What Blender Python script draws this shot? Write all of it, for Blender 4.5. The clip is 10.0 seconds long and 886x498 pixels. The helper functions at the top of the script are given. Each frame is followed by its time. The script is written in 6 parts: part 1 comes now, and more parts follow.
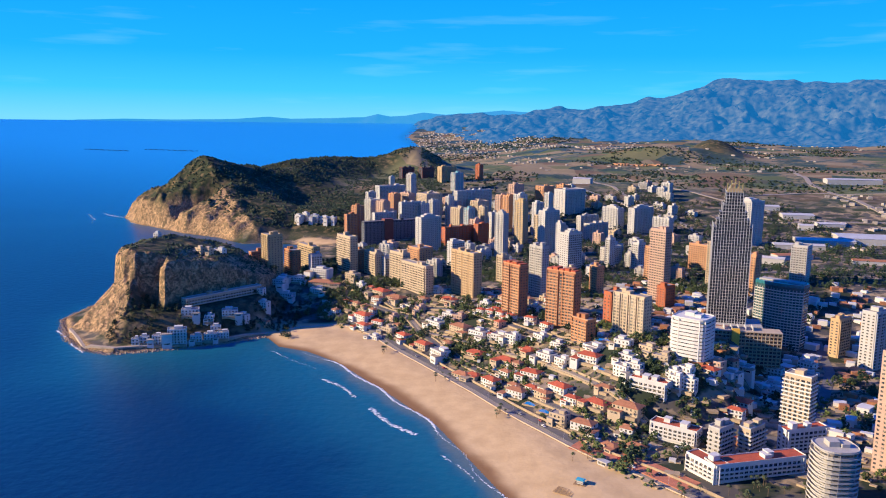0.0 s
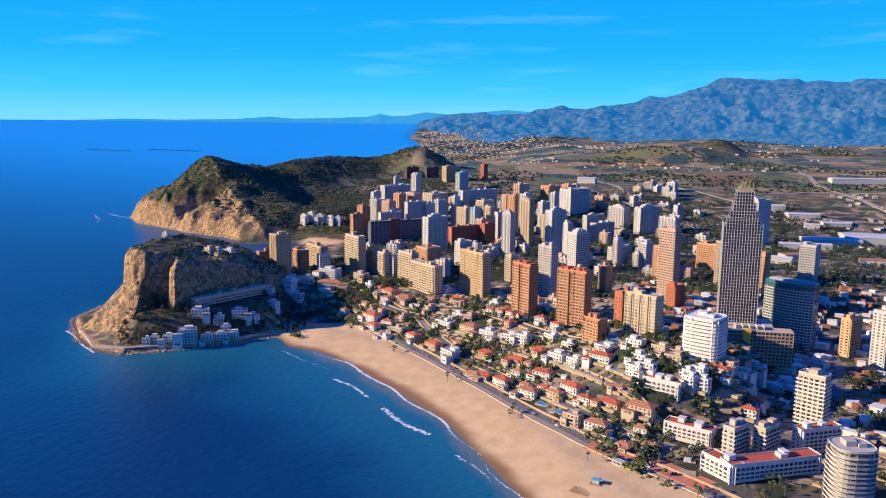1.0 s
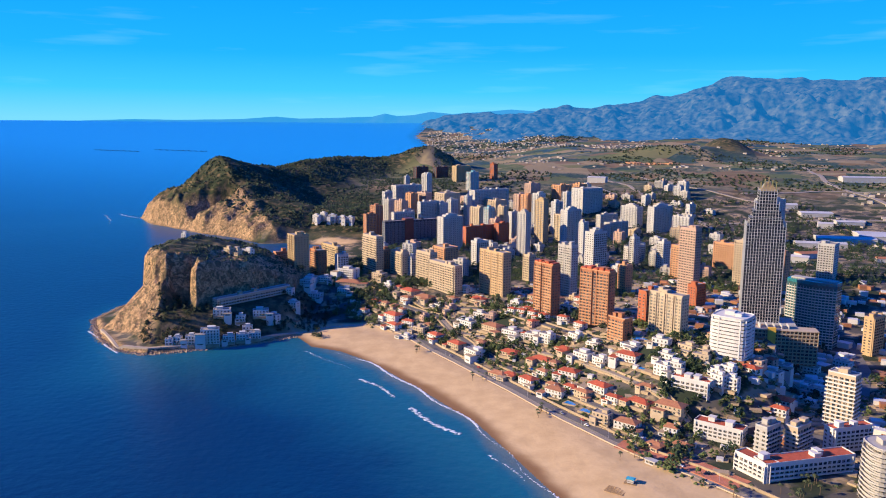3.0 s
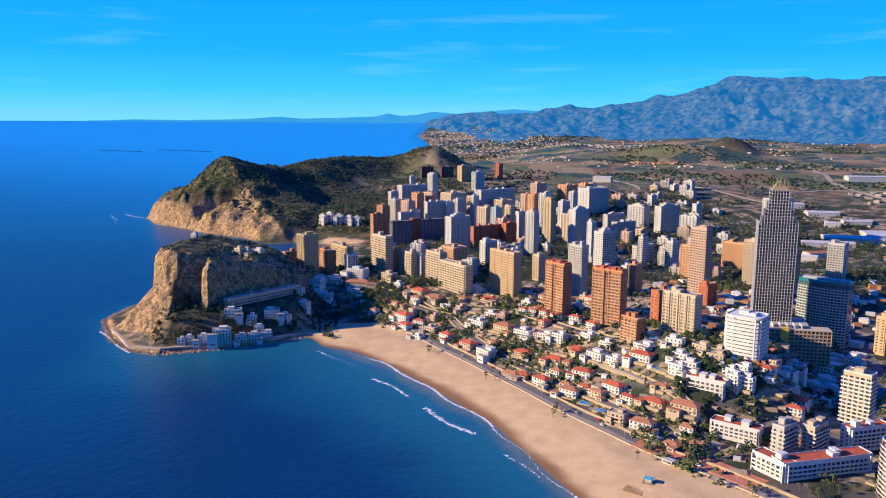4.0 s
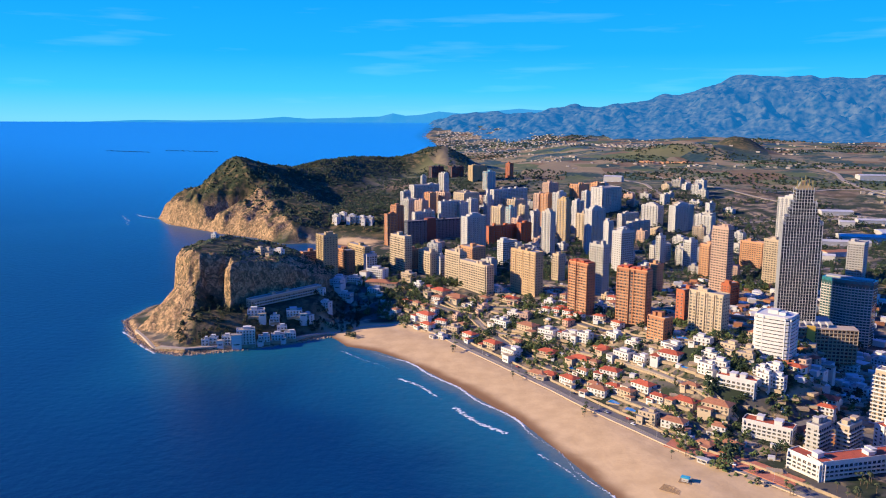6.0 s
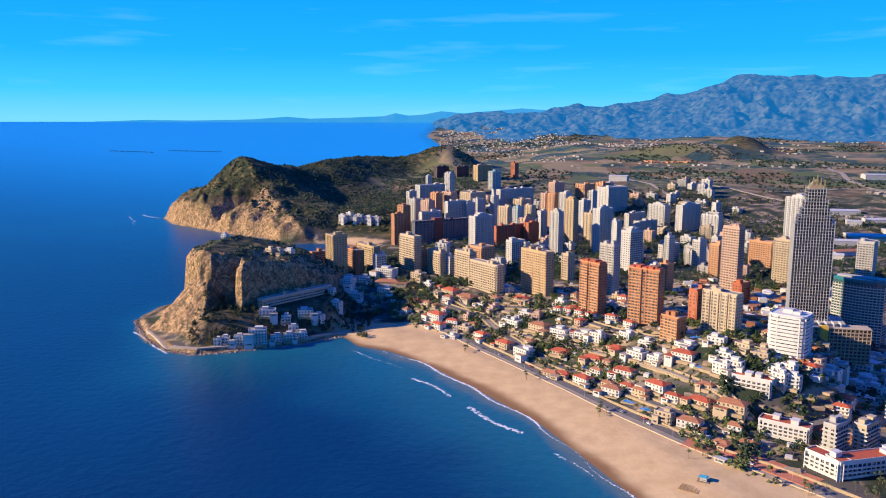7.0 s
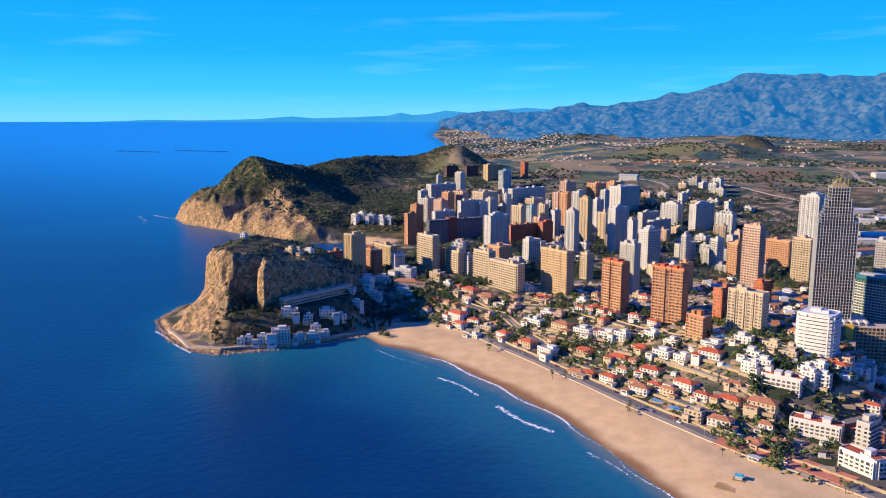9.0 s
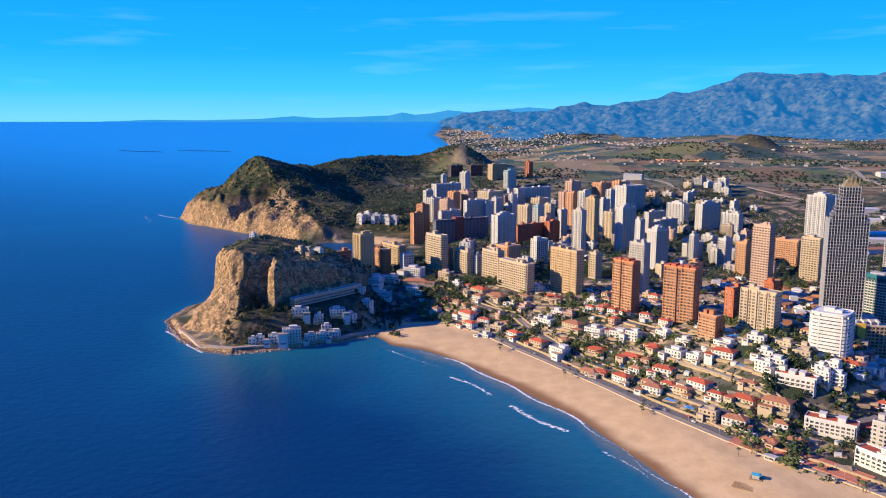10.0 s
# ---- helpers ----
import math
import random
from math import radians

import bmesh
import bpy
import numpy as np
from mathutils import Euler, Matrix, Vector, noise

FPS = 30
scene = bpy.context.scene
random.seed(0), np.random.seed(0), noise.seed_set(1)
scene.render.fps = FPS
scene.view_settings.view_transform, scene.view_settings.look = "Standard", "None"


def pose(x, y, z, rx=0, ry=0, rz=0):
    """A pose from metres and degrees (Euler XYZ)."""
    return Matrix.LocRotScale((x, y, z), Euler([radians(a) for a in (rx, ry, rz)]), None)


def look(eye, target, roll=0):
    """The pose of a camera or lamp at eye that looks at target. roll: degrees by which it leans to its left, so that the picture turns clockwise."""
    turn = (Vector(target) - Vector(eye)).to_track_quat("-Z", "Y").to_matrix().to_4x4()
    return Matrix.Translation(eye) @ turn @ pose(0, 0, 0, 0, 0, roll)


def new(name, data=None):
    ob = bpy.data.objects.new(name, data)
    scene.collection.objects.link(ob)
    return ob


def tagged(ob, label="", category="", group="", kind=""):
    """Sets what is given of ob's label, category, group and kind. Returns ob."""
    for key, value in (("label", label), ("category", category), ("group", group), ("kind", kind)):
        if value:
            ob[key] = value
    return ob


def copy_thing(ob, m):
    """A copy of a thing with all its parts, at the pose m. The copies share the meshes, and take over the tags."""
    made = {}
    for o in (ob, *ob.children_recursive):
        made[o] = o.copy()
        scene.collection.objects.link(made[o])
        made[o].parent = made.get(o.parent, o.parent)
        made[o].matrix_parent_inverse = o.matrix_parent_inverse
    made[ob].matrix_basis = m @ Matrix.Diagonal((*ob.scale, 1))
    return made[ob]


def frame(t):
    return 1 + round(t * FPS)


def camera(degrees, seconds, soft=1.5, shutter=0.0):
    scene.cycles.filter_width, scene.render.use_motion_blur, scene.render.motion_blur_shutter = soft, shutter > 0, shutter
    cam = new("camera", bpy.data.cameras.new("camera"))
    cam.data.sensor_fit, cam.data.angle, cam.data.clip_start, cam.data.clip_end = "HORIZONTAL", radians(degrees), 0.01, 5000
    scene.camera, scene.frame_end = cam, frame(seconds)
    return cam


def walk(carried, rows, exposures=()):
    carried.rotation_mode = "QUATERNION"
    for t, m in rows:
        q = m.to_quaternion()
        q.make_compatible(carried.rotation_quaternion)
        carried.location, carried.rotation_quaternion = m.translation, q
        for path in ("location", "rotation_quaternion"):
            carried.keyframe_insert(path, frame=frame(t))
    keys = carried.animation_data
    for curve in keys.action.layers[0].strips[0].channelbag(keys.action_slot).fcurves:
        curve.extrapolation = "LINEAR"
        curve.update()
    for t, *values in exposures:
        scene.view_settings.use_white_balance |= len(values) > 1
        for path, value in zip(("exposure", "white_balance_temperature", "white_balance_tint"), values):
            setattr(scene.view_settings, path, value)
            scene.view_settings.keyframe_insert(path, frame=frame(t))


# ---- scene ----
cam = camera(59.1, 10.0, soft=1.05)
PATH = [
    (0, (54.67, 2.28, 240.77), (55.174, 100.955, 224.588), 0.615),
    (0.5, (49.83, 2.15, 240.84), (50.282, 100.827, 224.637), 0.580),
    (1, (44.82, 2.01, 240.91), (45.218, 100.685, 224.687), 0.543),
    (2, (34.39, 1.69, 241.05), (34.662, 100.358, 224.793), 0.467),
    (3, (23.51, 1.31, 241.19), (23.659, 99.975, 224.902), 0.388),
    (4, (12.33, 0.87, 241.33), (12.344, 99.535, 225.014), 0.308),
    (5, (0.95, 0.38, 241.47), (0.832, 99.039, 225.128), 0.230),
    (6, (-10.54, -0.17, 241.60), (-10.782, 98.486, 225.241), 0.156),
    (7, (-22.07, -0.77, 241.74), (-22.420, 97.875, 225.351), 0.088),
    (8, (-33.59, -1.43, 241.89), (-34.026, 97.207, 225.458), 0.029),
    (9, (-45.06, -2.15, 242.03), (-45.562, 96.482, 225.560), -0.020),
    (9.5, (-50.78, -2.53, 242.10), (-51.297, 96.097, 225.608), -0.039),
    (10, (-56.48, -2.93, 242.17), (-57.009, 95.698, 225.655), -0.055),
]
walk(cam, [(t, look(eye, target, roll)) for t, eye, target, roll in PATH])
EXPOSURE = 1.25
scene.view_settings.exposure = EXPOSURE

# ---------------------------------------------------------------- daylight
SUN_FROM = Vector((-0.996, -0.08, 0.0)).normalized()
SUN_HEIGHT = radians(22)
world = bpy.data.worlds.new("sky")
scene.world = world
world.use_nodes = True
wn, wl = world.node_tree.nodes, world.node_tree.links
wn.clear()
sky = wn.new("ShaderNodeTexSky")
sky.sky_type, sky.sun_disc = "NISHITA", False
sky.sun_elevation, sky.sun_rotation = SUN_HEIGHT, math.atan2(SUN_FROM.x, SUN_FROM.y)
sky.altitude, sky.air_density, sky.dust_density, sky.ozone_density = 100, 1.0, 0.0, 6.0
clear = wn.new("ShaderNodeMixRGB")
clear.blend_type = "MULTIPLY"
clear.inputs["Fac"].default_value, clear.inputs["Color2"].default_value = 1.0, (0.15, 0.62, 1.6, 1)
wl.new(sky.outputs["Color"], clear.inputs["Color1"])
# clear air: pale over the horizon, deep blue towards the zenith
where = wn.new("ShaderNodeTexCoord")
axes = wn.new("ShaderNodeSeparateXYZ")
wl.new(where.outputs["Generated"], axes.inputs["Vector"])
depth_ = wn.new("ShaderNodeValToRGB")
depth_.color_ramp.elements[0].position, depth_.color_ramp.elements[0].color = 0.0, (0.12, 0.43, 0.59, 1)
depth_.color_ramp.elements[1].position, depth_.color_ramp.elements[1].color = 1.0, (0.0, 0.042, 0.46, 1)
for at, col in ((0.035, (0.034, 0.36, 0.62, 1)), (0.08, (0.008, 0.275, 0.62, 1)), (0.15, (0.003, 0.225, 0.64, 1)), (0.45, (0.001, 0.088, 0.60, 1))):
    depth_.color_ramp.elements.new(at).color = col
wl.new(axes.outputs["Z"], depth_.inputs["Fac"])
lift_ = wn.new("ShaderNodeMixRGB")
lift_.blend_type = "MULTIPLY"
lift_.inputs["Fac"].default_value, lift_.inputs["Color2"].default_value = 1.0, (12.2, 12.2, 12.2, 1)
wl.new(depth_.outputs["Color"], lift_.inputs["Color1"])
richer = wn.new("ShaderNodeMixRGB")
richer.inputs["Fac"].default_value = 0.93
wl.new(clear.outputs["Color"], richer.inputs["Color1"])
wl.new(lift_.outputs["Color"], richer.inputs["Color2"])
# thin high cloud low over the horizon
stretch = wn.new("ShaderNodeMapping")
stretch.inputs["Scale"].default_value = (3.0, 3.0, 34.0)
wisps = wn.new("ShaderNodeTexNoise")
wisps.inputs["Scale"].default_value, wisps.inputs["Detail"].default_value = 1.6, 6.0
cut = wn.new("ShaderNodeMapRange")
cut.inputs["From Min"].default_value, cut.inputs["From Max"].default_value, cut.inputs["To Max"].default_value = 0.58, 0.82, 0.14
veil = wn.new("ShaderNodeMixRGB")
veil.inputs["Color2"].default_value = (5.5, 8.6, 10.5, 1)
wl.new(where.outputs["Generated"], stretch.inputs["Vector"])
wl.new(stretch.outputs["Vector"], wisps.inputs["Vector"])
wl.new(wisps.outputs["Fac"], cut.inputs["Value"])
wl.new(cut.outputs["Result"], veil.inputs["Fac"])
wl.new(richer.outputs["Color"], veil.inputs["Color1"])
air = wn.new("ShaderNodeBackground")
air.inputs["Strength"].default_value = 0.061
wl.new(veil.outputs["Color"], air.inputs["Color"])
wo = wn.new("ShaderNodeOutputWorld")
wl.new(air.outputs["Background"], wo.inputs["Surface"])

sun = new("sun", bpy.data.lights.new("sun", "SUN"))
sun.data.energy, sun.data.angle, sun.data.color = 4.0, radians(0.5), (1.0, 0.79, 0.53)
sun.matrix_world = look(SUN_FROM * 3000 * math.cos(SUN_HEIGHT) + Vector((0, 900, 3000 * math.sin(SUN_HEIGHT))), (0, 900, 0))
# ---------------------------------------------------------------- shape of the land
COAST = [(150, 250), (112, 440), (85, 512), (53, 597), (8, 672), (-48, 758), (-84, 794), (-118, 812), (-140, 850),
         (-174, 823), (-229, 797), (-282, 779), (-314, 790), (-358, 841), (-396, 914), (-392, 985), (-350, 1060), (-290, 1120),
         (-240, 1230), (-195, 1370), (-180, 1460), (-225, 1500), (-285, 1520), (-328, 1508), (-398, 1588), (-490, 1648), (-568, 1722), (-655, 1800), (-717, 1908),
         (-690, 2080), (-480, 2300), (-300, 2560), (-170, 2850), (-110, 3200), (-170, 3330), (-90, 3420), (-75, 3900),
         (-150, 4300), (-80, 4960), (4900, 4960), (4900, 250)]


def smooth(a, b, v):
    k = np.clip((v - a) / (b - a), 0, 1)
    return k * k * (3 - 2 * k)


def ring_distance(ring, x, y):
    """Metres inside a closed outline; negative outside it."""
    best = np.full(np.shape(x), 1e9)
    inside = np.zeros(np.shape(x), bool)
    for (ax, ay), (bx, by) in zip(ring, ring[1:] + ring[:1]):
        dx, dy = bx - ax, by - ay
        k = np.clip(((x - ax) * dx + (y - ay) * dy) / (dx * dx + dy * dy), 0, 1)
        best = np.minimum(best, np.hypot(x - ax - k * dx, y - ay - k * dy))
        if ay != by:
            inside ^= ((ay > y) != (by > y)) & (x < ax + (y - ay) / (by - ay) * dx)
    return np.where(inside, best, -best)


def coast_distance(x, y):
    """Metres inland of the waterline; negative out at sea."""
    return ring_distance(COAST, x, y)


TABLES = {}


def rough(x, y, size, seed, octaves=4):
    """Smooth value noise, about -1 to 1."""
    if seed not in TABLES:
        TABLES[seed] = np.random.RandomState(seed).rand(256, 256) * 2 - 1
    table = TABLES[seed]
    total, amp, norm = 0, 1.0, 0
    for k in range(octaves):
        u, v = x / size * 2 ** k + 17.3 * k, y / size * 2 ** k + 5.1 * k
        iu, iv = np.floor(u).astype(int), np.floor(v).astype(int)
        fu, fv = u - iu, v - iv
        fu, fv = fu * fu * (3 - 2 * fu), fv * fv * (3 - 2 * fv)
        a, b = table[iu % 256, iv % 256], table[(iu + 1) % 256, iv % 256]
        c, d = table[iu % 256, (iv + 1) % 256], table[(iu + 1) % 256, (iv + 1) % 256]
        total = total + amp * ((a * (1 - fu) + b * fu) * (1 - fv) + (c * (1 - fu) + d * fu) * fv)
        norm, amp = norm + amp, amp * 0.5
    return total / norm * 1.6


def bump_at(x, y, cx, cy, rx, ry, turn=0.0):
    c, s = math.cos(turn), math.sin(turn)
    u, v = ((x - cx) * c + (y - cy) * s) / rx, (-(x - cx) * s + (y - cy) * c) / ry
    return np.exp(-(u * u + v * v))


def sea_level(x, y):
    """The far sea is drawn up towards the horizon, which lies beyond reach."""
    r = np.hypot(x, y)
    return 215 * np.clip((r - 2000) / 2900, 0, None) ** 1.5


# outline of the headland's flat top: the lit bluff, a gully, then the long sheer face
BLUFF = [(-291, 866), (-312, 884), (-332, 914), (-346, 958), (-330, 1012), (-286, 1062), (-215, 1066), (-150, 1010), (-160, 966),
         (-209, 908), (-254, 858), (-262, 868), (-266, 890), (-280, 876)]


def bluff_edge(x, y):
    """Metres inside the broken edge of the bluff."""
    px = x + 5.5 * rough(x, y, 38, 3, 3) + 2.6 * rough(x, y, 11, 4, 3)
    py = y + 5.5 * rough(x, y, 36, 23, 3) + 2.6 * rough(x, y, 10, 24, 3)
    return ring_distance(BLUFF, px, py)


def tossal(x, y):
    """0 to 1 over the rock headland: a flat top with sheer faces."""
    e = np.full(np.shape(x), -99.0)
    near = (x > -380) & (x < -120) & (y > 830) & (y < 1100)
    if near.any():
        e[near] = bluff_edge(x[near], y[near])
    return 0.14 * smooth(-6, 0, e) + 0.70 * smooth(-0.8, 2.6, e) + 0.16 * smooth(2, 9, e)


def bluff_top(x, y):
    """Height of the headland's top, falling to the east."""
    top = np.interp(x, [-345, -300, -256, -240, -209, -195, -165, -140], [80, 91, 84, 80, 72, 64, 47, 40])
    return top + 2.5 * rough(x, y, 30, 6) - 8 * smooth(985, 1060, y)


def bluff_slope(x, y):
    """The broken slope below the bluff: a lit flank to the west of an arete, a steep shaded one to its east."""
    wob = 8 * rough(x, y, 30, 26, 5) - 5 * np.abs(rough(x, y, 12, 27, 3))
    crest = 4 + 52 * np.clip((y - 812) / 52, 0, 1.05)
    side = x + 287 + (y - 815) * 0.14 + 0.6 * wob
    west = 56 + 0.70 * (x + 294) + 1.10 * (y - 866)
    west = np.minimum(np.minimum(west, 55), 54 + 1.12 * (x + 319)) + wob * 0.6
    east = crest - 1.5 * np.clip(side, 0, None) + 0.6 * wob
    return np.where(side < 0, west, np.minimum(east, 56))


def far_hill(x, y):
    """The hill behind the cove: a peak with a straight western flank and an arete falling to the cove."""
    u = (x + 500) * 0.52 - (y - 1856) * 0.855
    q = (x + 500) * 0.855 + (y - 1856) * 0.52
    away = smooth(25, 150, np.hypot(x + 500, y - 1856))
    jag = (27 * np.abs(rough(u, q * 0.22, 62, 15, 3)) + 8 * np.abs(rough(u, q * 0.3, 21, 16, 3)) - 11) * away * smooth(4, -34, q)
    crest = 121 - np.where(u > 0, 0.27 * u, -0.19 * u)
    east = crest * np.clip(1 - np.clip(q, 0, None) / (np.clip(crest, 0, None) * 2.0 + 30), 0, 1)
    western = crest + 0.40 * np.clip(q, None, 0)
    return np.clip(np.where(q > 0, east, western - jag), 0, None) * smooth(560, 400, u)


RIDGE = [(-470, 1900, 92), (-390, 2012, 70), (-348, 2120, 80), (-300, 2230, 84), (-245, 2340, 78), (-149, 2445, 60), (-60, 2560, 26)]


def back_ridge(x, y):
    """The lower ridge that runs on inland from the peak."""
    best = np.zeros(np.shape(x))
    for (ax, ay, ah), (bx, by, bh) in zip(RIDGE, RIDGE[1:]):
        dx, dy = bx - ax, by - ay
        k = np.clip(((x - ax) * dx + (y - ay) * dy) / (dx * dx + dy * dy), 0, 1)
        far_off = np.hypot(x - ax - k * dx, y - ay - k * dy)
        best = np.maximum(best, (ah + (bh - ah) * k) * np.exp(-(far_off / 135) ** 2))
    return best


def land_height(x, y):
    """Ground height in metres at points of the plan."""
    x, y = np.asarray(x, float), np.asarray(y, float)
    s = coast_distance(x, y)
    sea = sea_level(x, y)
    r = np.hypot(x, y)
    h = 4.6 * smooth(0, 62, s)
    rock = smooth(-135, -165, x) * smooth(1160, 1080, y)
    vale = np.maximum(smooth(272, 312, x - 0.5 * (y - 600)) * smooth(980, 840, y), smooth(606, 560, y))
    h = h + (2 + 29 * (1 - vale)) * smooth(70, 190, s) * (1 - rock)
    h = h + 13 * bump_at(x, y, 245, 690, 75, 90) * (1 - vale) - 9 * bump_at(x, y, 170, 1330, 190, 260)
    h = h + 54 * smooth(1480, 2080, y + 0.25 * x) * smooth(0, 700, s) - 66 * smooth(2500, 4500, r) * smooth(0, 900, s)
    far = smooth(2600, 3100, r)
    h = h * (1 - far + far * smooth(0, 800, s))
    # the rock headland: low terraces, then a cliff to a flat top
    low = (22 * smooth(14, 62, s) + 4 * smooth(3, 9, s)) * rock
    h = h + low
    i = rock > 0
    if i.any():
        xi, yi, si = x[i], y[i], s[i]
        slope = np.minimum(bluff_slope(xi, yi), 2 + 1.25 * np.clip(si, 0, None)) * smooth(-235, -262, xi) * smooth(1010, 930, yi) * smooth(0, 6, si)
        hi = np.maximum(h[i], slope * rock[i])
        h[i] = hi + tossal(xi, yi) * np.clip(bluff_top(xi, yi) - hi, 0, None) * smooth(0, 14, si) * rock[i]
    # the long hill behind the cove
    hill = np.maximum(far_hill(x, y), back_ridge(x, y))
    hill = hill + 66 * bump_at(x, y, -12, 2390, 95, 140) + 58 * bump_at(x, y, 1067, 2893, 85, 120) + 40 * bump_at(x, y, 830, 2760, 200, 120)
    hill = hill * (1 + 0.07 * rough(x, y, 130, 8)) + 7 * rough(x, y, 60, 9, 5) * smooth(8, 60, hill) * smooth(0, 90, np.hypot(x + 500, y - 1856))
    crag = np.abs(rough(x, y, 58, 14, 6)) * smooth(120, 30, s) * smooth(6, 30, hill)
    hill = hill * (1 - 0.3 * crag) * (1 - 0.5 * bump_at(x, y, -486, 1728, 80, 24, 0.55))
    h = h + hill * smooth(-2, 20 + 9 * rough(x, y, 60, 5), s) + 26 * bump_at(x, y, -235, 1640, 110, 90) * smooth(0, 60, s)
    h = h + 2.0 * rough(x, y, 90, 11) * smooth(150, 500, s) + 9 * rough(x, y, 420, 12) * smooth(1500, 2300, r) * smooth(50, 500, s)
    h = np.where(s < 0, np.maximum(-9, s * 0.09), h)
    return h + sea

# ---------------------------------------------------------------- materials
def plain(name, colour, rough_=0.75, metal=0.0, vary=0.18, size=4.0, fine=0.6, bump=0.0, tint=0.0, spec=0.4):
    """Paint, plaster, stone: a base colour with broad stains and fine grain; tint varies it from piece to piece."""
    m = bpy.data.materials.new(name)
    m.use_nodes = True
    n, l = m.node_tree.nodes, m.node_tree.links
    p = n["Principled BSDF"]
    p.inputs["Roughness"].default_value, p.inputs["Metallic"].default_value = rough_, metal
    p.inputs["Specular IOR Level"].default_value = spec
    geo = n.new("ShaderNodeNewGeometry")
    big, small = n.new("ShaderNodeTexNoise"), n.new("ShaderNodeTexNoise")
    big.inputs["Scale"].default_value, small.inputs["Scale"].default_value = 1 / size, 1 / fine
    big.inputs["Detail"].default_value, small.inputs["Detail"].default_value = 5, 3
    for t in (big, small):
        l.new(geo.outputs["Position"], t.inputs["Vector"])
    add = n.new("ShaderNodeMath")
    add.operation = "ADD"
    l.new(big.outputs["Fac"], add.inputs[0])
    l.new(small.outputs["Fac"], add.inputs[1])
    span = n.new("ShaderNodeMapRange")
    span.inputs["From Min"].default_value, span.inputs["From Max"].default_value = 0.7, 1.3
    span.inputs["To Min"].default_value, span.inputs["To Max"].default_value = 1 - vary, 1 + vary * 0.7
    l.new(add.outputs["Value"], span.inputs["Value"])
    value = span.outputs["Result"]
    if tint:
        info = n.new("ShaderNodeObjectInfo")
        own = n.new("ShaderNodeMapRange")
        own.inputs["To Min"].default_value, own.inputs["To Max"].default_value = 1 - tint, 1 + tint
        l.new(info.outputs["Random"], own.inputs["Value"])
        both = n.new("ShaderNodeMath")
        both.operation = "MULTIPLY"
        l.new(value, both.inputs[0])
        l.new(own.outputs["Result"], both.inputs[1])
        value = both.outputs["Value"]
    mul = n.new("ShaderNodeVectorMath")
    mul.operation = "SCALE"
    mul.inputs[0].default_value = colour
    l.new(value, mul.inputs["Scale"])
    l.new(mul.outputs["Vector"], p.inputs["Base Color"])
    if bump:
        b = n.new("ShaderNodeBump")
        b.inputs["Strength"].default_value, b.inputs["Distance"].default_value = bump, fine * 0.3
        l.new(add.outputs["Value"], b.inputs["Height"])
        l.new(b.outputs["Normal"], p.inputs["Normal"])
    return m


def blend(n, l, fac, a, b):
    """Mix of two colours or sockets."""
    m = n.new("ShaderNodeMixRGB")
    for key, v in (("Fac", fac), ("Color1", a), ("Color2", b)):
        if isinstance(v, (int, float)):
            m.inputs[key].default_value = v
        elif isinstance(v, tuple):
            m.inputs[key].default_value = (*v, 1)
        else:
            l.new(v, m.inputs[key])
    return m.outputs["Color"]


def ramp_of(n, l, value, lo, hi, a=0.0, b=1.0):
    m = n.new("ShaderNodeMapRange")
    m.inputs["From Min"].default_value, m.inputs["From Max"].default_value = lo, hi
    m.inputs["To Min"].default_value, m.inputs["To Max"].default_value = a, b
    l.new(value, m.inputs["Value"])
    return m.outputs["Result"]


def noise_of(n, l, position, scale, detail=4, distortion=0.0):
    t = n.new("ShaderNodeTexNoise")
    t.inputs["Scale"].default_value, t.inputs["Detail"].default_value = scale, detail
    t.inputs["Distortion"].default_value = distortion
    l.new(position, t.inputs["Vector"])
    return t.outputs["Fac"]


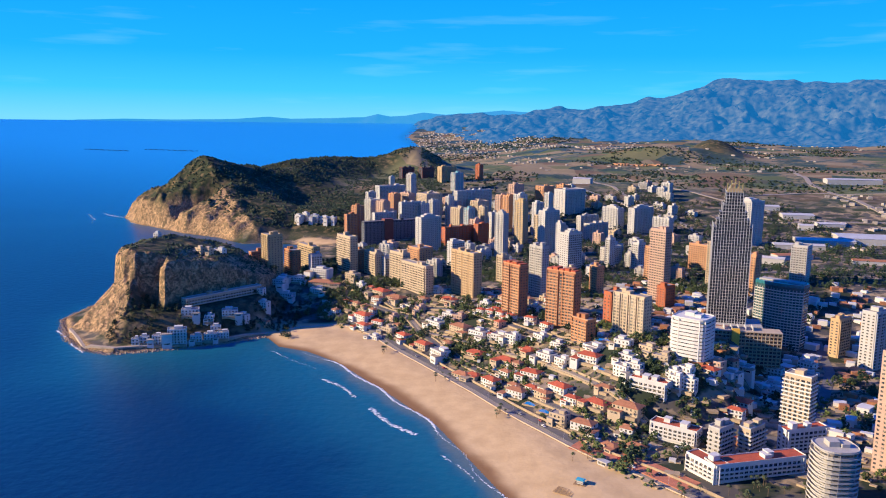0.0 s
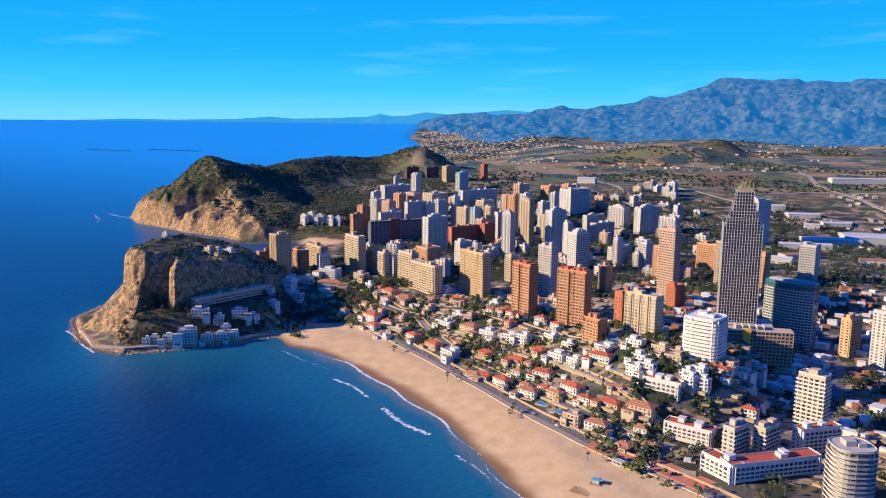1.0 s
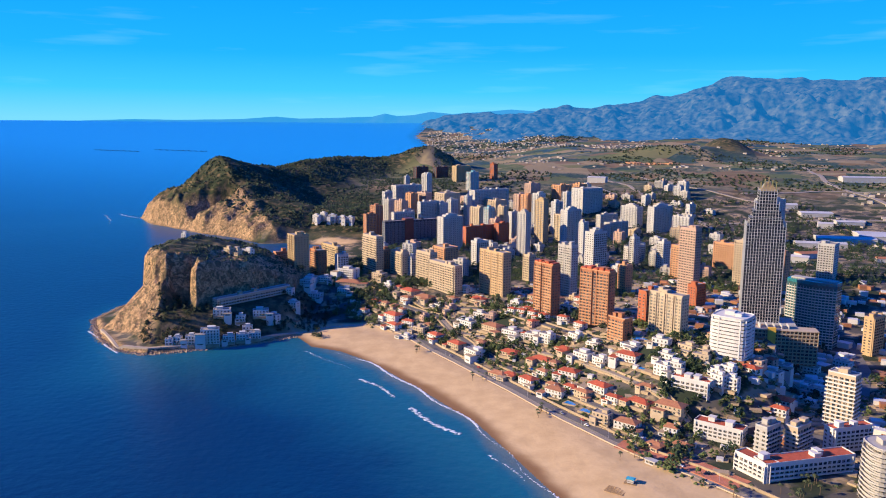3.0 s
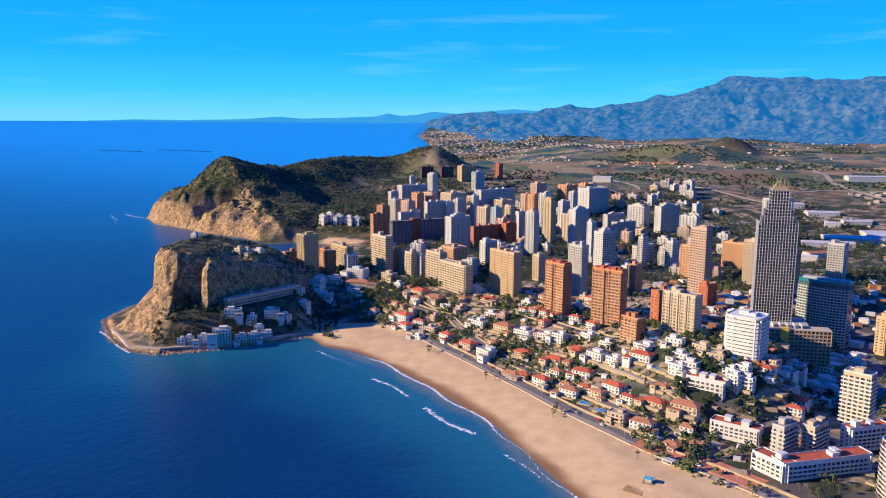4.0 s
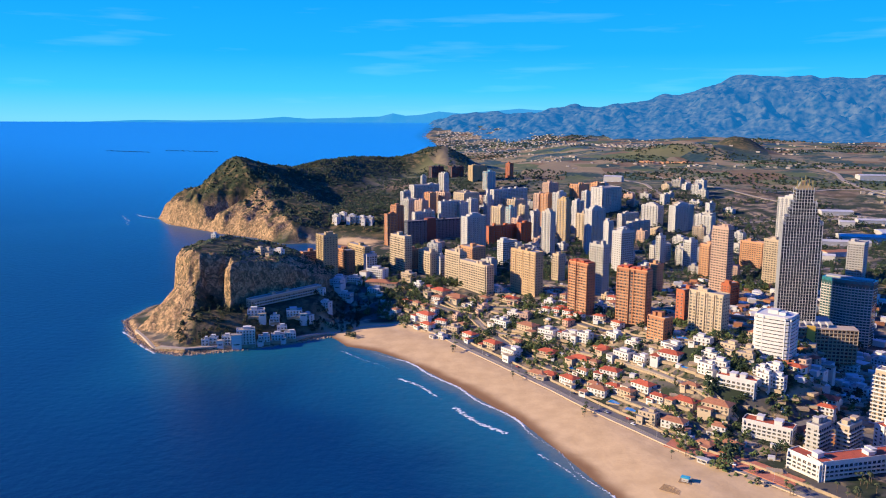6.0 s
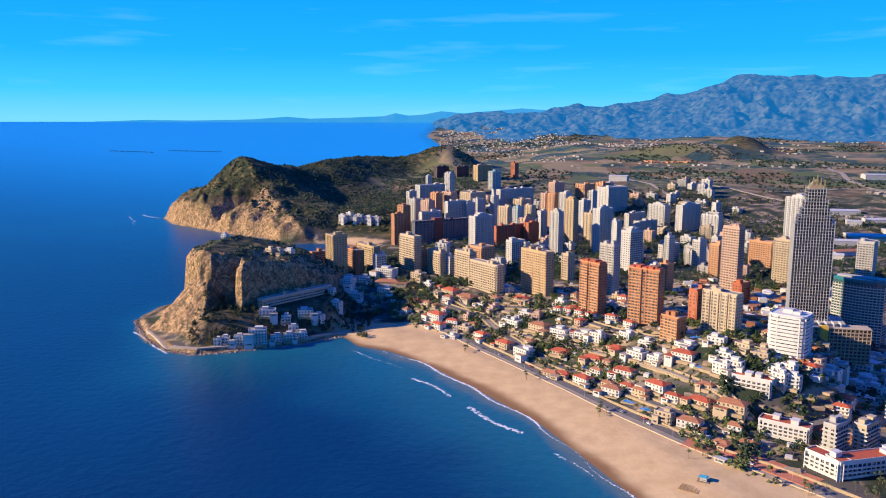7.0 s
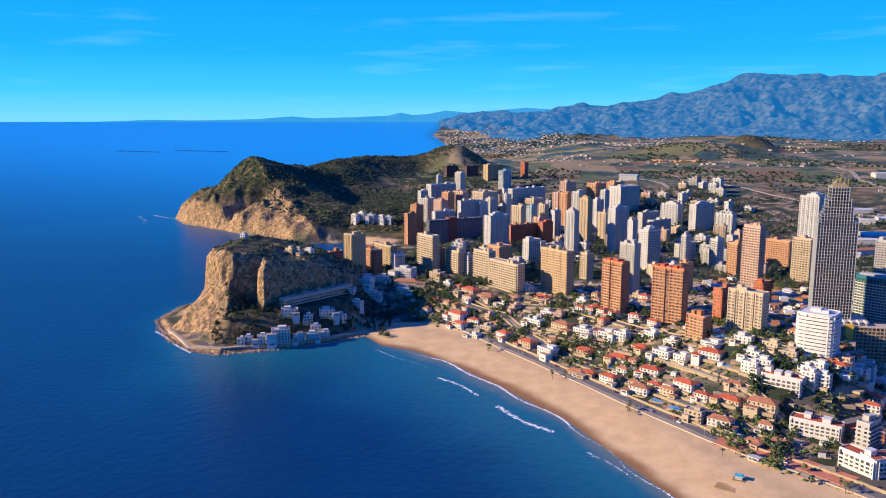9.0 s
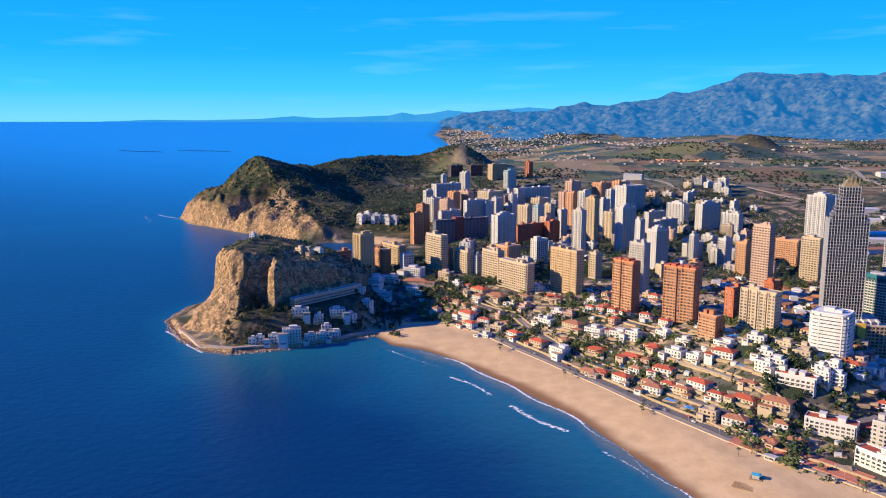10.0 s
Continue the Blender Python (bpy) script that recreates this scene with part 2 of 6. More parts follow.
def ground_material():
    """Sand, rock, scrub, built-up ground and dry fields, by what lies where."""
    m = bpy.data.materials.new("ground")
    m.use_nodes = True
    n, l = m.node_tree.nodes, m.node_tree.links
    p = n["Principled BSDF"]
    p.inputs["Roughness"].default_value, p.inputs["Specular IOR Level"].default_value = 0.9, 0.15
    geo = n.new("ShaderNodeNewGeometry")
    pos = geo.outputs["Position"]
    zone, zone2 = n.new("ShaderNodeVertexColor"), n.new("ShaderNodeVertexColor")
    zone.layer_name, zone2.layer_name = "zone", "zone_more"
    s1, s2 = n.new("ShaderNodeSeparateColor"), n.new("ShaderNodeSeparateColor")
    l.new(zone.outputs["Color"], s1.inputs["Color"])
    l.new(zone2.outputs["Color"], s2.inputs["Color"])
    broad, mid, fine = noise_of(n, l, pos, 0.012, 5), noise_of(n, l, pos, 0.07, 5), noise_of(n, l, pos, 0.5, 4)
    # dry inland fields and scrub, greens tinted blue: distance haze put into the colour
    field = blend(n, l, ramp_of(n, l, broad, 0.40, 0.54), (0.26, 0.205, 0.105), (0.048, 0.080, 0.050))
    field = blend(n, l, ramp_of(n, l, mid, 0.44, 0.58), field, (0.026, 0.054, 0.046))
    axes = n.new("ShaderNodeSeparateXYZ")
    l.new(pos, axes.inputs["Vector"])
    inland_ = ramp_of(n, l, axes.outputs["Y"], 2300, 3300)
    # dark groves, thicker inland; their blue is distance haze put into the colour
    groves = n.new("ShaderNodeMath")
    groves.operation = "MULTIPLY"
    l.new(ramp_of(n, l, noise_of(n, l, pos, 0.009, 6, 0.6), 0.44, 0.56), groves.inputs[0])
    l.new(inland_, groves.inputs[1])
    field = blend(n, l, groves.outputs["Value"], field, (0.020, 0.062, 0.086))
    field = blend(n, l, ramp_of(n, l, noise_of(n, l, pos, 0.004, 6, 1.5), 0.58, 0.65, 0, 0.7), field, (0.30, 0.23, 0.135))
    plots = n.new("ShaderNodeTexVoronoi")
    plots.inputs["Scale"].default_value = 0.011
    l.new(pos, plots.inputs["Vector"])
    shade = n.new("ShaderNodeSeparateColor")
    l.new(plots.outputs["Color"], shade.inputs["Color"])
    field = blend(n, l, ramp_of(n, l, shade.outputs["Red"], 0.70, 0.74, 0, 0.75), field, (0.29, 0.215, 0.115))
    field = blend(n, l, ramp_of(n, l, shade.outputs["Green"], 0.74, 0.78, 0, 0.7), field, (0.105, 0.125, 0.045))
    field = blend(n, l, ramp_of(n, l, shade.outputs["Blue"], 0.80, 0.84, 0, 0.7), field, (0.19, 0.115, 0.06))
    # built-up ground: asphalt, pale paving, gardens
    built = blend(n, l, ramp_of(n, l, mid, 0.46, 0.54), (0.085, 0.078, 0.066), (0.30, 0.225, 0.135))
    built = blend(n, l, ramp_of(n, l, noise_of(n, l, pos, 0.035, 5), 0.47, 0.55), built, (0.030, 0.040, 0.022))
    colour = blend(n, l, s1.outputs["Blue"], field, built)
    scrub = blend(n, l, ramp_of(n, l, fine, 0.35, 0.65), (0.012, 0.024, 0.012), (0.045, 0.052, 0.022))
    scrub = blend(n, l, ramp_of(n, l, mid, 0.50, 0.68), scrub, (0.16, 0.115, 0.055))
    colour = blend(n, l, s1.outputs["Green"], colour, scrub)
    stone = blend(n, l, ramp_of(n, l, noise_of(n, l, pos, 0.16, 7, 1.0), 0.36, 0.64), (0.15, 0.092, 0.050), (0.47, 0.298, 0.155))
    stone = blend(n, l, ramp_of(n, l, noise_of(n, l, pos, 0.09, 6, 2.0), 0.52, 0.60), stone, (0.13, 0.095, 0.055))
    stone = blend(n, l, ramp_of(n, l, fine, 0.50, 0.66, 0, 0.8), stone, (0.070, 0.065, 0.032))
    colour = blend(n, l, s2.outputs["Red"], colour, stone)
    sand = blend(n, l, ramp_of(n, l, mid, 0.35, 0.65), (0.47, 0.325, 0.165), (0.555, 0.39, 0.205))
    sand = blend(n, l, ramp_of(n, l, fine, 0.5, 0.8, 0, 0.35), sand, (0.46, 0.31, 0.165))
    sand = blend(n, l, s2.outputs["Green"], sand, (0.23, 0.125, 0.055))
    colour = blend(n, l, s1.outputs["Red"], colour, sand)
    l.new(colour, p.inputs["Base Color"])
    b = n.new("ShaderNodeBump")
    b.inputs["Distance"].default_value = 2.2
    l.new(s2.outputs["Blue"], b.inputs["Strength"])
    l.new(noise_of(n, l, pos, 0.22, 8), b.inputs["Height"])
    l.new(b.outputs["Normal"], p.inputs["Normal"])
    return m


def sea_material():
    m = bpy.data.materials.new("sea")
    m.use_nodes = True
    n, l = m.node_tree.nodes, m.node_tree.links
    p = n["Principled BSDF"]
    p.inputs["Roughness"].default_value, p.inputs["IOR"].default_value = 0.34, 1.33
    geo = n.new("ShaderNodeNewGeometry")
    pos = geo.outputs["Position"]
    shallow = n.new("ShaderNodeVertexColor")
    shallow.layer_name = "shallow"
    part_ = n.new("ShaderNodeSeparateColor")
    l.new(shallow.outputs["Color"], part_.inputs["Color"])
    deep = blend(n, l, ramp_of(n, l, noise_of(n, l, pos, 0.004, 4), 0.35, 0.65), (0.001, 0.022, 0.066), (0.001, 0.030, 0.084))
    # far water lighter: grazing sky reflection and haze put into the base colour
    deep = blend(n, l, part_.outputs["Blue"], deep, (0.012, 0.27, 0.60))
    colour = blend(n, l, part_.outputs["Red"], deep, (0.006, 0.098, 0.150))
    colour = blend(n, l, part_.outputs["Green"], colour, (0.115, 0.145, 0.125))
    l.new(colour, p.inputs["Base Color"])
    wave = noise_of(n, l, pos, 0.12, 6)
    b = n.new("ShaderNodeBump")
    b.inputs["Strength"].default_value, b.inputs["Distance"].default_value = 0.55, 1.3
    l.new(wave, b.inputs["Height"])
    l.new(b.outputs["Normal"], p.inputs["Normal"])
    return m


def distance_material(name, low, high, haze_glow):
    """Far mountains seen through much air: a plain backdrop, haze put into its emission."""
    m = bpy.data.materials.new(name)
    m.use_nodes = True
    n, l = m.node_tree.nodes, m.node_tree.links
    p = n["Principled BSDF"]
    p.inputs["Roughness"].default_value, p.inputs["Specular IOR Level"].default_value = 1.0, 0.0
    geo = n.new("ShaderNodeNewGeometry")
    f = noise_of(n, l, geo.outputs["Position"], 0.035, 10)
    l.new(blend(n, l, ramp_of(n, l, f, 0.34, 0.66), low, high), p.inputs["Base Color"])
    p.inputs["Emission Color"].default_value, p.inputs["Emission Strength"].default_value = (*haze_glow, 1), 1.0
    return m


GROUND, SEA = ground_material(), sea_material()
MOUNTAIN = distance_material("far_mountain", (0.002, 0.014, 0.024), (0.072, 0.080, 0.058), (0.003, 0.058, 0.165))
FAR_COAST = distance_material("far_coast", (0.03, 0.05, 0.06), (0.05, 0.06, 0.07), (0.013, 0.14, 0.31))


def window_material():
    """Dark panes, some with pale blinds drawn."""
    m = bpy.data.materials.new("window_glass")
    m.use_nodes = True
    n, l = m.node_tree.nodes, m.node_tree.links
    p = n["Principled BSDF"]
    p.inputs["Roughness"].default_value, p.inputs["Specular IOR Level"].default_value = 0.15, 0.6
    pos = n.new("ShaderNodeNewGeometry").outputs["Position"]
    f = noise_of(n, l, pos, 0.55, 2)
    dark = blend(n, l, ramp_of(n, l, noise_of(n, l, pos, 0.1, 2), 0.4, 0.6), (0.022, 0.028, 0.038), (0.075, 0.075, 0.075))
    l.new(blend(n, l, ramp_of(n, l, f, 0.53, 0.57, 0, 0.85), dark, (0.30, 0.25, 0.19)), p.inputs["Base Color"])
    return m


GLASS = window_material()

# ---------------------------------------------------------------- ground, sea and distance
def grid_mesh(name, xs, ys, zs):
    """A sheet of quads from 2D arrays of coordinates."""
    rows, cols = xs.shape
    me = bpy.data.meshes.new(name)
    me.vertices.add(rows * cols)
    me.vertices.foreach_set("co", np.stack([xs, ys, zs], -1).astype(np.float32).ravel())
    i = np.arange(rows * cols).reshape(rows, cols)
    quads = np.stack([i[:-1, :-1], i[:-1, 1:], i[1:, 1:], i[1:, :-1]], -1).reshape(-1, 4)
    me.loops.add(quads.size)
    me.loops.foreach_set("vertex_index", quads.ravel().astype(np.int32))
    me.polygons.add(len(quads))
    me.polygons.foreach_set("loop_start", np.arange(0, quads.size, 4, dtype=np.int32))
    me.polygons.foreach_set("use_smooth", np.ones(len(quads), bool))
    me.update()
    me.validate()
    return me


def paint(me, name, r, g, b):
    a = me.color_attributes.new(name, "FLOAT_COLOR", "POINT")
    a.data.foreach_set("color", np.stack([r, g, b, np.ones_like(r)], -1).astype(np.float32).ravel())


az = np.radians(np.concatenate([np.linspace(-70, -36, 18), np.arange(-35, -25, 0.12), np.arange(-25, -7, 0.075), np.arange(-7, 35.01, 0.12), np.linspace(36, 80, 23)]))
rr = np.concatenate([np.arange(240, 830, 3.0), np.arange(830, 1050, 1.4), np.arange(1050, 1500, 4.0), np.arange(1500, 2000, 4.5), np.geomspace(2004, 2500, 60), np.geomspace(2520, 4960, 80)])
AZ, RR = np.meshgrid(az, rr)
GX, GY = RR * np.sin(AZ), RR * np.cos(AZ)
GS = coast_distance(GX, GY)
GZ = land_height(GX, GY)
dzr = np.gradient(GZ, axis=0) / np.gradient(RR, axis=0)
dza = np.gradient(GZ, axis=1) / (RR * np.gradient(AZ, axis=1))
steep = np.hypot(dzr, dza)
head_land = smooth(-130, -170, GX) * smooth(1170, 1080, GY)
hills = smooth(8, 26, np.maximum(far_hill(GX, GY), back_ridge(GX, GY)))
hills = np.maximum(hills, smooth(-150, -260, GX) * smooth(1560, 1640, GY))
hills = np.maximum(hills, smooth(-50, -115, GX) * smooth(1530, 1570, GY) * smooth(2000, 1850, GY))
patch = 0.35 * rough(GX, GY, 45, 34, 5)
west_side = np.where(GY > 1400, smooth(22, -12, (GX + 500) * 0.855 + (GY - 1862) * 0.52 + 30 * patch) * smooth(240, 150, GS), 1)
arete = smooth(-62, -8, (GX + 500) * 0.855 + (GY - 1856) * 0.52 + 40 * patch) * smooth(90, 150, (GX + 500) * 0.52 - (GY - 1856) * 0.855)
cliffs = np.where(GY > 1400, np.clip(smooth(74, 40, GZ + 60 * patch) + arete, 0, 1), 1)
rock_mask = np.clip(smooth(0.30, 0.55, steep + patch) * np.maximum(head_land, hills) * west_side * cliffs + smooth(16, 2, GS) * np.maximum(head_land, hills), 0, 1)
wall_x = np.interp(GY, [430, 466, 524, 595, 700, 788, 845, 886], [240, 216, 168, 121, 62, 10, -21, -62])
sand_mask = smooth(1.5, -0.5, GX - wall_x) * smooth(900, 888, GY) * (1 - head_land) * (1 - hills) * (GS > -60) * (GY < 1560)
sand_mask = np.maximum(sand_mask, smooth(30, 18, np.hypot((GX + 192) * 0.55, (GY - 1512) * 1.1) + 9 * rough(GX, GY, 26, 35)))
wet = smooth(17, 4, GS + 5 * rough(GX, GY, 40, 31)) * sand_mask
scrub_mask = np.clip(hills + bump_at(GX, GY, 1067, 2893, 95, 130) * 1.6 + head_land * smooth(0.86, 0.98, tossal(GX, GY)) + 0.8 * head_land * smooth(0.3, 0.7, rough(GX, GY, 30, 33)) + head_land * smooth(0.2, 0.05, tossal(GX, GY)) * smooth(-300, -280, GX) * smooth(10, 16, GS), 0, 1)
rock_mask = rock_mask * (1 - 0.8 * head_land * smooth(0.2, 0.05, tossal(GX, GY)) * smooth(-300, -280, GX) * smooth(10, 16, GS))
urban = smooth(2250, 1750, GY + 0.3 * GX) * (1 - hills)
ground_me = grid_mesh("ground", GX, GY, GZ)
paint(ground_me, "zone", sand_mask, scrub_mask, urban)
paint(ground_me, "zone_more", rock_mask, wet, np.clip(0.15 + 0.85 * rock_mask, 0, 1))
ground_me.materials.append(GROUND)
ground = tagged(new("ground", ground_me), "sandy beach, rocky headland and dry coastal land", "ground", kind="structure")

saz = np.radians(np.concatenate([np.arange(-70, 40.01, 0.25), np.linspace(42, 290, 125)]))
srr = np.concatenate([[1.0, 60, 120], np.arange(180, 1100, 6.0), np.geomspace(1110, 4980, 90)])
SAZ, SRR = np.meshgrid(saz, srr)
SX, SY = SRR * np.sin(SAZ), SRR * np.cos(SAZ)
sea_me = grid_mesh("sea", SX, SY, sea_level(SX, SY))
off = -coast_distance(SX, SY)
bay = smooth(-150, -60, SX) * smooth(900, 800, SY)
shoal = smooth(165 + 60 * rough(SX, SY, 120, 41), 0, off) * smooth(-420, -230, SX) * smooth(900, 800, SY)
# red and green mark shallows; blue carries the painted far-sea brightening
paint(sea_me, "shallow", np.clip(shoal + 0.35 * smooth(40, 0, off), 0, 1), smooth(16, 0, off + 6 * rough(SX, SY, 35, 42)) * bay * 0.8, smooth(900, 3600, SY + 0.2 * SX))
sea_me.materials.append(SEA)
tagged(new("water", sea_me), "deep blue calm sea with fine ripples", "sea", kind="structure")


def range_of_hills(name, azs, tops, near, far, material, seed, rugged, label, foot=0.0):
    """A far range: crest heights by bearing, worn into gullies."""
    a = np.radians(np.arange(azs[0], azs[-1] + 0.01, 0.1))
    k = np.linspace(0, 1, 70)
    A_, K = np.meshgrid(a, k)
    near_ = np.interp(np.degrees(A_), *near) if isinstance(near, tuple) else near
    r_ = near_ + (far - near_) * K
    crest = np.interp(np.degrees(A_), azs, tops)
    x, y = r_ * np.sin(A_), r_ * np.cos(A_)
    floor_ = np.maximum(land_height(x, y) * 0 + sea_level(x, y), 0) + (np.interp(np.degrees(A_), [-3, 1, 5, 9], [-14, -8, 20, 30]) if foot is None else foot)
    shape = K ** 1.6
    spur = 1 - np.abs(rough(A_ * 3600, r_ * 0.9, 300, seed, 5))
    crest = crest + rugged * 0.20 * rough(A_ * 4500, r_ * 0, 120, seed + 1, 5) * smooth(0.55, 1.0, K)
    z = floor_ + (crest - floor_) * (shape + 0.9 * (spur - 0.72) * np.sin(np.pi * K) * np.clip(shape + 0.25, 0, 1)) + rugged * 0.25 * rough(A_ * 4800, r_, 70, seed + 2, 4) * np.sin(np.pi * K)
    me = grid_mesh(name, x, y, z)
    me.materials.append(material)
    return tagged(new("backdrop", me), label, "mountains", kind="structure")


MEAN_EYE = 241.5


def crest_z(down, r):
    """Height at range r of what stands the given tangent above eye level."""
    return MEAN_EYE + down * r


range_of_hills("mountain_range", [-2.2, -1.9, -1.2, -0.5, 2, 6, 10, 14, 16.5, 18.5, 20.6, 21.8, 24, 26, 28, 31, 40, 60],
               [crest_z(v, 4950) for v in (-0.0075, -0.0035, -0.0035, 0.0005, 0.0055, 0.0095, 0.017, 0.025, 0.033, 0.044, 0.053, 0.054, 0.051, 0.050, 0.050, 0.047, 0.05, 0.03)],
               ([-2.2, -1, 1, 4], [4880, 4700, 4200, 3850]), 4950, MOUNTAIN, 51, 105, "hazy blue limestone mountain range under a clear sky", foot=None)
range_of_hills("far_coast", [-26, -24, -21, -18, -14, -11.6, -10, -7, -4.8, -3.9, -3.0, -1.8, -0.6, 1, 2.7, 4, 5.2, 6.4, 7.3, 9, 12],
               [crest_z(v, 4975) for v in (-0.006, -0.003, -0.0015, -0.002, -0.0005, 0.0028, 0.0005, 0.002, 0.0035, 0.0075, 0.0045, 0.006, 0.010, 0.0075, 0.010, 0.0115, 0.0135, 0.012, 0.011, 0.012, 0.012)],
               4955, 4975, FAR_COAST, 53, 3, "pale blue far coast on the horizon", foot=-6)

# ---------------------------------------------------------------- building kit
def box(bm, x0, x1, y0, y1, z0, z1):
    v = [bm.verts.new((x, y, z)) for x in (x0, x1) for y in (y0, y1) for z in (z0, z1)]
    for q in ((0, 1, 3, 2), (4, 6, 7, 5), (0, 4, 5, 1), (2, 3, 7, 6), (0, 2, 6, 4), (1, 5, 7, 3)):
        bm.faces.new([v[i] for i in q])


def prism(bm, pts, z0, z1):
    """An upright prism over a plan outline."""
    lo, hi = [bm.verts.new((x, y, z0)) for x, y in pts], [bm.verts.new((x, y, z1)) for x, y in pts]
    for k in range(len(pts)):
        j = (k + 1) % len(pts)
        bm.faces.new((lo[k], lo[j], hi[j], hi[k]))
    bm.faces.new(lo[::-1])
    bm.faces.new(hi)


def balcony_mesh(x0, x1, front, back, thick, rail, lean, material):
    """A slab with a solid rail round its three open sides; lean is where the side rails end."""
    bm = bmesh.new()
    t = 0.12
    prism(bm, [(x0, front), (x1, front), (x1, lean), (x1 - thick, lean), (x1 - thick, back), (x0 + thick, back), (x0 + thick, lean), (x0, lean)] if thick else
          [(x0, front), (x1, front), (x1, back), (x0, back)], -0.25, 0)
    prism(bm, [(x0, front), (x1, front), (x1, lean), (x1 - t, lean), (x1 - t, front + t), (x0 + t, front + t), (x0 + t, lean), (x0, lean)], 0.004, rail)
    return bm_mesh("balcony", bm, material)


def mesh_of(name, boxes, material):
    bm = bmesh.new()
    for b in boxes:
        box(bm, *b)
    return bm_mesh(name, bm, material)


def bm_mesh(name, bm, material, shade=False):
    me = bpy.data.meshes.new(name)
    bmesh.ops.recalc_face_normals(bm, faces=bm.faces)
    bm.to_mesh(me)
    bm.free()
    me.materials.append(material)
    if shade:
        me.polygons.foreach_set("use_smooth", np.ones(len(me.polygons), bool))
    return me


def put(name, me, parent, at=(0, 0, 0), label="", kind="", turn=0.0):
    """Links a mesh as one part under a thing."""
    o = new(name, me)
    o.parent = parent
    o.location = at
    if turn:
        o.rotation_euler = (0, 0, turn)
    return tagged(o, label, kind=kind) if label or kind else o


def part(name, bm, material, parent, label=""):
    return put(name, bm_mesh(name, bm, material), parent, (0, 0, 0), label)


def root(name, x, y, z, turn, label, category, group=""):
    o = new(name)
    o.matrix_world = pose(x, y, z, 0, 0, turn)
    o.empty_display_size = 3
    return tagged(o, label, category, group)


def ground_at(x, y):
    return float(land_height(np.array([x]), np.array([y]))[0])


def lowest(x, y, w, d, turn):
    c, s = math.cos(radians(turn)), math.sin(radians(turn))
    px = np.array([x + i * w / 2 * c - j * d / 2 * s for i in (-1, 0, 1) for j in (-1, 0, 1)])
    py = np.array([y + i * w / 2 * s + j * d / 2 * c for i in (-1, 0, 1) for j in (-1, 0, 1)])
    return float(land_height(px, py).min())


FOOTPRINTS = []


def keep_clear(x, y, radius):
    FOOTPRINTS.append((x, y, radius))


WHITE = plain("white_plaster", (0.40, 0.385, 0.36), 0.7, vary=0.10, size=9, fine=1.2, tint=0.05)
BRIGHT = plain("bright_white_plaster", (0.54, 0.52, 0.48), 0.7, vary=0.10, size=9, fine=1.2, tint=0.05)
CREAM = plain("cream_plaster", (0.429, 0.333, 0.222), 0.75, vary=0.12, size=9, fine=1.2, tint=0.06)
BEIGE = plain("beige_plaster", (0.444, 0.296, 0.155), 0.75, vary=0.12, size=9, fine=1.2)
BROWN = plain("brown_brick_facing", (0.335, 0.140, 0.064), 0.8, vary=0.18, size=7, fine=0.9)
RUST = plain("rust_brick_facing", (0.36, 0.10, 0.042), 0.8, vary=0.18, size=7, fine=0.9)
ORANGE = plain("orange_render", (0.47, 0.235, 0.115), 0.75, vary=0.14, size=8, fine=1.0)
PINK = plain("pink_render", (0.429, 0.281, 0.207), 0.75, vary=0.14, size=8, fine=1.0)
TAN = plain("tan_render", (0.385, 0.274, 0.141), 0.75, vary=0.14, size=8, fine=1.0)
GREY = plain("pale_grey_concrete", (0.37, 0.348, 0.311), 0.75, vary=0.14, size=8, fine=1.0)
DARK = plain("dark_blue_brown_facing", (0.032, 0.034, 0.046), 0.5, vary=0.2, size=8, fine=1.0)
MAROON = plain("maroon_facing", (0.15, 0.045, 0.032), 0.6, vary=0.2, size=8, fine=1.0)
TEAL = plain("teal_cladding", (0.13, 0.30, 0.34), 0.35, vary=0.15, size=8, fine=1.0, spec=0.6)
TILE = plain("red_roof_tile", (0.40, 0.085, 0.036), 0.8, vary=0.3, size=2.5, fine=0.5, tint=0.14)
TERRACOTTA = plain("terracotta_roof_tile", (0.348, 0.148, 0.0703), 0.8, vary=0.3, size=2.5, fine=0.5, tint=0.12)
GRAVEL = plain("roof_gravel", (0.296, 0.259, 0.215), 0.9, vary=0.25, size=3, fine=0.6)
GOLD = plain("gold_cladding", (0.70, 0.48, 0.16), 0.35, metal=0.7, vary=0.15, size=3, fine=0.8)
DARK_GLASS = plain("dark_curtain_glass", (0.018, 0.025, 0.040), 0.10, vary=0.3, size=8, fine=2.0, spec=0.7)
GREEN_GLASS = plain("green_curtain_glass", (0.045, 0.10, 0.105), 0.12, vary=0.3, size=8, fine=2.0, spec=0.7)
TEAL_GLASS = plain("teal_roof_glass", (0.03, 0.16, 0.19), 0.15, vary=0.3, size=8, fine=2.0, spec=0.7)
# paler panes for far towers: distance haze put into the glass colour
FAR_GLASS = plain("haze_tinted_far_panes", (0.13, 0.15, 0.18), 0.3, vary=0.3, size=9, fine=2.0)
YELLOW = plain("yellow_render", (0.72, 0.42, 0.06), 0.7, vary=0.1, size=6, fine=1.0)
ASPHALT = plain("asphalt", (0.13, 0.12, 0.11), 0.9, vary=0.22, size=6, fine=0.8)
PALE_ROAD = plain("dusty_road", (0.28, 0.235, 0.18), 0.9, vary=0.2, size=8, fine=1.0)
PAVING = plain("red_paving", (0.44, 0.16, 0.085), 0.85, vary=0.25, size=4, fine=0.7)
STONE_WALL = plain("cream_stone_wall", (0.34, 0.255, 0.155), 0.85, vary=0.25, size=4, fine=0.7, bump=0.3)
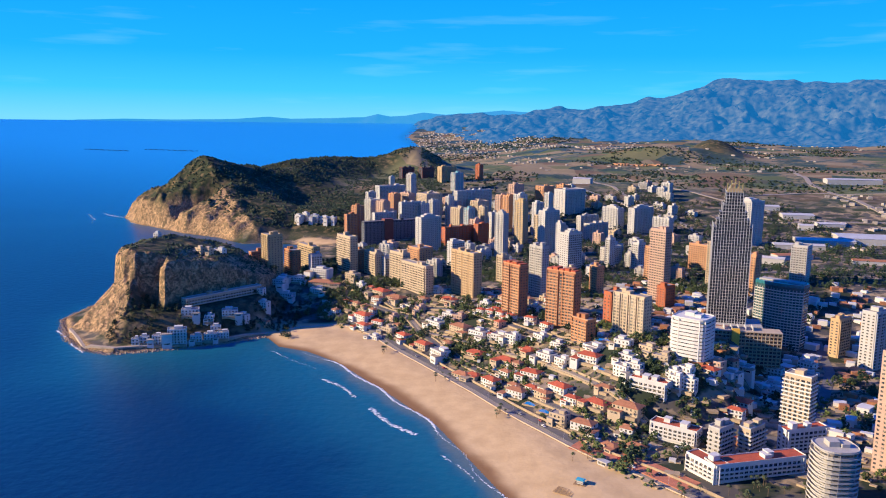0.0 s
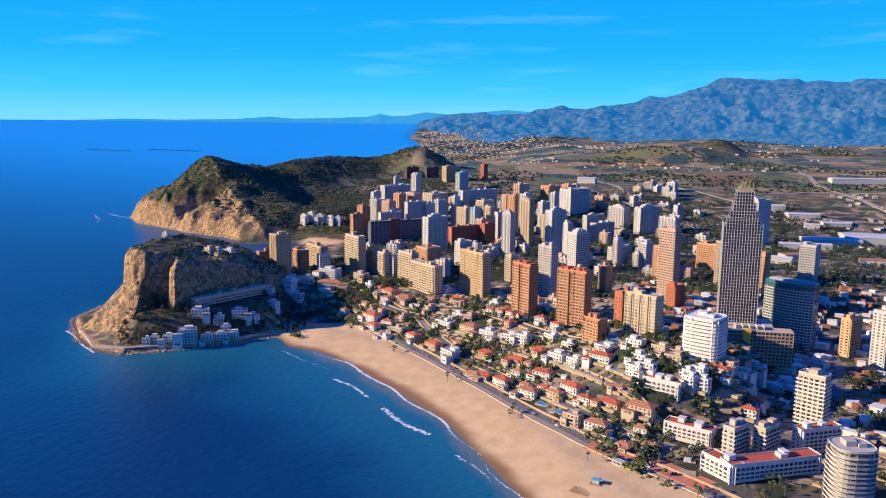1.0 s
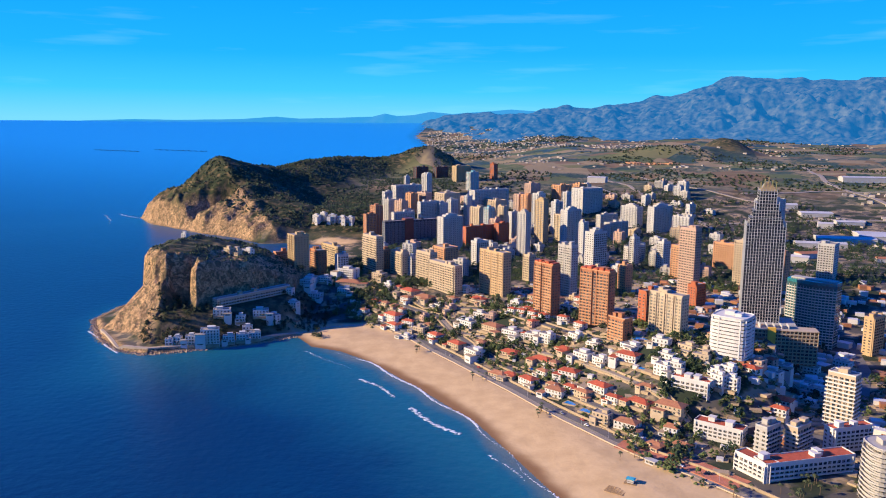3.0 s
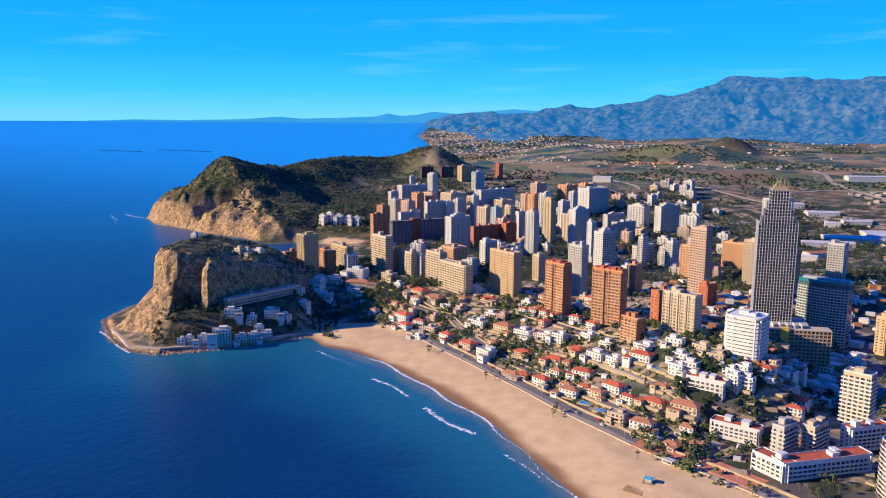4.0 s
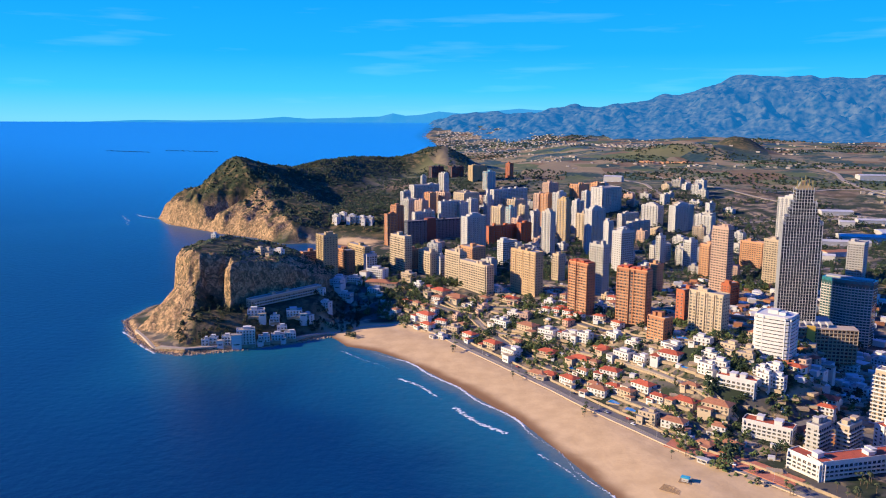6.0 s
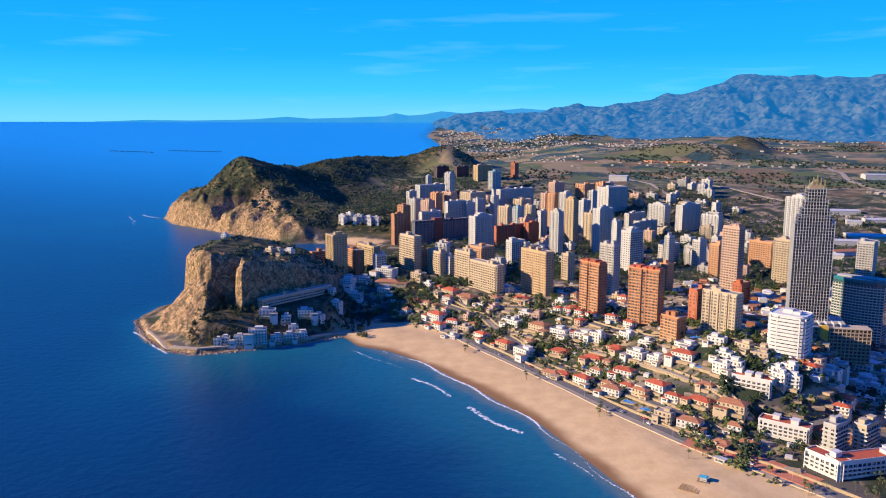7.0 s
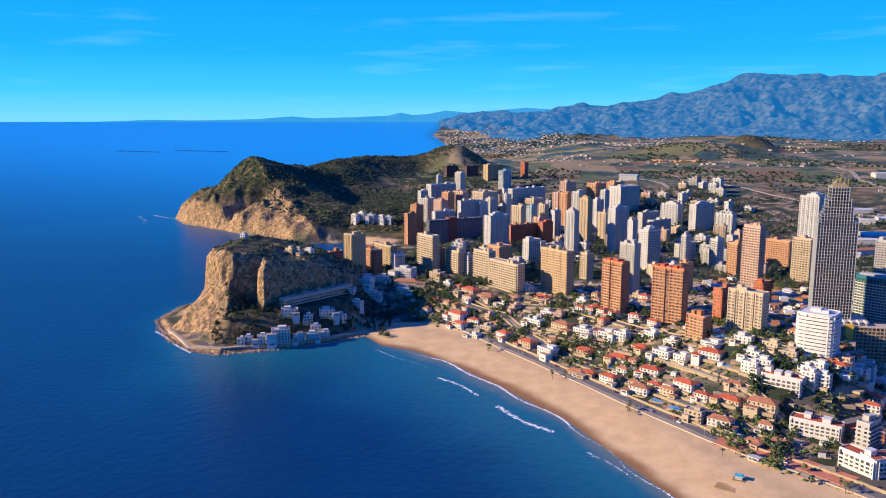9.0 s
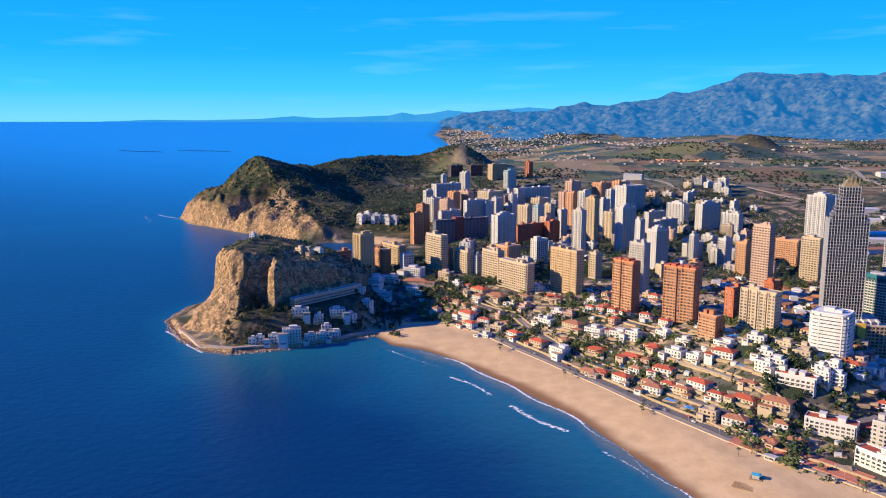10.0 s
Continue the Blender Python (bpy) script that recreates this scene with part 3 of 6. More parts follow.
POOL = plain("pool_water", (0.01, 0.22, 0.55), 0.08, vary=0.08, size=6, fine=1.5, spec=0.6)
FOAM = plain("sea_foam", (0.592, 0.622, 0.636), 0.9, vary=0.2, size=5, fine=0.8)
LEAF = plain("tree_leaves", (0.068, 0.088, 0.026), 0.7, vary=0.5, size=3, fine=0.7, tint=0.35, spec=0.2)
PINE = plain("pine_needles", (0.026, 0.044, 0.019), 0.7, vary=0.5, size=3, fine=0.7, tint=0.3, spec=0.2)
FROND = plain("palm_fronds", (0.060, 0.075, 0.025), 0.6, vary=0.4, size=2, fine=0.5, tint=0.2, spec=0.3)
BARK = plain("bark", (0.14, 0.095, 0.06), 0.9, vary=0.3, size=1, fine=0.2)
TIMBER = plain("weathered_timber", (0.24, 0.16, 0.09), 0.85, vary=0.3, size=1, fine=0.2)
SLATE = plain("slate_cladding", (0.13, 0.135, 0.15), 0.5, vary=0.15, size=6, fine=1)
STEEL = plain("painted_steel", (0.5, 0.5, 0.5), 0.4, metal=0.4, vary=0.1)


def tower(label, x, y, w, d, turn, top, wall, trim, bands="front", cols=((0.04, 0.96),), roof=None, far=False, storey=3.05,
          crown="box", panes=True, depth=1.2, rail=1.0):
    """A block of flats: walls, a window row and a balcony band on each storey, piers, roof with parapet and lift house."""
    roof = roof or GRAVEL
    base = lowest(x, y, w, d, turn) - 2.0
    keep_clear(x, y, 0.55 * math.hypot(w, d))
    t = root("apartment_tower" if top - base > 30 else "apartment_block", x, y, base, turn, label, "apartment building")
    body_top = top - base
    put("wall", mesh_of("wall", [(-w / 2, w / 2, -d / 2, d / 2, 0, body_top)], wall), t)
    n = max(1, round((body_top - 6) / storey))
    step = (body_top - 6) / n
    # one storey's glass, all round
    nf, ns = max(2, round(w / 3.7)), max(1, round(d / 4.2))
    glass = []
    for k in range(nf):
        c = -w / 2 + w * (k + 0.5) / nf
        hw = (0.20 if far else 0.33) * w / nf
        glass += [(c - hw, c + hw, -d / 2 - 0.07, -d / 2 + 0.1, 0.35, 2.35), (c - hw, c + hw, d / 2 - 0.1, d / 2 + 0.07, 0.35, 2.35)]
    for k in range(ns if panes else 0):
        c = -d / 2 + d * (k + 0.5) / ns
        hw = (0.15 if far else 0.22) * d / ns
        glass += [(w / 2 - 0.1, w / 2 + 0.07, c - hw, c + hw, 0.8, 2.2), (-w / 2 - 0.07, -w / 2 + 0.1, c - hw, c + hw, 0.8, 2.2)]
    # one storey's balconies, column by column
    edges = []
    for a, b in cols if bands == "front" else ((0, 1),):
        x0, x1 = -w / 2 + w * a, -w / 2 + w * b
        f, r = -d / 2 - depth, -d / 2 - depth + 0.12
        edges.append([(x0, x1, f, -d / 2, -0.25, 0), (x0, x1, f, r, 0, rail), (x0, x0 + 0.12, r, -d / 2, 0, rail), (x1 - 0.12, x1, r, -d / 2, 0, rail)])
    if bands == "all":
        g = depth * 0.8
        edges[0] += [(s0, s1, -d / 2 - depth, d / 2, -0.25, 0) for s0, s1 in ((-w / 2 - g, -w / 2), (w / 2, w / 2 + g))]
        edges[0] += [(s0, s1, -d / 2 - depth, d / 2, 0, rail) for s0, s1 in ((-w / 2 - g, -w / 2 - g + 0.12), (w / 2 + g - 0.12, w / 2 + g))]
    edge = [q for e in edges for q in e] if bands else []
    # upright piers on the long faces of the farther towers
    ribs = []
    for k in range(0, nf + 1, 2):
        c = -w / 2 + w * k / nf
        ribs += [(c - 0.45, c + 0.45, s0, s1, 0, body_top - 0.5) for s0, s1 in ((-d / 2 - (depth + 0.15 if bands else 0.6), -d / 2), (d / 2, d / 2 + 0.6))]
    for k in range(0, ns + 1, 2):
        c = -d / 2 + d * k / ns
        ribs += [(s0, s1, c - 0.4, c + 0.4, 0, body_top - 0.5) for s0, s1 in ((-w / 2 - 0.5, -w / 2), (w / 2, w / 2 + 0.5))]
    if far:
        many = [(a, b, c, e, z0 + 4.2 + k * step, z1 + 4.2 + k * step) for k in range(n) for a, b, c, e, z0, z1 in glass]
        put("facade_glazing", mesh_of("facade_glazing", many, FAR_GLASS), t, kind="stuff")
        many = [(a, b, c, e, z0 + 4.2 + k * step, z1 + 4.2 + k * step) for k in range(n) for a, b, c, e, z0, z1 in edge]
        put("facade_trim", mesh_of("facade_trim", (many if bands else []) + ribs, trim), t, kind="stuff")
    else:
        singles = [g for g in glass if g[2] < -d / 2] if math.hypot(x, y) < 860 and top - base > 42 else []
        many = [(a, b, c, e, z0 + 4.2 + k * step, z1 + 4.2 + k * step) for k in range(n) for a, b, c, e, z0, z1 in glass if (a, b, c, e, z0, z1) not in singles]
        put("facade_glazing", mesh_of("facade_glazing", many, GLASS), t, kind="stuff")
        for g in singles:
            pane = mesh_of("window", [g], GLASS)
            for k in range(n):
                put("window", pane, t, (0, 0, 4.2 + k * step))
        if bands == "all":
            g = depth * 0.8
            ems = [balcony_mesh(-w / 2 - g, w / 2 + g, -d / 2 - depth, -d / 2, g, rail, d / 2, trim)]
        else:
            ems = [balcony_mesh(-w / 2 + w * a, -w / 2 + w * b, -d / 2 - depth, -d / 2, 0, rail, -d / 2, trim) for a, b in cols] if bands else []
        for k in range(n):
            for em in ems:
                put("balcony", em, t, (0, 0, 4.2 + k * step))
        pier = mesh_of("pier", [(-0.3, 0.3, -d / 2 - depth + 0.1, -d / 2 + 0.05, 0, body_top - 0.4)], wall)
        for a in sorted({v for c in cols for v in c}) if bands == "front" else ():
            put("pier", pier, t, (-w / 2 + w * a, 0, 0))
    rim = [(-w / 2, w / 2, -d / 2, -d / 2 + 0.3, 0, 1.0), (-w / 2, w / 2, d / 2 - 0.3, d / 2, 0, 1.0),
           (-w / 2, -w / 2 + 0.3, -d / 2 + 0.3, d / 2 - 0.3, 0, 1.0), (w / 2 - 0.3, w / 2, -d / 2 + 0.3, d / 2 - 0.3, 0, 1.0)]
    put("parapet", mesh_of("parapet", rim, trim), t, (0, 0, body_top))
    deck = put("roof", mesh_of("roof", [(-w / 2 + 0.3, w / 2 - 0.3, -d / 2 + 0.3, d / 2 - 0.3, 0, 0.25)], roof), t, (0, 0, body_top))
    rng = random.Random(round(x * 7 + y * 13))
    for k in range(1 if w < 18 and d < 18 else 2):
        bw, bd, bh = min(w, 14) * rng.uniform(0.25, 0.4), min(d, 14) * rng.uniform(0.4, 0.6), rng.uniform(2.4, 4.2)
        cx, cy = rng.uniform(-0.28, 0.28) * w, rng.uniform(-0.15, 0.15) * d
        put("lift_house", mesh_of("lift_house", [(cx - bw / 2, cx + bw / 2, cy - bd / 2, cy + bd / 2, 0, bh), (cx - bw / 2 - 0.3, cx + bw / 2 + 0.3, cy - bd / 2 - 0.3, cy + bd / 2 + 0.3, bh, bh + 0.3)], wall), deck, (0, 0, 0.25))
    if crown == "steps":
        put("roof_step", mesh_of("roof_step", [(-w * 0.3, w * 0.3, -d * 0.3, d * 0.3, 0, 3.2), (-w * 0.15, w * 0.12, -d * 0.2, d * 0.2, 3.2, 5.4)], trim), deck, (0, 0, 0.25))
    if crown == "core":
        put("core", mesh_of("core", [(-w * 0.14, w * 0.02, -d / 2 - depth - 0.8, d / 2, 0, body_top + 4)], MAROON), t, label="maroon stair core")
    if crown == "red":
        bm = bmesh.new()
        for k in range(5):
            c = -w / 2 + w * (k + 0.5) / 5
            box(bm, c - w * 0.075, c + w * 0.075, -d * 0.49, d * 0.42, 0, 2.0 + (k % 2) * 1.1)
        put("roof_terrace", bm_mesh("roof_terrace", bm, TILE), deck, (0, 0, 0.25), "red tiled roof terraces")
    return t


def villa(x, y, w, d, turn, floors, walls, roof, label):
    """A detached house: walls, tiled hip or flat roof, windows, door, terrace, chimney."""
    z = lowest(x, y, w, d, turn) - 0.6
    keep_clear(x, y, 0.6 * max(w, d))
    walls = BRIGHT if walls is WHITE else walls
    t = root("villa", x, y, z, turn, label, "house", "villas on the slope")
    lift = ground_at(x, y) - z
    h = lift + 3.0 * floors
    put("wall", mesh_of("wall", [(-w / 2, w / 2, -d / 2, d / 2, 0, h)], walls), t)
    rng = random.Random(round(x * 11 + y * 3))
    if roof in (TILE, TERRACOTTA):
        bm = bmesh.new()
        o, up = 0.5, min(w, d) * 0.19
        run = max(w - d, 0) / 2 + 0.25
        c = [bm.verts.new(v) for v in ((-w / 2 - o, -d / 2 - o, 0), (w / 2 + o, -d / 2 - o, 0), (w / 2 + o, d / 2 + o, 0), (-w / 2 - o, d / 2 + o, 0))]
        e = [bm.verts.new((v.co.x, v.co.y, 0.18)) for v in c]
        r = [bm.verts.new(v) for v in ((-run, 0, up + 0.18), (run, 0, up + 0.18))]
        bm.faces.new(c[::-1])
        for k in range(4):
            bm.faces.new((c[k], c[(k + 1) % 4], e[(k + 1) % 4], e[k]))
        bm.faces.new((e[0], e[1], r[1], r[0]))
        bm.faces.new((e[1], e[2], r[1]))
        bm.faces.new((e[2], e[3], r[0], r[1]))
        bm.faces.new((e[3], e[0], r[0]))
        tiles = put("roof", bm_mesh("roof", bm, roof), t, (0, 0, h))
        cx = rng.uniform(-0.2, 0.2) * w
        put("chimney", mesh_of("chimney", [(cx - 0.4, cx + 0.4, 0.1 * d, 0.1 * d + 0.8, 0, 2.2), (cx - 0.5, cx + 0.5, 0.1 * d - 0.1, 0.1 * d + 0.9, 2.2, 2.45)], walls), tiles)
    else:
        put("roof", mesh_of("roof", [(-w / 2 + 0.3, w / 2 - 0.3, -d / 2 + 0.3, d / 2 - 0.3, 0, 0.15)], roof), t, (0, 0, h))
        put("parapet", mesh_of("parapet", [(-w / 2, w / 2, -d / 2, -d / 2 + 0.3, 0, 0.8), (-w / 2, w / 2, d / 2 - 0.3, d / 2, 0, 0.8),
                                           (-w / 2, -w / 2 + 0.3, -d / 2 + 0.3, d / 2 - 0.3, 0, 0.8), (w / 2 - 0.3, w / 2, -d / 2 + 0.3, d / 2 - 0.3, 0, 0.8)], walls), t, (0, 0, h))
        bw = w * rng.uniform(0.3, 0.5)
        put("upper_room", mesh_of("upper_room", [(-bw / 2, bw / 2, -d * 0.1, d * 0.4, 0, 2.6), (-bw / 2 - 0.3, bw / 2 + 0.3, -d * 0.1 - 0.3, d * 0.4 + 0.3, 2.6, 2.8)], walls), t, (rng.uniform(-0.2, 0.2) * w, 0, h))
    if w > 9:
        ww, wd, wf = w * rng.uniform(0.35, 0.55), d * rng.uniform(0.5, 0.8), max(1, floors - 1)
        cx, cy = rng.choice((-1, 1)) * (w / 2 - ww * rng.uniform(-0.2, 0.5)), -d / 2 - wd * rng.uniform(0.1, 0.4)
        put("wing", mesh_of("wing", [(cx - ww / 2, cx + ww / 2, cy - wd / 2, cy + wd / 2, -3, lift + 3.0 * wf)], walls), t)
        put("wing_roof", mesh_of("wing_roof", [(cx - ww / 2 - 0.3, cx + ww / 2 + 0.3, cy - wd / 2 - 0.3, cy + wd / 2 + 0.3, 0, 0.3)], roof if rng.random() < 0.6 else STONE_WALL), t, (0, 0, lift + 3.0 * wf))
        put("wing_window", mesh_of("wing_window", [(cx - ww * 0.3, cx + ww * 0.3, cy - wd / 2 - 0.07, cy - wd / 2 + 0.1, lift + 0.9, lift + 2.3)], GLASS), t)
    nf = max(2, round(w / 3.4))
    pane = mesh_of("window", [(-0.75, 0.75, -0.06, 0.1, 0, 1.5), (-0.9, 0.9, -0.14, 0.0, -0.12, -0.01)], GLASS)
    for f in range(floors):
        for k in range(nf):
            put("window", pane, t, (-w / 2 + w * (k + 0.5) / nf, -d / 2, lift + 3 * f + 0.85))
        for sgn in (1, -1):
            put("window", pane, t, (sgn * w / 2, 0, lift + 3 * f + 0.85), turn=sgn * math.pi / 2)
        if f and floors > 1:
            put("balcony", mesh_of("balcony", [(-w * 0.4, w * 0.4, -d / 2 - 1.6, -d / 2, -0.2, 0), (-w * 0.4, w * 0.4, -d / 2 - 1.6, -d / 2 - 1.48, 0, 0.9)], walls), t, (0, 0, lift + 3 * f))
    put("terrace", mesh_of("terrace", [(-w * 0.48, w * 0.48, -d / 2 - 3.2, -d / 2, -2.5, 0.15)], STONE_WALL), t, (0, 0, lift - 0.4))
    put("door", mesh_of("door", [(-0.5, 0.5, -d / 2 - 0.08, -d / 2 + 0.05, 0, 2.1)], TIMBER), t, (w * 0.13, 0, lift + 0.1))
    return t


def ribbon(name, pts, width, lift, material, label, category, wall=0.0, step=5.0, kind="structure"):
    """A strip laid along a line on the ground; with wall, an upright wall of that height along it."""
    line = []
    for (ax, ay), (bx, by) in zip(pts, pts[1:]):
        k = max(1, int(math.hypot(bx - ax, by - ay) / step))
        line += [(ax + (bx - ax) * i / k, ay + (by - ay) * i / k) for i in range(k)]
    line.append(pts[-1])
    p = np.array(line)
    d = np.gradient(p, axis=0)
    nrm = np.stack([-d[:, 1], d[:, 0]], -1) / np.linalg.norm(d, axis=1)[:, None]
    a, b = p + nrm * width / 2, p - nrm * width / 2
    za, zb = land_height(a[:, 0], a[:, 1]), land_height(b[:, 0], b[:, 1])
    z = np.maximum(za, zb) + lift
    bm = bmesh.new()
    rows = []
    for i in range(len(p)):
        up = z[i] + wall
        lo = min(za[i], zb[i]) - 1.0
        rows.append([bm.verts.new((a[i, 0], a[i, 1], lo)), bm.verts.new((a[i, 0], a[i, 1], up)), bm.verts.new((b[i, 0], b[i, 1], up)), bm.verts.new((b[i, 0], b[i, 1], lo))])
    for r, q in zip(rows, rows[1:]):
        for k in range(3):
            bm.faces.new((r[k], r[k + 1], q[k + 1], q[k]))
    bm.faces.new(rows[0])
    bm.faces.new(rows[-1])
    return tagged(new(name, bm_mesh(name, bm, material)), label, category, kind=kind)


# ---------------------------------------------------------------- blocks of flats and hotels
tower("Tan apartment tower with vertical balcony bays", -169.0, 1035.7, 22.7, 20.8, -55, 89.2, TAN, TAN, cols=((0.05, 0.3), (0.4, 0.6), (0.7, 0.95)), depth=0.8)
tower("Cream plastered apartment tower with continuous balconies", -70.5, 1055.9, 37.1, 11.0, -55, 85.5, CREAM, CREAM, bands="all")
tower("Cream plastered apartment tower with continuous balconies", 3.9, 1002.9, 32.3, 11.0, -55, 72.3, CREAM, CREAM, bands="all", depth=0.9)
tower("Orange rendered apartment tower with balconies and flat roof", 28.7, 1079.3, 29.7, 22.6, -55, 66.8, ORANGE, ORANGE)
tower("Cream plastered apartment tower with balconies and flat roof", 27.3, 939.6, 57.5, 11.0, -55, 69.4, CREAM, CREAM)
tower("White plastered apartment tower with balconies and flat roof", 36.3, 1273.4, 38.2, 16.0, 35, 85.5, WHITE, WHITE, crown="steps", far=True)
tower("Beige apartment slab with small balconies", 87.3, 919.1, 44.9, 12.3, -55, 88.0, BEIGE, BEIGE, cols=((0.03, 0.2), (0.24, 0.48), (0.52, 0.76), (0.8, 0.97)), depth=0.5)
tower("Brown brick apartment tower with banded balconies and red roof", 136.5, 823.2, 29.1, 11.0, -55, 90.8, BROWN, ORANGE, cols=((0.03, 0.40), (0.52, 0.97)), crown="red")
tower("Brown brick apartment tower with banded balconies and red roof", 180.1, 770.7, 34.2, 11.0, -42, 94.1, BROWN, ORANGE, cols=((0.03, 0.42), (0.58, 0.97)), crown="red")
tower("Pale grey concrete apartment tower with balconies and flat roof", 174.0, 919.8, 22.9, 11.0, -55, 95.4, GREY, GREY, cols=((0.05, 0.45), (0.55, 0.95)), depth=0.6)
tower("White plastered apartment tower with plain window rows", 239.0, 1082.2, 26.0, 17.0, 35, 89.0, WHITE, WHITE, bands="", crown="steps")
tower("Pale grey concrete apartment tower with plain window rows", 153.8, 1229.0, 19.8, 11.0, -55, 97.9, GREY, GREY, bands="", crown="steps", far=True)
tower("Tan rendered apartment tower with plain window rows", 198.0, 1361.4, 21.5, 11.0, -55, 104.2, TAN, TAN, bands="", crown="steps", far=True)
tower("White plastered apartment tower with balconies and flat roof", 229.9, 1244.9, 30.5, 14.2, 35, 101.2, WHITE, WHITE, crown="steps", far=True)
tower("White and glazed apartment tower with balconies and flat roof", 108.9, 1405.2, 13.6, 13.2, -55, 85.8, TEAL, WHITE, far=True)
tower("Dark brown slab block of flats with maroon core", -32.0, 1384.7, 106.1, 11.8, 28, 64.9, DARK, SLATE, bands="all", depth=0.8, crown="core", far=True)
tower("Slender pink and white apartment tower", 312.1, 897.4, 21.5, 11.0, -55, 119.7, PINK, PINK, bands="all", depth=0.9)
tower("Orange rendered apartment tower with balconies and flat roof", 337.5, 1022.6, 15.9, 11.0, -55, 79.7, ORANGE, ORANGE)
tower("Cream apartment block with ribbed balcony columns", 232.5, 701.2, 34.7, 11.0, -50, 86.1, CREAM, CREAM, cols=((0.02, 0.22), (0.28, 0.48), (0.54, 0.74), (0.8, 0.98)), depth=1.0)
tower("White plastered apartment tower with plain window rows", 79.2, 1132.9, 22.3, 13.5, 35, 67.0, WHITE, WHITE, bands="")
tower("White plastered apartment tower with balconies and flat roof", 390.7, 1504.5, 39.4, 16.2, -55, 79.3, WHITE, WHITE, crown="steps", far=True)
tower("White plastered apartment tower with balconies and flat roof", 430.8, 1453.2, 51.9, 13.8, 35, 85.0, WHITE, WHITE, crown="steps", far=True)
tower("White plastered apartment tower with balconies and flat roof", 459.8, 1405.3, 36.2, 11.0, -55, 72.0, WHITE, WHITE, far=True)
tower("Blank white apartment tower with stepped top", 582.7, 1326.9, 33.7, 37.2, -55, 112.4, WHITE, WHITE, crown="steps", bands="", far=True)
tower("Orange rendered apartment tower with balconies and flat roof", 428.6, 1097.9, 35.2, 11.0, -50, 71.6, ORANGE, ORANGE)
tower("Cream plastered apartment tower with balconies and flat roof", 411.2, 985.8, 25.2, 11.0, -50, 91.6, CREAM, CREAM)
tower("Rust red brick apartment block with terraced top", 309.4, 858.6, 17.4, 10.7, 35, 61.5, RUST, RUST)
tower("Rust red brick apartment tower with balconies and flat roof", 224.3, 747.4, 14.4, 9.0, 35, 78.5, RUST, RUST)
tower("Brown brick apartment block with balconies and flat roof", -207.5, 1114.3, 22.2, 9.0, 35, 52.5, BROWN, ORANGE)
tower("Brown brick apartment tower with balconies and flat roof", -145.8, 1057.7, 26.4, 12.1, -55, 65.0, BROWN, ORANGE)
tower("Tan rendered apartment tower with balconies and flat roof", -136.2, 1131.8, 52.1, 11.0, -55, 60.0, TAN, TAN)
tower("White plastered apartment tower with plain window rows", -110.6, 1031.5, 15.5, 9.0, 35, 63.0, WHITE, WHITE, bands="", panes=False)
tower("Brown brick apartment tower with balconies and flat roof", -55.4, 1079.0, 10.3, 11.2, -55, 62.2, BROWN, ORANGE)
tower("Cream plastered apartment tower with balconies and flat roof", -33.2, 1040.5, 30.9, 11.0, -55, 66.3, CREAM, CREAM)
tower("White plastered apartment tower with balconies and flat roof", -15.3, 1030.9, 11.0, 9.0, 35, 60.9, WHITE, WHITE)
tower("Brown brick apartment tower with balconies and flat roof", -114.5, 1481.9, 21.3, 10.3, 35, 63.5, BROWN, ORANGE, far=True)
tower("Brown brick apartment tower with balconies and flat roof", -103.1, 1505.8, 20.9, 15.3, -55, 77.3, BROWN, ORANGE, far=True)
tower("White plastered apartment tower with balconies and flat roof", -64.4, 1950.0, 7.6, 11.0, -55, 102.7, WHITE, WHITE, far=True)
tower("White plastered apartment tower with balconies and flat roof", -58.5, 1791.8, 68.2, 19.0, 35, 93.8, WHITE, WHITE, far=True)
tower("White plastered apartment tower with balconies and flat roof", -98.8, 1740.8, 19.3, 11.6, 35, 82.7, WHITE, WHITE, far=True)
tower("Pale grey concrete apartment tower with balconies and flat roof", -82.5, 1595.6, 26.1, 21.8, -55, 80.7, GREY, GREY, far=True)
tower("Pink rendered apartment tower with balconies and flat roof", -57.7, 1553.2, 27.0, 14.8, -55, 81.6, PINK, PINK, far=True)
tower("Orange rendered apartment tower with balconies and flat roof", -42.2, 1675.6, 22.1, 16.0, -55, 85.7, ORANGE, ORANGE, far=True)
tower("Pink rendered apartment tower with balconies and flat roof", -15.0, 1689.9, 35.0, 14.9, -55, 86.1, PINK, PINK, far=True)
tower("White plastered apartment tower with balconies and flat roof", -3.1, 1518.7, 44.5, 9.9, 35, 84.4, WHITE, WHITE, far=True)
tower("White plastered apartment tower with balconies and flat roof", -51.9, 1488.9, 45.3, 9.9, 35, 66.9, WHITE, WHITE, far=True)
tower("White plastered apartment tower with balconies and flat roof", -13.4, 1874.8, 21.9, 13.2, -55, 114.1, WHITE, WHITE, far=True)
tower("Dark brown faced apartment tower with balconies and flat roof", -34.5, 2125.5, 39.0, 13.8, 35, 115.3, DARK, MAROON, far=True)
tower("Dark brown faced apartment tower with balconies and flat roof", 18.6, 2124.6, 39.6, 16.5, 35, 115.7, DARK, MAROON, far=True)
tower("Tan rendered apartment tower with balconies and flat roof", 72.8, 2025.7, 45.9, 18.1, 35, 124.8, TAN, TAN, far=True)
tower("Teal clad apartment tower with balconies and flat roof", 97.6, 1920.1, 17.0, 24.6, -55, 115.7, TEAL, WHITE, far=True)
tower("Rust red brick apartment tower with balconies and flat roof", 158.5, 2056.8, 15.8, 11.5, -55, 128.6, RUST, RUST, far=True)
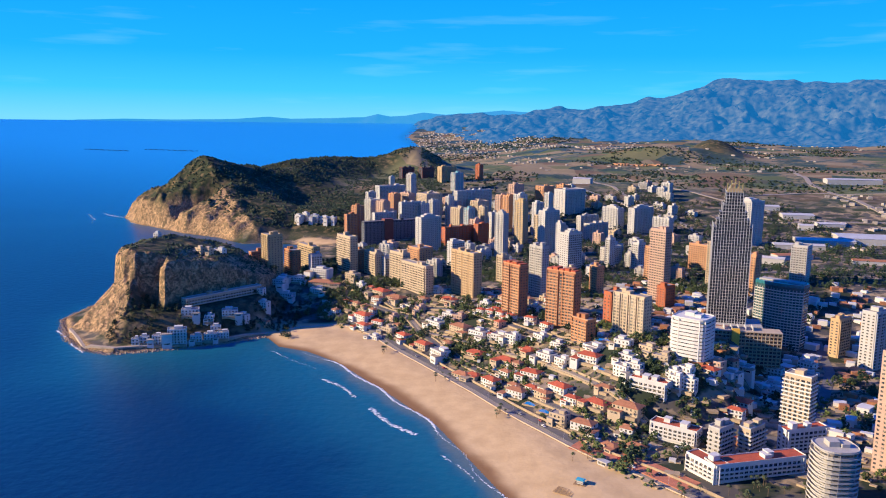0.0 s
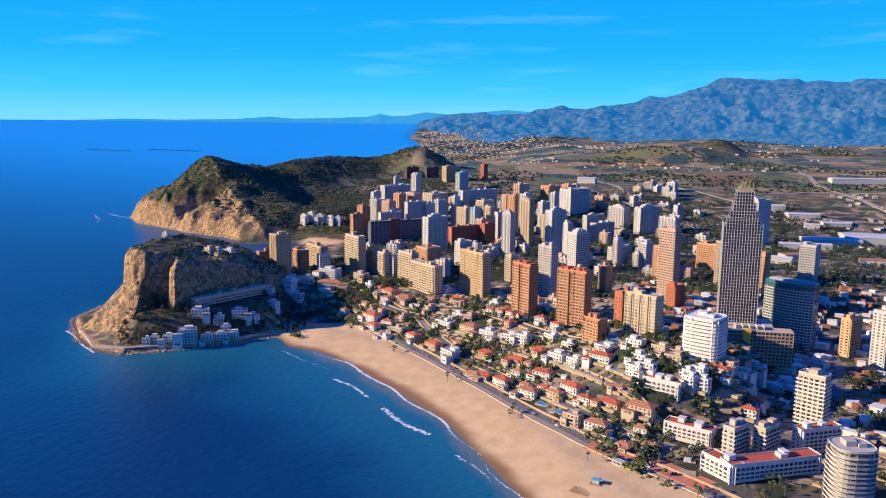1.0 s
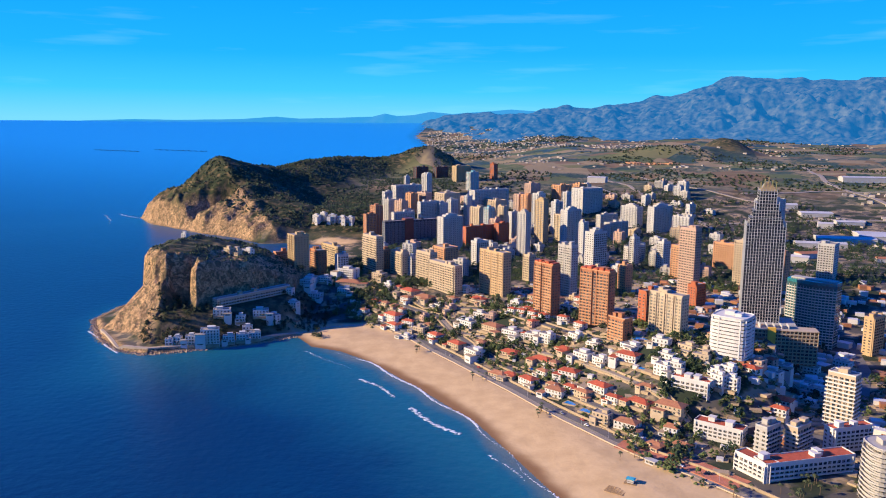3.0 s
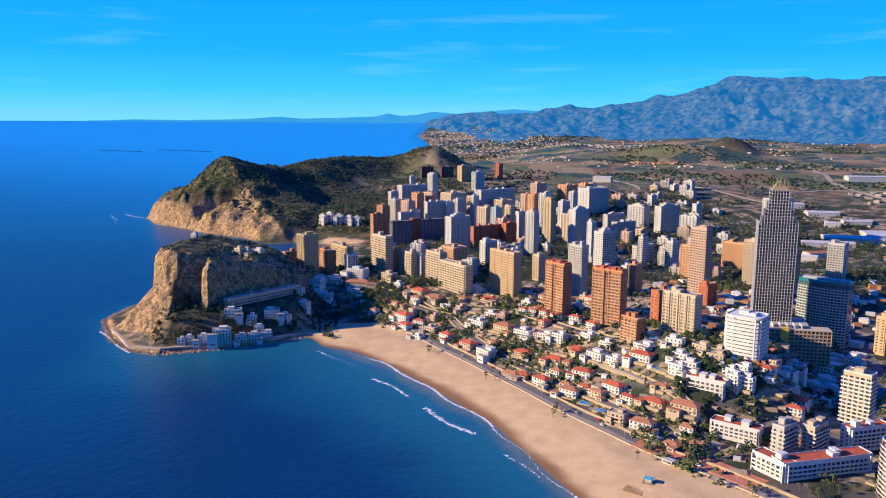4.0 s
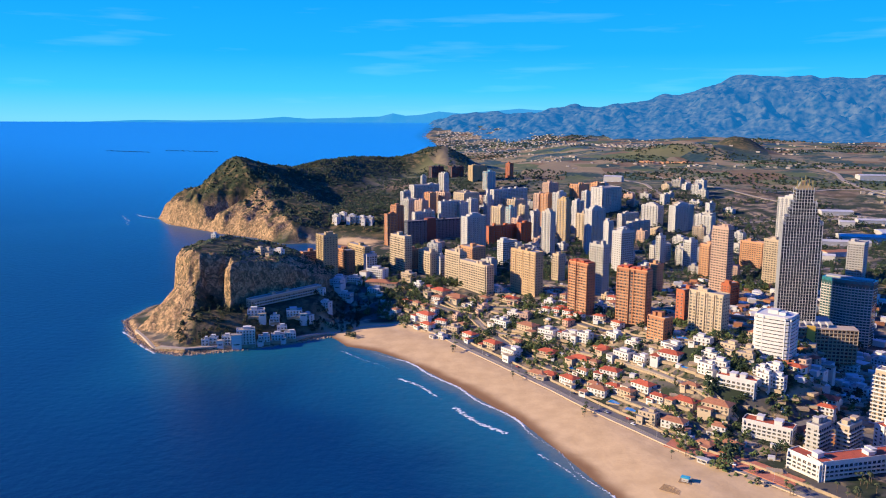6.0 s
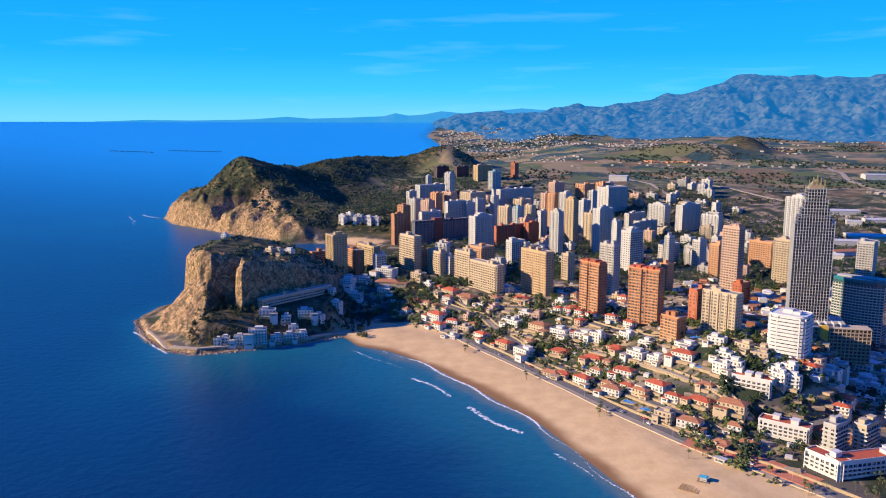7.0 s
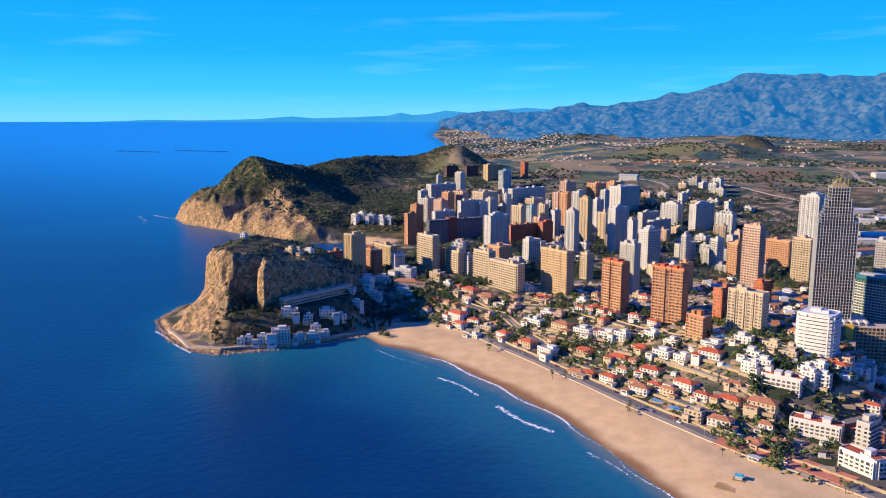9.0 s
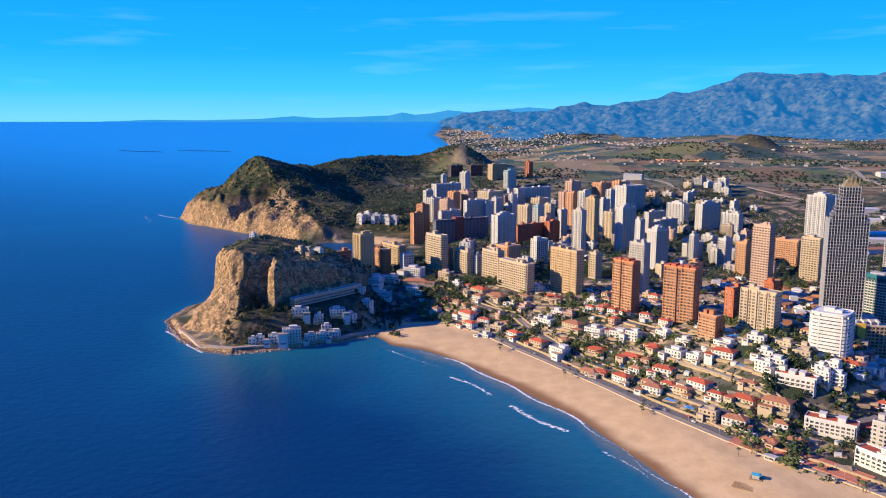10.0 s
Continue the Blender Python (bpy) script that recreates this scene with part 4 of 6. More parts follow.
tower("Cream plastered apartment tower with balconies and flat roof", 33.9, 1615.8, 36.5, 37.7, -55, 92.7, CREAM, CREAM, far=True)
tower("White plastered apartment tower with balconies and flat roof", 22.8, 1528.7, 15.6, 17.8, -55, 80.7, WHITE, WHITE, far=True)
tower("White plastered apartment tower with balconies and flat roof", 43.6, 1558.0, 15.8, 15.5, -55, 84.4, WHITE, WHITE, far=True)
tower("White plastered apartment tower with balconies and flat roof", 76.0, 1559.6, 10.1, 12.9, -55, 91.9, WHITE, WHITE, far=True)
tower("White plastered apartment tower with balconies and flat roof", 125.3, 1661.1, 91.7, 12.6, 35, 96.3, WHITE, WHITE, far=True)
tower("Cream plastered apartment tower with balconies and flat roof", 91.7, 1453.6, 28.0, 17.5, -55, 81.1, CREAM, CREAM, far=True)
tower("Rust red brick apartment tower with balconies and flat roof", 88.2, 1354.4, 64.4, 9.9, 35, 59.6, RUST, RUST, far=True)
tower("Rust red brick apartment tower with balconies and flat roof", 128.1, 1362.0, 23.3, 11.4, 35, 63.2, RUST, RUST, far=True)
tower("Cream plastered apartment tower with balconies and flat roof", 138.8, 1476.0, 17.5, 11.2, -55, 81.3, CREAM, CREAM, far=True)
tower("White plastered apartment tower with balconies and flat roof", 151.4, 1400.6, 14.8, 9.0, 35, 79.2, WHITE, WHITE, far=True)
tower("Pink rendered apartment tower with balconies and flat roof", 177.9, 1558.1, 15.2, 15.0, -55, 96.1, PINK, PINK, far=True)
tower("Orange rendered apartment tower with balconies and flat roof", 190.5, 1536.1, 20.0, 14.9, -55, 97.4, ORANGE, ORANGE, far=True)
tower("Pink rendered apartment tower with balconies and flat roof", 225.7, 1749.3, 20.8, 27.2, -55, 102.7, PINK, PINK, far=True)
tower("Orange rendered apartment tower with balconies and flat roof", 291.8, 1757.8, 27.6, 31.6, -55, 98.8, ORANGE, ORANGE, far=True)
tower("Orange rendered apartment tower with balconies and flat roof", 339.9, 1797.7, 22.4, 23.8, -55, 97.9, ORANGE, ORANGE, far=True)
tower("White plastered apartment tower with balconies and flat roof", 212.0, 1517.7, 18.1, 17.9, -55, 101.4, WHITE, WHITE, far=True)
tower("White plastered apartment tower with balconies and flat roof", 240.6, 1471.0, 19.1, 10.9, 35, 90.8, WHITE, WHITE, far=True)
tower("White plastered apartment tower with balconies and flat roof", 278.5, 1597.6, 13.6, 11.0, -55, 97.3, WHITE, WHITE, far=True)
tower("White plastered apartment tower with balconies and flat roof", 328.3, 1643.5, 57.4, 31.7, 35, 102.1, WHITE, WHITE, far=True)
tower("Pale grey concrete apartment tower with balconies and flat roof", 331.0, 1449.1, 45.8, 9.8, 35, 70.1, GREY, GREY, far=True)
tower("Pale grey concrete apartment tower with balconies and flat roof", 335.3, 1388.2, 47.4, 13.1, 35, 63.6, GREY, GREY, far=True)
tower("White plastered apartment tower with balconies and flat roof", 243.0, 1200.9, 11.2, 9.0, 35, 86.9, WHITE, WHITE, far=True)
tower("White plastered apartment tower with balconies and flat roof", 305.4, 1129.5, 8.9, 11.0, -55, 74.3, WHITE, WHITE)
tower("Pale grey concrete apartment block with balconies and flat roof", 312.9, 1158.4, 38.1, 9.0, 35, 57.4, GREY, GREY)
tower("White plastered apartment tower with balconies and flat roof", 335.9, 1088.4, 13.4, 13.6, -55, 74.6, WHITE, WHITE)
tower("Orange rendered apartment tower with balconies and flat roof", 247.6, 937.7, 13.2, 11.0, -55, 68.6, ORANGE, ORANGE)
tower("Cream plastered apartment tower with balconies and flat roof", 138.6, 1007.8, 13.1, 11.0, -55, 68.4, CREAM, CREAM)
tower("Pink rendered apartment tower with balconies and flat roof", 118.8, 1377.0, 16.5, 13.0, -55, 69.1, PINK, PINK, far=True)
tower("Cream plastered apartment tower with balconies and flat roof", 135.1, 1632.3, 38.1, 27.6, -55, 77.3, CREAM, CREAM, far=True)
tower("Cream plastered apartment tower with balconies and flat roof", 240.8, 1397.8, 20.2, 21.1, -55, 75.6, CREAM, CREAM, far=True)
tower("Brown brick apartment tower with balconies and flat roof", 189.4, 705.0, 20.0, 11.0, -55, 62.1, BROWN, ORANGE)
tower("White plastered apartment tower with balconies and flat roof", 477.6, 734.5, 26.7, 13.7, 32, 65.0, WHITE, WHITE, cols=((0.03, 0.3), (0.36, 0.64), (0.7, 0.97)), depth=1.3)
tower("Beige plastered apartment block with balconies and flat roof", 467.1, 778.7, 23.1, 9.6, 35, 46.3, BEIGE, BEIGE)
tower("Cream plastered apartment block with continuous balconies", 334.3, 578.9, 20.1, 11.6, -47, 51.5, CREAM, BRIGHT, bands="all", depth=1.4)
tower("Pink rendered apartment tower with balconies and flat roof", 366.2, 508.1, 25.4, 12.5, 35, 91.8, PINK, PINK)
tower("Orange rendered apartment tower with balconies and flat roof", 433.9, 927.9, 14.0, 11.0, -55, 86.0, ORANGE, ORANGE)
tower("White plastered apartment tower with balconies and flat roof", 528.8, 1008.4, 20.5, 20.6, -40, 85.8, WHITE, WHITE)
tower("White beachside hotel with red roof and balconies", 225.0, 601.3, 31.2, 11.9, -37, 39.0, BRIGHT, BRIGHT, roof=TILE, depth=1.6)
tower("Pale grey flats with deep balconies", 257.2, 530.9, 18.2, 9.0, 38, 28.9, GREY, WHITE, bands="all", depth=1.5)
tower("White flats with rounded balconies and green roof", 280.2, 533.3, 19.2, 9.0, 38, 28.1, CREAM, WHITE, bands="all", roof=TEAL, depth=1.5)
tower("White hotel wing with red roof and balconies", 319.3, 539.0, 34.7, 9.0, 15, 24.9, BRIGHT, BRIGHT, roof=TILE, depth=1.6)


def ring_tower(name, label, x, y, rx, ry, turn, top, base, wall, trim, sides=22, storey=3.05, core=0.86, tall=1.6, square=0.7, rib=0.12):
    """A rounded tower: a core with a ring of glass and a ring balcony on each storey."""
    t = root(name, x, y, base, turn, label, "apartment building")
    keep_clear(x, y, max(rx, ry))

    def loop(k, z, bm):
        return [bm.verts.new((k * rx * math.copysign(abs(math.cos(a)) ** square, math.cos(a)), k * ry * math.copysign(abs(math.sin(a)) ** square, math.sin(a)), z))
                for a in (2 * math.pi * i / sides for i in range(sides))]

    def drum(profile, material, name_):
        bm = bmesh.new()
        loops = [loop(k, z, bm) for k, z in profile]
        for p, q in zip(loops, loops[1:]):
            for i in range(sides):
                bm.faces.new((p[i], p[(i + 1) % sides], q[(i + 1) % sides], q[i]))
        bm.faces.new(loops[0][::-1])
        bm.faces.new(loops[-1])
        return bm_mesh(name_, bm, material)

    h = top - base
    put("wall", drum(((core, 0), (core, h)), wall, "wall"), t)
    n = int((h - 1) / storey)
    glass = drum(((core + 0.012, 0), (core + 0.012, 1.3)), GLASS, "window_ring")
    rim = drum(((core, 0), (1.0, 0), (1.0, tall), (0.985, tall), (0.985, 0.2), (core, 0.2)), trim, "balcony")
    fin = mesh_of("partition", [(-rib, rib, -rib, rib, 0, h - 1)], trim)
    for k in range(n):
        put("window_ring", glass, t, (0, 0, 2.1 + k * storey))
        put("balcony", rim, t, (0, 0, 0.6 + k * storey))
    for i in range(0, sides, 2):
        a = 2 * math.pi * i / sides
        put("partition", fin, t, (0.97 * rx * math.copysign(abs(math.cos(a)) ** square, math.cos(a)), 0.97 * ry * math.copysign(abs(math.sin(a)) ** square, math.sin(a)), 0.5))
    put("roof", drum(((0.97, 0), (0.97, 0.3), (0.93, 0.3), (0.93, 1.0), (0.91, 1.0), (0.91, 0.35)), trim, "roof"), t, (0, 0, h))
    put("lift_house", mesh_of("lift_house", [(-rx * 0.4, rx * 0.1, -ry * 0.2, ry * 0.35, 0, 3.4), (rx * 0.15, rx * 0.5, -ry * 0.3, ry * 0.1, 0, 2.4), (-rx * 0.2, rx * 0.4, ry * 0.4, ry * 0.6, 0, 1.8)], wall), t, (0, 0, h + 0.3))
    return t


ring_tower("apartment_tower", "White rounded apartment tower with ringed balconies", 269, 640, 16, 14, -40, 81.0, 36, BRIGHT, BRIGHT, core=0.94, tall=2.3, square=0.42, rib=0.5)
ring_tower("apartment_tower", "Weathered white round tower with stacked open balconies", 303, 462, 13.5, 13.5, 0, 43.5, 2, GREY, GREY, core=0.84, tall=1.2)


FIN = plain("pale_fin_metal", (0.444, 0.444, 0.429), 0.5, vary=0.1, size=6, fine=1)


def stepped_skyscraper(x, y, turn, base):
    """The tall dark glass tower with pale fins, stepped shoulders and a gilded crown."""
    t = root("skyscraper", x, y, base, turn, "Tall dark glass skyscraper with pale fins and gold crown", "skyscraper")
    keep_clear(x, y, 26)
    d = 20.0
    levels = ((18.6, 137), (15.6, 145), (12.8, 152.5), (10.4, 160), (8.4, 172))
    z0 = 0
    for hw, top in levels:
        dd = d * (0.6 + 0.4 * hw / 18.6)
        put("glass_body", mesh_of("glass_body", [(-hw, hw, -dd / 2, dd / 2, z0, top - base)], DARK_GLASS), t)
        z0 = top - base
        put("shoulder", mesh_of("shoulder", [(-hw - 0.4, hw + 0.4, -dd / 2 - 0.4, dd / 2 + 0.4, -0.25, 0.3)], SLATE), t, (0, 0, z0))
    half = 18.6
    for k in range(15):
        fx = -half + 2 * half * k / 14
        hw, top = [(a, b) for a, b in levels if a >= abs(fx) - 0.3][-1]
        dd = d * (0.6 + 0.4 * 1.0)
        put("fin", mesh_of("fin", [(fx - 0.24, fx + 0.24, -dd / 2 - 0.4, -dd / 2 + 0.2, 3, top - base + 2.5), (fx - 0.24, fx + 0.24, dd / 2 - 0.2, dd / 2 + 1.1, 3, top - base + 2.5)], FIN), t, label="pale vertical fin")
    for k in range(7):
        fy = -d / 2 + d * k / 6
        put("fin", mesh_of("fin", [(-half - 0.5, -half + 0.2, fy - 0.22, fy + 0.22, 3, 141 - base), (half - 0.2, half + 0.5, fy - 0.22, fy + 0.22, 3, 141 - base)], FIN), t, label="pale vertical fin")
    for k in range(42):
        z = 6 + k * 3.25
        hw = [a for a, b in levels if b - base > z][0] if z < 172 - base else 0
        if hw:
            put("floor_band", mesh_of("floor_band", [(-hw - 0.2, hw + 0.2, -d / 2 - 0.2, d / 2 + 0.2, 0, 0.34)], GREY), t, (0, 0, z))
    bm = bmesh.new()
    r = bmesh.ops.create_cone(bm, cap_ends=True, segments=4, radius1=11.3, radius2=3.0, depth=9, matrix=Matrix.Translation((0, 0, 4.5)) @ Matrix.Rotation(radians(45), 4, "Z") )
    crown = put("crown", bm_mesh("crown", bm, GOLD), t, (0, 0, 172.7 - base), "gilded pyramid crown")
    for fx, h in ((-7.2, 9), (-3.6, 12), (0, 14), (3.6, 11), (7.2, 9)):
        put("spire", mesh_of("spire", [(fx - 0.5, fx + 0.5, -5.5, -4.5, 0, h)], GOLD), crown)
    put("podium", mesh_of("podium", [(-30, 34, -18, 16, 0, 7), (-30.6, 34.6, -18.6, 16.6, 7, 7.6)], GREY), t)
    return t


stepped_skyscraper(355, 796, -16, 30)


def glass_hotel(x, y, w, d, turn, top, base):
    """A gently bowed hotel slab: glass with a balcony rail on every storey and a teal glass top."""
    t = root("glass_hotel", x, y, base, turn, "Bowed green glass hotel with pale balcony lines", "hotel")
    keep_clear(x, y, 36)
    seg = 14

    def bowed(z0, z1, out, material, name):
        bm = bmesh.new()
        rows = []
        for i in range(seg + 1):
            u = -w / 2 + w * i / seg
            bow = 5.0 * (1 - (2 * u / w) ** 2)
            rows.append([bm.verts.new(v) for v in ((u, -d / 2 - bow - out, z0), (u, -d / 2 - bow - out, z1), (u, d / 2, z1), (u, d / 2, z0))])
        for p, q in zip(rows, rows[1:]):
            for k in range(4):
                bm.faces.new((p[k], p[(k + 1) % 4], q[(k + 1) % 4], q[k]))
        bm.faces.new(rows[0])
        bm.faces.new(rows[-1])
        return bm_mesh(name, bm, material)

    h = top - base
    put("glass_body", bowed(0, h - 3.4, 0, GREEN_GLASS, "glass_body"), t)
    put("glass_top", bowed(h - 3.4, h, 0.6, TEAL_GLASS, "glass_top"), t)
    slab_ = bowed(0, 0.85, 0.9, BRIGHT, "balcony")
    n = int((h - 8) / 3.0)
    for k in range(n):
        put("balcony", slab_, t, (0, 0, 3.5 + 3.0 * k))
    for i in range(17):
        u = -w / 2 + w * i / 16
        bow = 5.0 * (1 - (2 * u / w) ** 2)
        put("mullion", mesh_of("mullion", [(u - 0.22, u + 0.22, -d / 2 - bow - 1.0, -d / 2 - bow + 0.2, 0, h - 6)], GREY), t)
    put("roof", mesh_of("roof", [(-w * 0.45, w * 0.45, -d * 0.3, d * 0.4, 0, 1.2)], GREY), t, (0, 0, h))


glass_hotel(420, 815, 51, 15, -45, 76.5, 4)


def grid_hotel(x, y, w, d, turn, top, base):
    """A long hotel with a deep grid of balconies and a yellow stair tower."""
    t = root("grid_hotel", x, y, base, turn, "Long cream hotel with balcony grid and yellow stair tower", "hotel")
    keep_clear(x, y, 34)
    h = top - base
    put("wall", mesh_of("wall", [(-w / 2, w / 2, -d / 2, d / 2, 0, h)], BROWN), t)
    n = int(h / 3.4)
    slab_ = mesh_of("balcony", [(-w / 2, w / 2, -d / 2 - 1.8, -d / 2, -0.2, 0.0), (-w / 2, w / 2, -d / 2 - 1.8, -d / 2 - 1.65, 0, 1.0)], CREAM)
    glass = mesh_of("window_row", [(-w / 2 + w * (k + 0.2) / 18, -w / 2 + w * (k + 0.8) / 18, -d / 2 - 0.08, -d / 2, 0.2, 2.3) for k in range(18)], GLASS)
    for k in range(n):
        put("balcony", slab_, t, (0, 0, h - 3.4 * (k + 1)))
        put("facade_glazing", glass, t, (0, 0, h - 3.4 * (k + 1)), kind="stuff")
    fin = mesh_of("partition", [(-0.2, 0.2, -d / 2 - 1.9, -d / 2 + 0.05, 0, h)], CREAM)
    for k in range(19):
        put("partition", fin, t, (-w / 2 + w * k / 18, 0, 0))
    put("stair_tower", mesh_of("stair_tower", [(-w * 0.20, -w * 0.09, -d / 2 - 3.2, -d / 2, 0, h + 3)], YELLOW), t, label="yellow stair tower")
    put("roof", mesh_of("roof", [(-w / 2 - 0.4, w / 2 + 0.4, -d / 2 - 2, d / 2 + 0.4, 0, 0.8)], CREAM), t, (0, 0, h))
    put("pergola", mesh_of("pergola", [(w * (k / 10 - 0.3), w * (k / 10 - 0.3) + 0.8, -d * 0.3, d * 0.45, 0.8, 4.5) for k in range(5)], WHITE), t, (0, 0, h))


grid_hotel(346, 722, 64, 14, -12, 47.5, 15)
tower("Long white hotel with balconies and flat red roof", 270, 500, 70, 13, 14, 18.5, BRIGHT, BRIGHT, roof=TILE, depth=1.8)
tower("White hotel wing with balconies and flat red roof", 237, 499, 27, 11, -62, 18.0, BRIGHT, BRIGHT, roof=TILE, depth=1.8)
tower("White beachside flats with red roof trim", 233, 557, 36, 12, -37, 18.5, BRIGHT, BRIGHT, roof=TILE, depth=1.0)
tower("White arcaded terrace building under the cliff", -199, 902, 104, 9, 50, 40, CREAM, WHITE, depth=1.6, crown="none")


def shed(x, y, w, d, turn, h, roof, label):
    """A low warehouse: walls, shallow gabled roof, loading doors, roof lights."""
    z = lowest(x, y, w, d, turn) - 1
    t = root("warehouse", x, y, z, turn, label, "warehouse", "warehouses")
    keep_clear(x, y, 0.6 * max(w, d))
    put("wall", mesh_of("wall", [(-w / 2, w / 2, -d / 2, d / 2, 0, h)], WHITE), t)
    bm = bmesh.new()
    v = [bm.verts.new(p) for p in ((-w / 2 - 0.5, -d / 2 - 0.5, 0), (w / 2 + 0.5, -d / 2 - 0.5, 0), (w / 2 + 0.5, d / 2 + 0.5, 0), (-w / 2 - 0.5, d / 2 + 0.5, 0), (-w / 2 - 0.5, 0, 2.4), (w / 2 + 0.5, 0, 2.4))]
    for q in ((0, 1, 5, 4), (3, 4, 5, 2), (0, 4, 3), (1, 2, 5), (0, 3, 2, 1)):
        bm.faces.new([v[i] for i in q])
    put("roof", bm_mesh("roof", bm, roof), t, (0, 0, h))
    for k in range(max(2, int(w / 12))):
        u = -w / 2 + w * (k + 0.5) / max(2, int(w / 12))
        put("loading_door", mesh_of("loading_door", [(u - 2.2, u + 2.2, -d / 2 - 0.1, -d / 2 + 0.1, 0.8, 5.0)], STEEL), t)


SHED_ROOF = plain("pale_sheet_roof", (0.459, 0.444, 0.414), 0.5, vary=0.15, size=14, fine=2)
shed(835, 1362, 150, 70, -14, 12, SHED_ROOF, "Large pale warehouse with shallow metal roof")
shed(728, 1352, 95, 40, -14, 9, SHED_ROOF, "Long warehouse with grey metal roof")
shed(655, 1290, 80, 22, -12, 9, SHED_ROOF, "Long white low warehouse")
shed(772, 1560, 60, 34, -10, 10, SHED_ROOF, "White industrial hall with pale sheet roof")
shed(735, 1628, 55, 26, -10, 10, SHED_ROOF, "White industrial hall with pale sheet roof")
shed(800, 1480, 50, 22, -8, 8, SHED_ROOF, "White industrial hall with pale sheet roof")
shed(745, 1460, 26, 20, -20, 11, SHED_ROOF, "Small white workshop hall")
shed(420, 2000, 46, 26, -25, 16, SHED_ROOF, "Pale hall on the dry plain")
shed(1090, 1960, 130, 34, -8, 14, SHED_ROOF, "Long pale hall beside the motorway")
shed(600, 1190, 60, 20, 10, 9, TERRACOTTA, "Low school building with terracotta roof")
shed(550, 1150, 40, 16, -30, 10, SHED_ROOF, "Low white hall with pale roof")
shed(700, 1150, 50, 14, -15, 7, TERRACOTTA, "Low hall with terracotta roof")

# ---------------------------------------------------------------- villas and small houses
villa(-31.8, 883.4, 21.2, 13.2, -50, 3, WHITE, TILE, "White plastered three-storey house with red hipped tile roof")
villa(-29.9, 864.3, 15.9, 9.9, -52, 2, WHITE, TILE, "White plastered two-storey house with red hipped tile roof")
villa(-43.7, 925.4, 11.8, 7.3, -53, 2, CREAM, TERRACOTTA, "Cream plastered two-storey house with terracotta hipped roof")
villa(17.5, 821.3, 16.4, 10.1, -56, 2, WHITE, TILE, "White plastered two-storey house with red hipped tile roof")
villa(39.8, 788.8, 18.0, 11.2, -52, 2, CREAM, TILE, "Cream plastered two-storey house with red hipped tile roof")
villa(56.9, 756.0, 19.5, 12.1, -56, 3, WHITE, GRAVEL, "White plastered three-storey house with flat roof terrace")
villa(92.8, 746.4, 19.3, 12.0, -40, 1, CREAM, TILE, "Cream plastered single-storey house with red hipped tile roof")
villa(120.0, 714.7, 19.7, 12.2, -47, 1, CREAM, TILE, "Cream plastered single-storey house with red hipped tile roof")
villa(140.9, 719.4, 16.7, 10.4, -56, 1, CREAM, TILE, "Cream plastered single-storey house with red hipped tile roof")
villa(154.6, 693.2, 17.2, 10.7, -51, 2, WHITE, GRAVEL, "White plastered two-storey house with flat roof terrace")
villa(166.0, 674.7, 12.9, 8.0, -55, 2, WHITE, GRAVEL, "White plastered two-storey house with flat roof terrace")
villa(117.0, 761.6, 16.4, 10.2, -41, 2, WHITE, GRAVEL, "White plastered two-storey house with flat roof terrace")
villa(128.3, 747.1, 14.0, 8.7, -47, 3, WHITE, GRAVEL, "White plastered three-storey house with flat roof terrace")
villa(96.9, 783.1, 19.0, 11.8, -43, 2, WHITE, GRAVEL, "White plastered two-storey house with flat roof terrace")
villa(54.0, 832.5, 17.7, 11.0, -49, 2, WHITE, GRAVEL, "White plastered two-storey house with flat roof terrace")
villa(78.7, 806.9, 21.8, 13.5, -49, 2, CREAM, TERRACOTTA, "Cream plastered two-storey house with terracotta hipped roof")
villa(138.7, 673.2, 17.7, 11.0, -39, 2, WHITE, TILE, "White plastered two-storey house with red hipped tile roof")
villa(77.7, 705.0, 17.4, 10.8, -43, 1, CREAM, TERRACOTTA, "Cream plastered single-storey house with terracotta hipped roof")
villa(88.8, 700.2, 13.2, 8.2, -44, 1, CREAM, TILE, "Cream plastered single-storey house with red hipped tile roof")
villa(102.9, 678.4, 16.9, 10.4, -55, 2, WHITE, TILE, "White plastered two-storey house with red hipped tile roof")
villa(117.1, 687.2, 12.1, 7.5, -53, 2, WHITE, TERRACOTTA, "White plastered two-storey house with terracotta hipped roof")
villa(123.4, 648.1, 17.1, 10.6, -42, 2, WHITE, TERRACOTTA, "White plastered two-storey house with terracotta hipped roof")
villa(158.4, 635.1, 18.6, 11.5, -53, 2, WHITE, TILE, "White plastered two-storey house with red hipped tile roof")
villa(150.8, 586.5, 14.2, 8.8, -41, 3, CREAM, GRAVEL, "Cream plastered three-storey house with flat roof terrace")
villa(183.3, 597.5, 18.7, 11.6, -50, 1, CREAM, TILE, "Cream plastered single-storey house with red hipped tile roof")
villa(204.4, 585.5, 21.8, 13.5, -41, 2, CREAM, TERRACOTTA, "Cream plastered two-storey house with terracotta hipped roof")
villa(168.2, 576.4, 18.1, 11.2, -39, 2, WHITE, TERRACOTTA, "White plastered two-storey house with terracotta hipped roof")
villa(182.0, 543.6, 12.7, 7.9, -55, 1, CREAM, TERRACOTTA, "Cream plastered single-storey house with terracotta hipped roof")
villa(201.3, 542.3, 13.7, 8.5, -43, 1, CREAM, TERRACOTTA, "Cream plastered single-storey house with terracotta hipped roof")
villa(188.3, 662.9, 19.3, 12.0, -43, 2, WHITE, TILE, "White plastered two-storey house with red hipped tile roof")
villa(194.9, 680.5, 18.0, 11.2, -57, 1, WHITE, GRAVEL, "White plastered single-storey house with flat roof terrace")
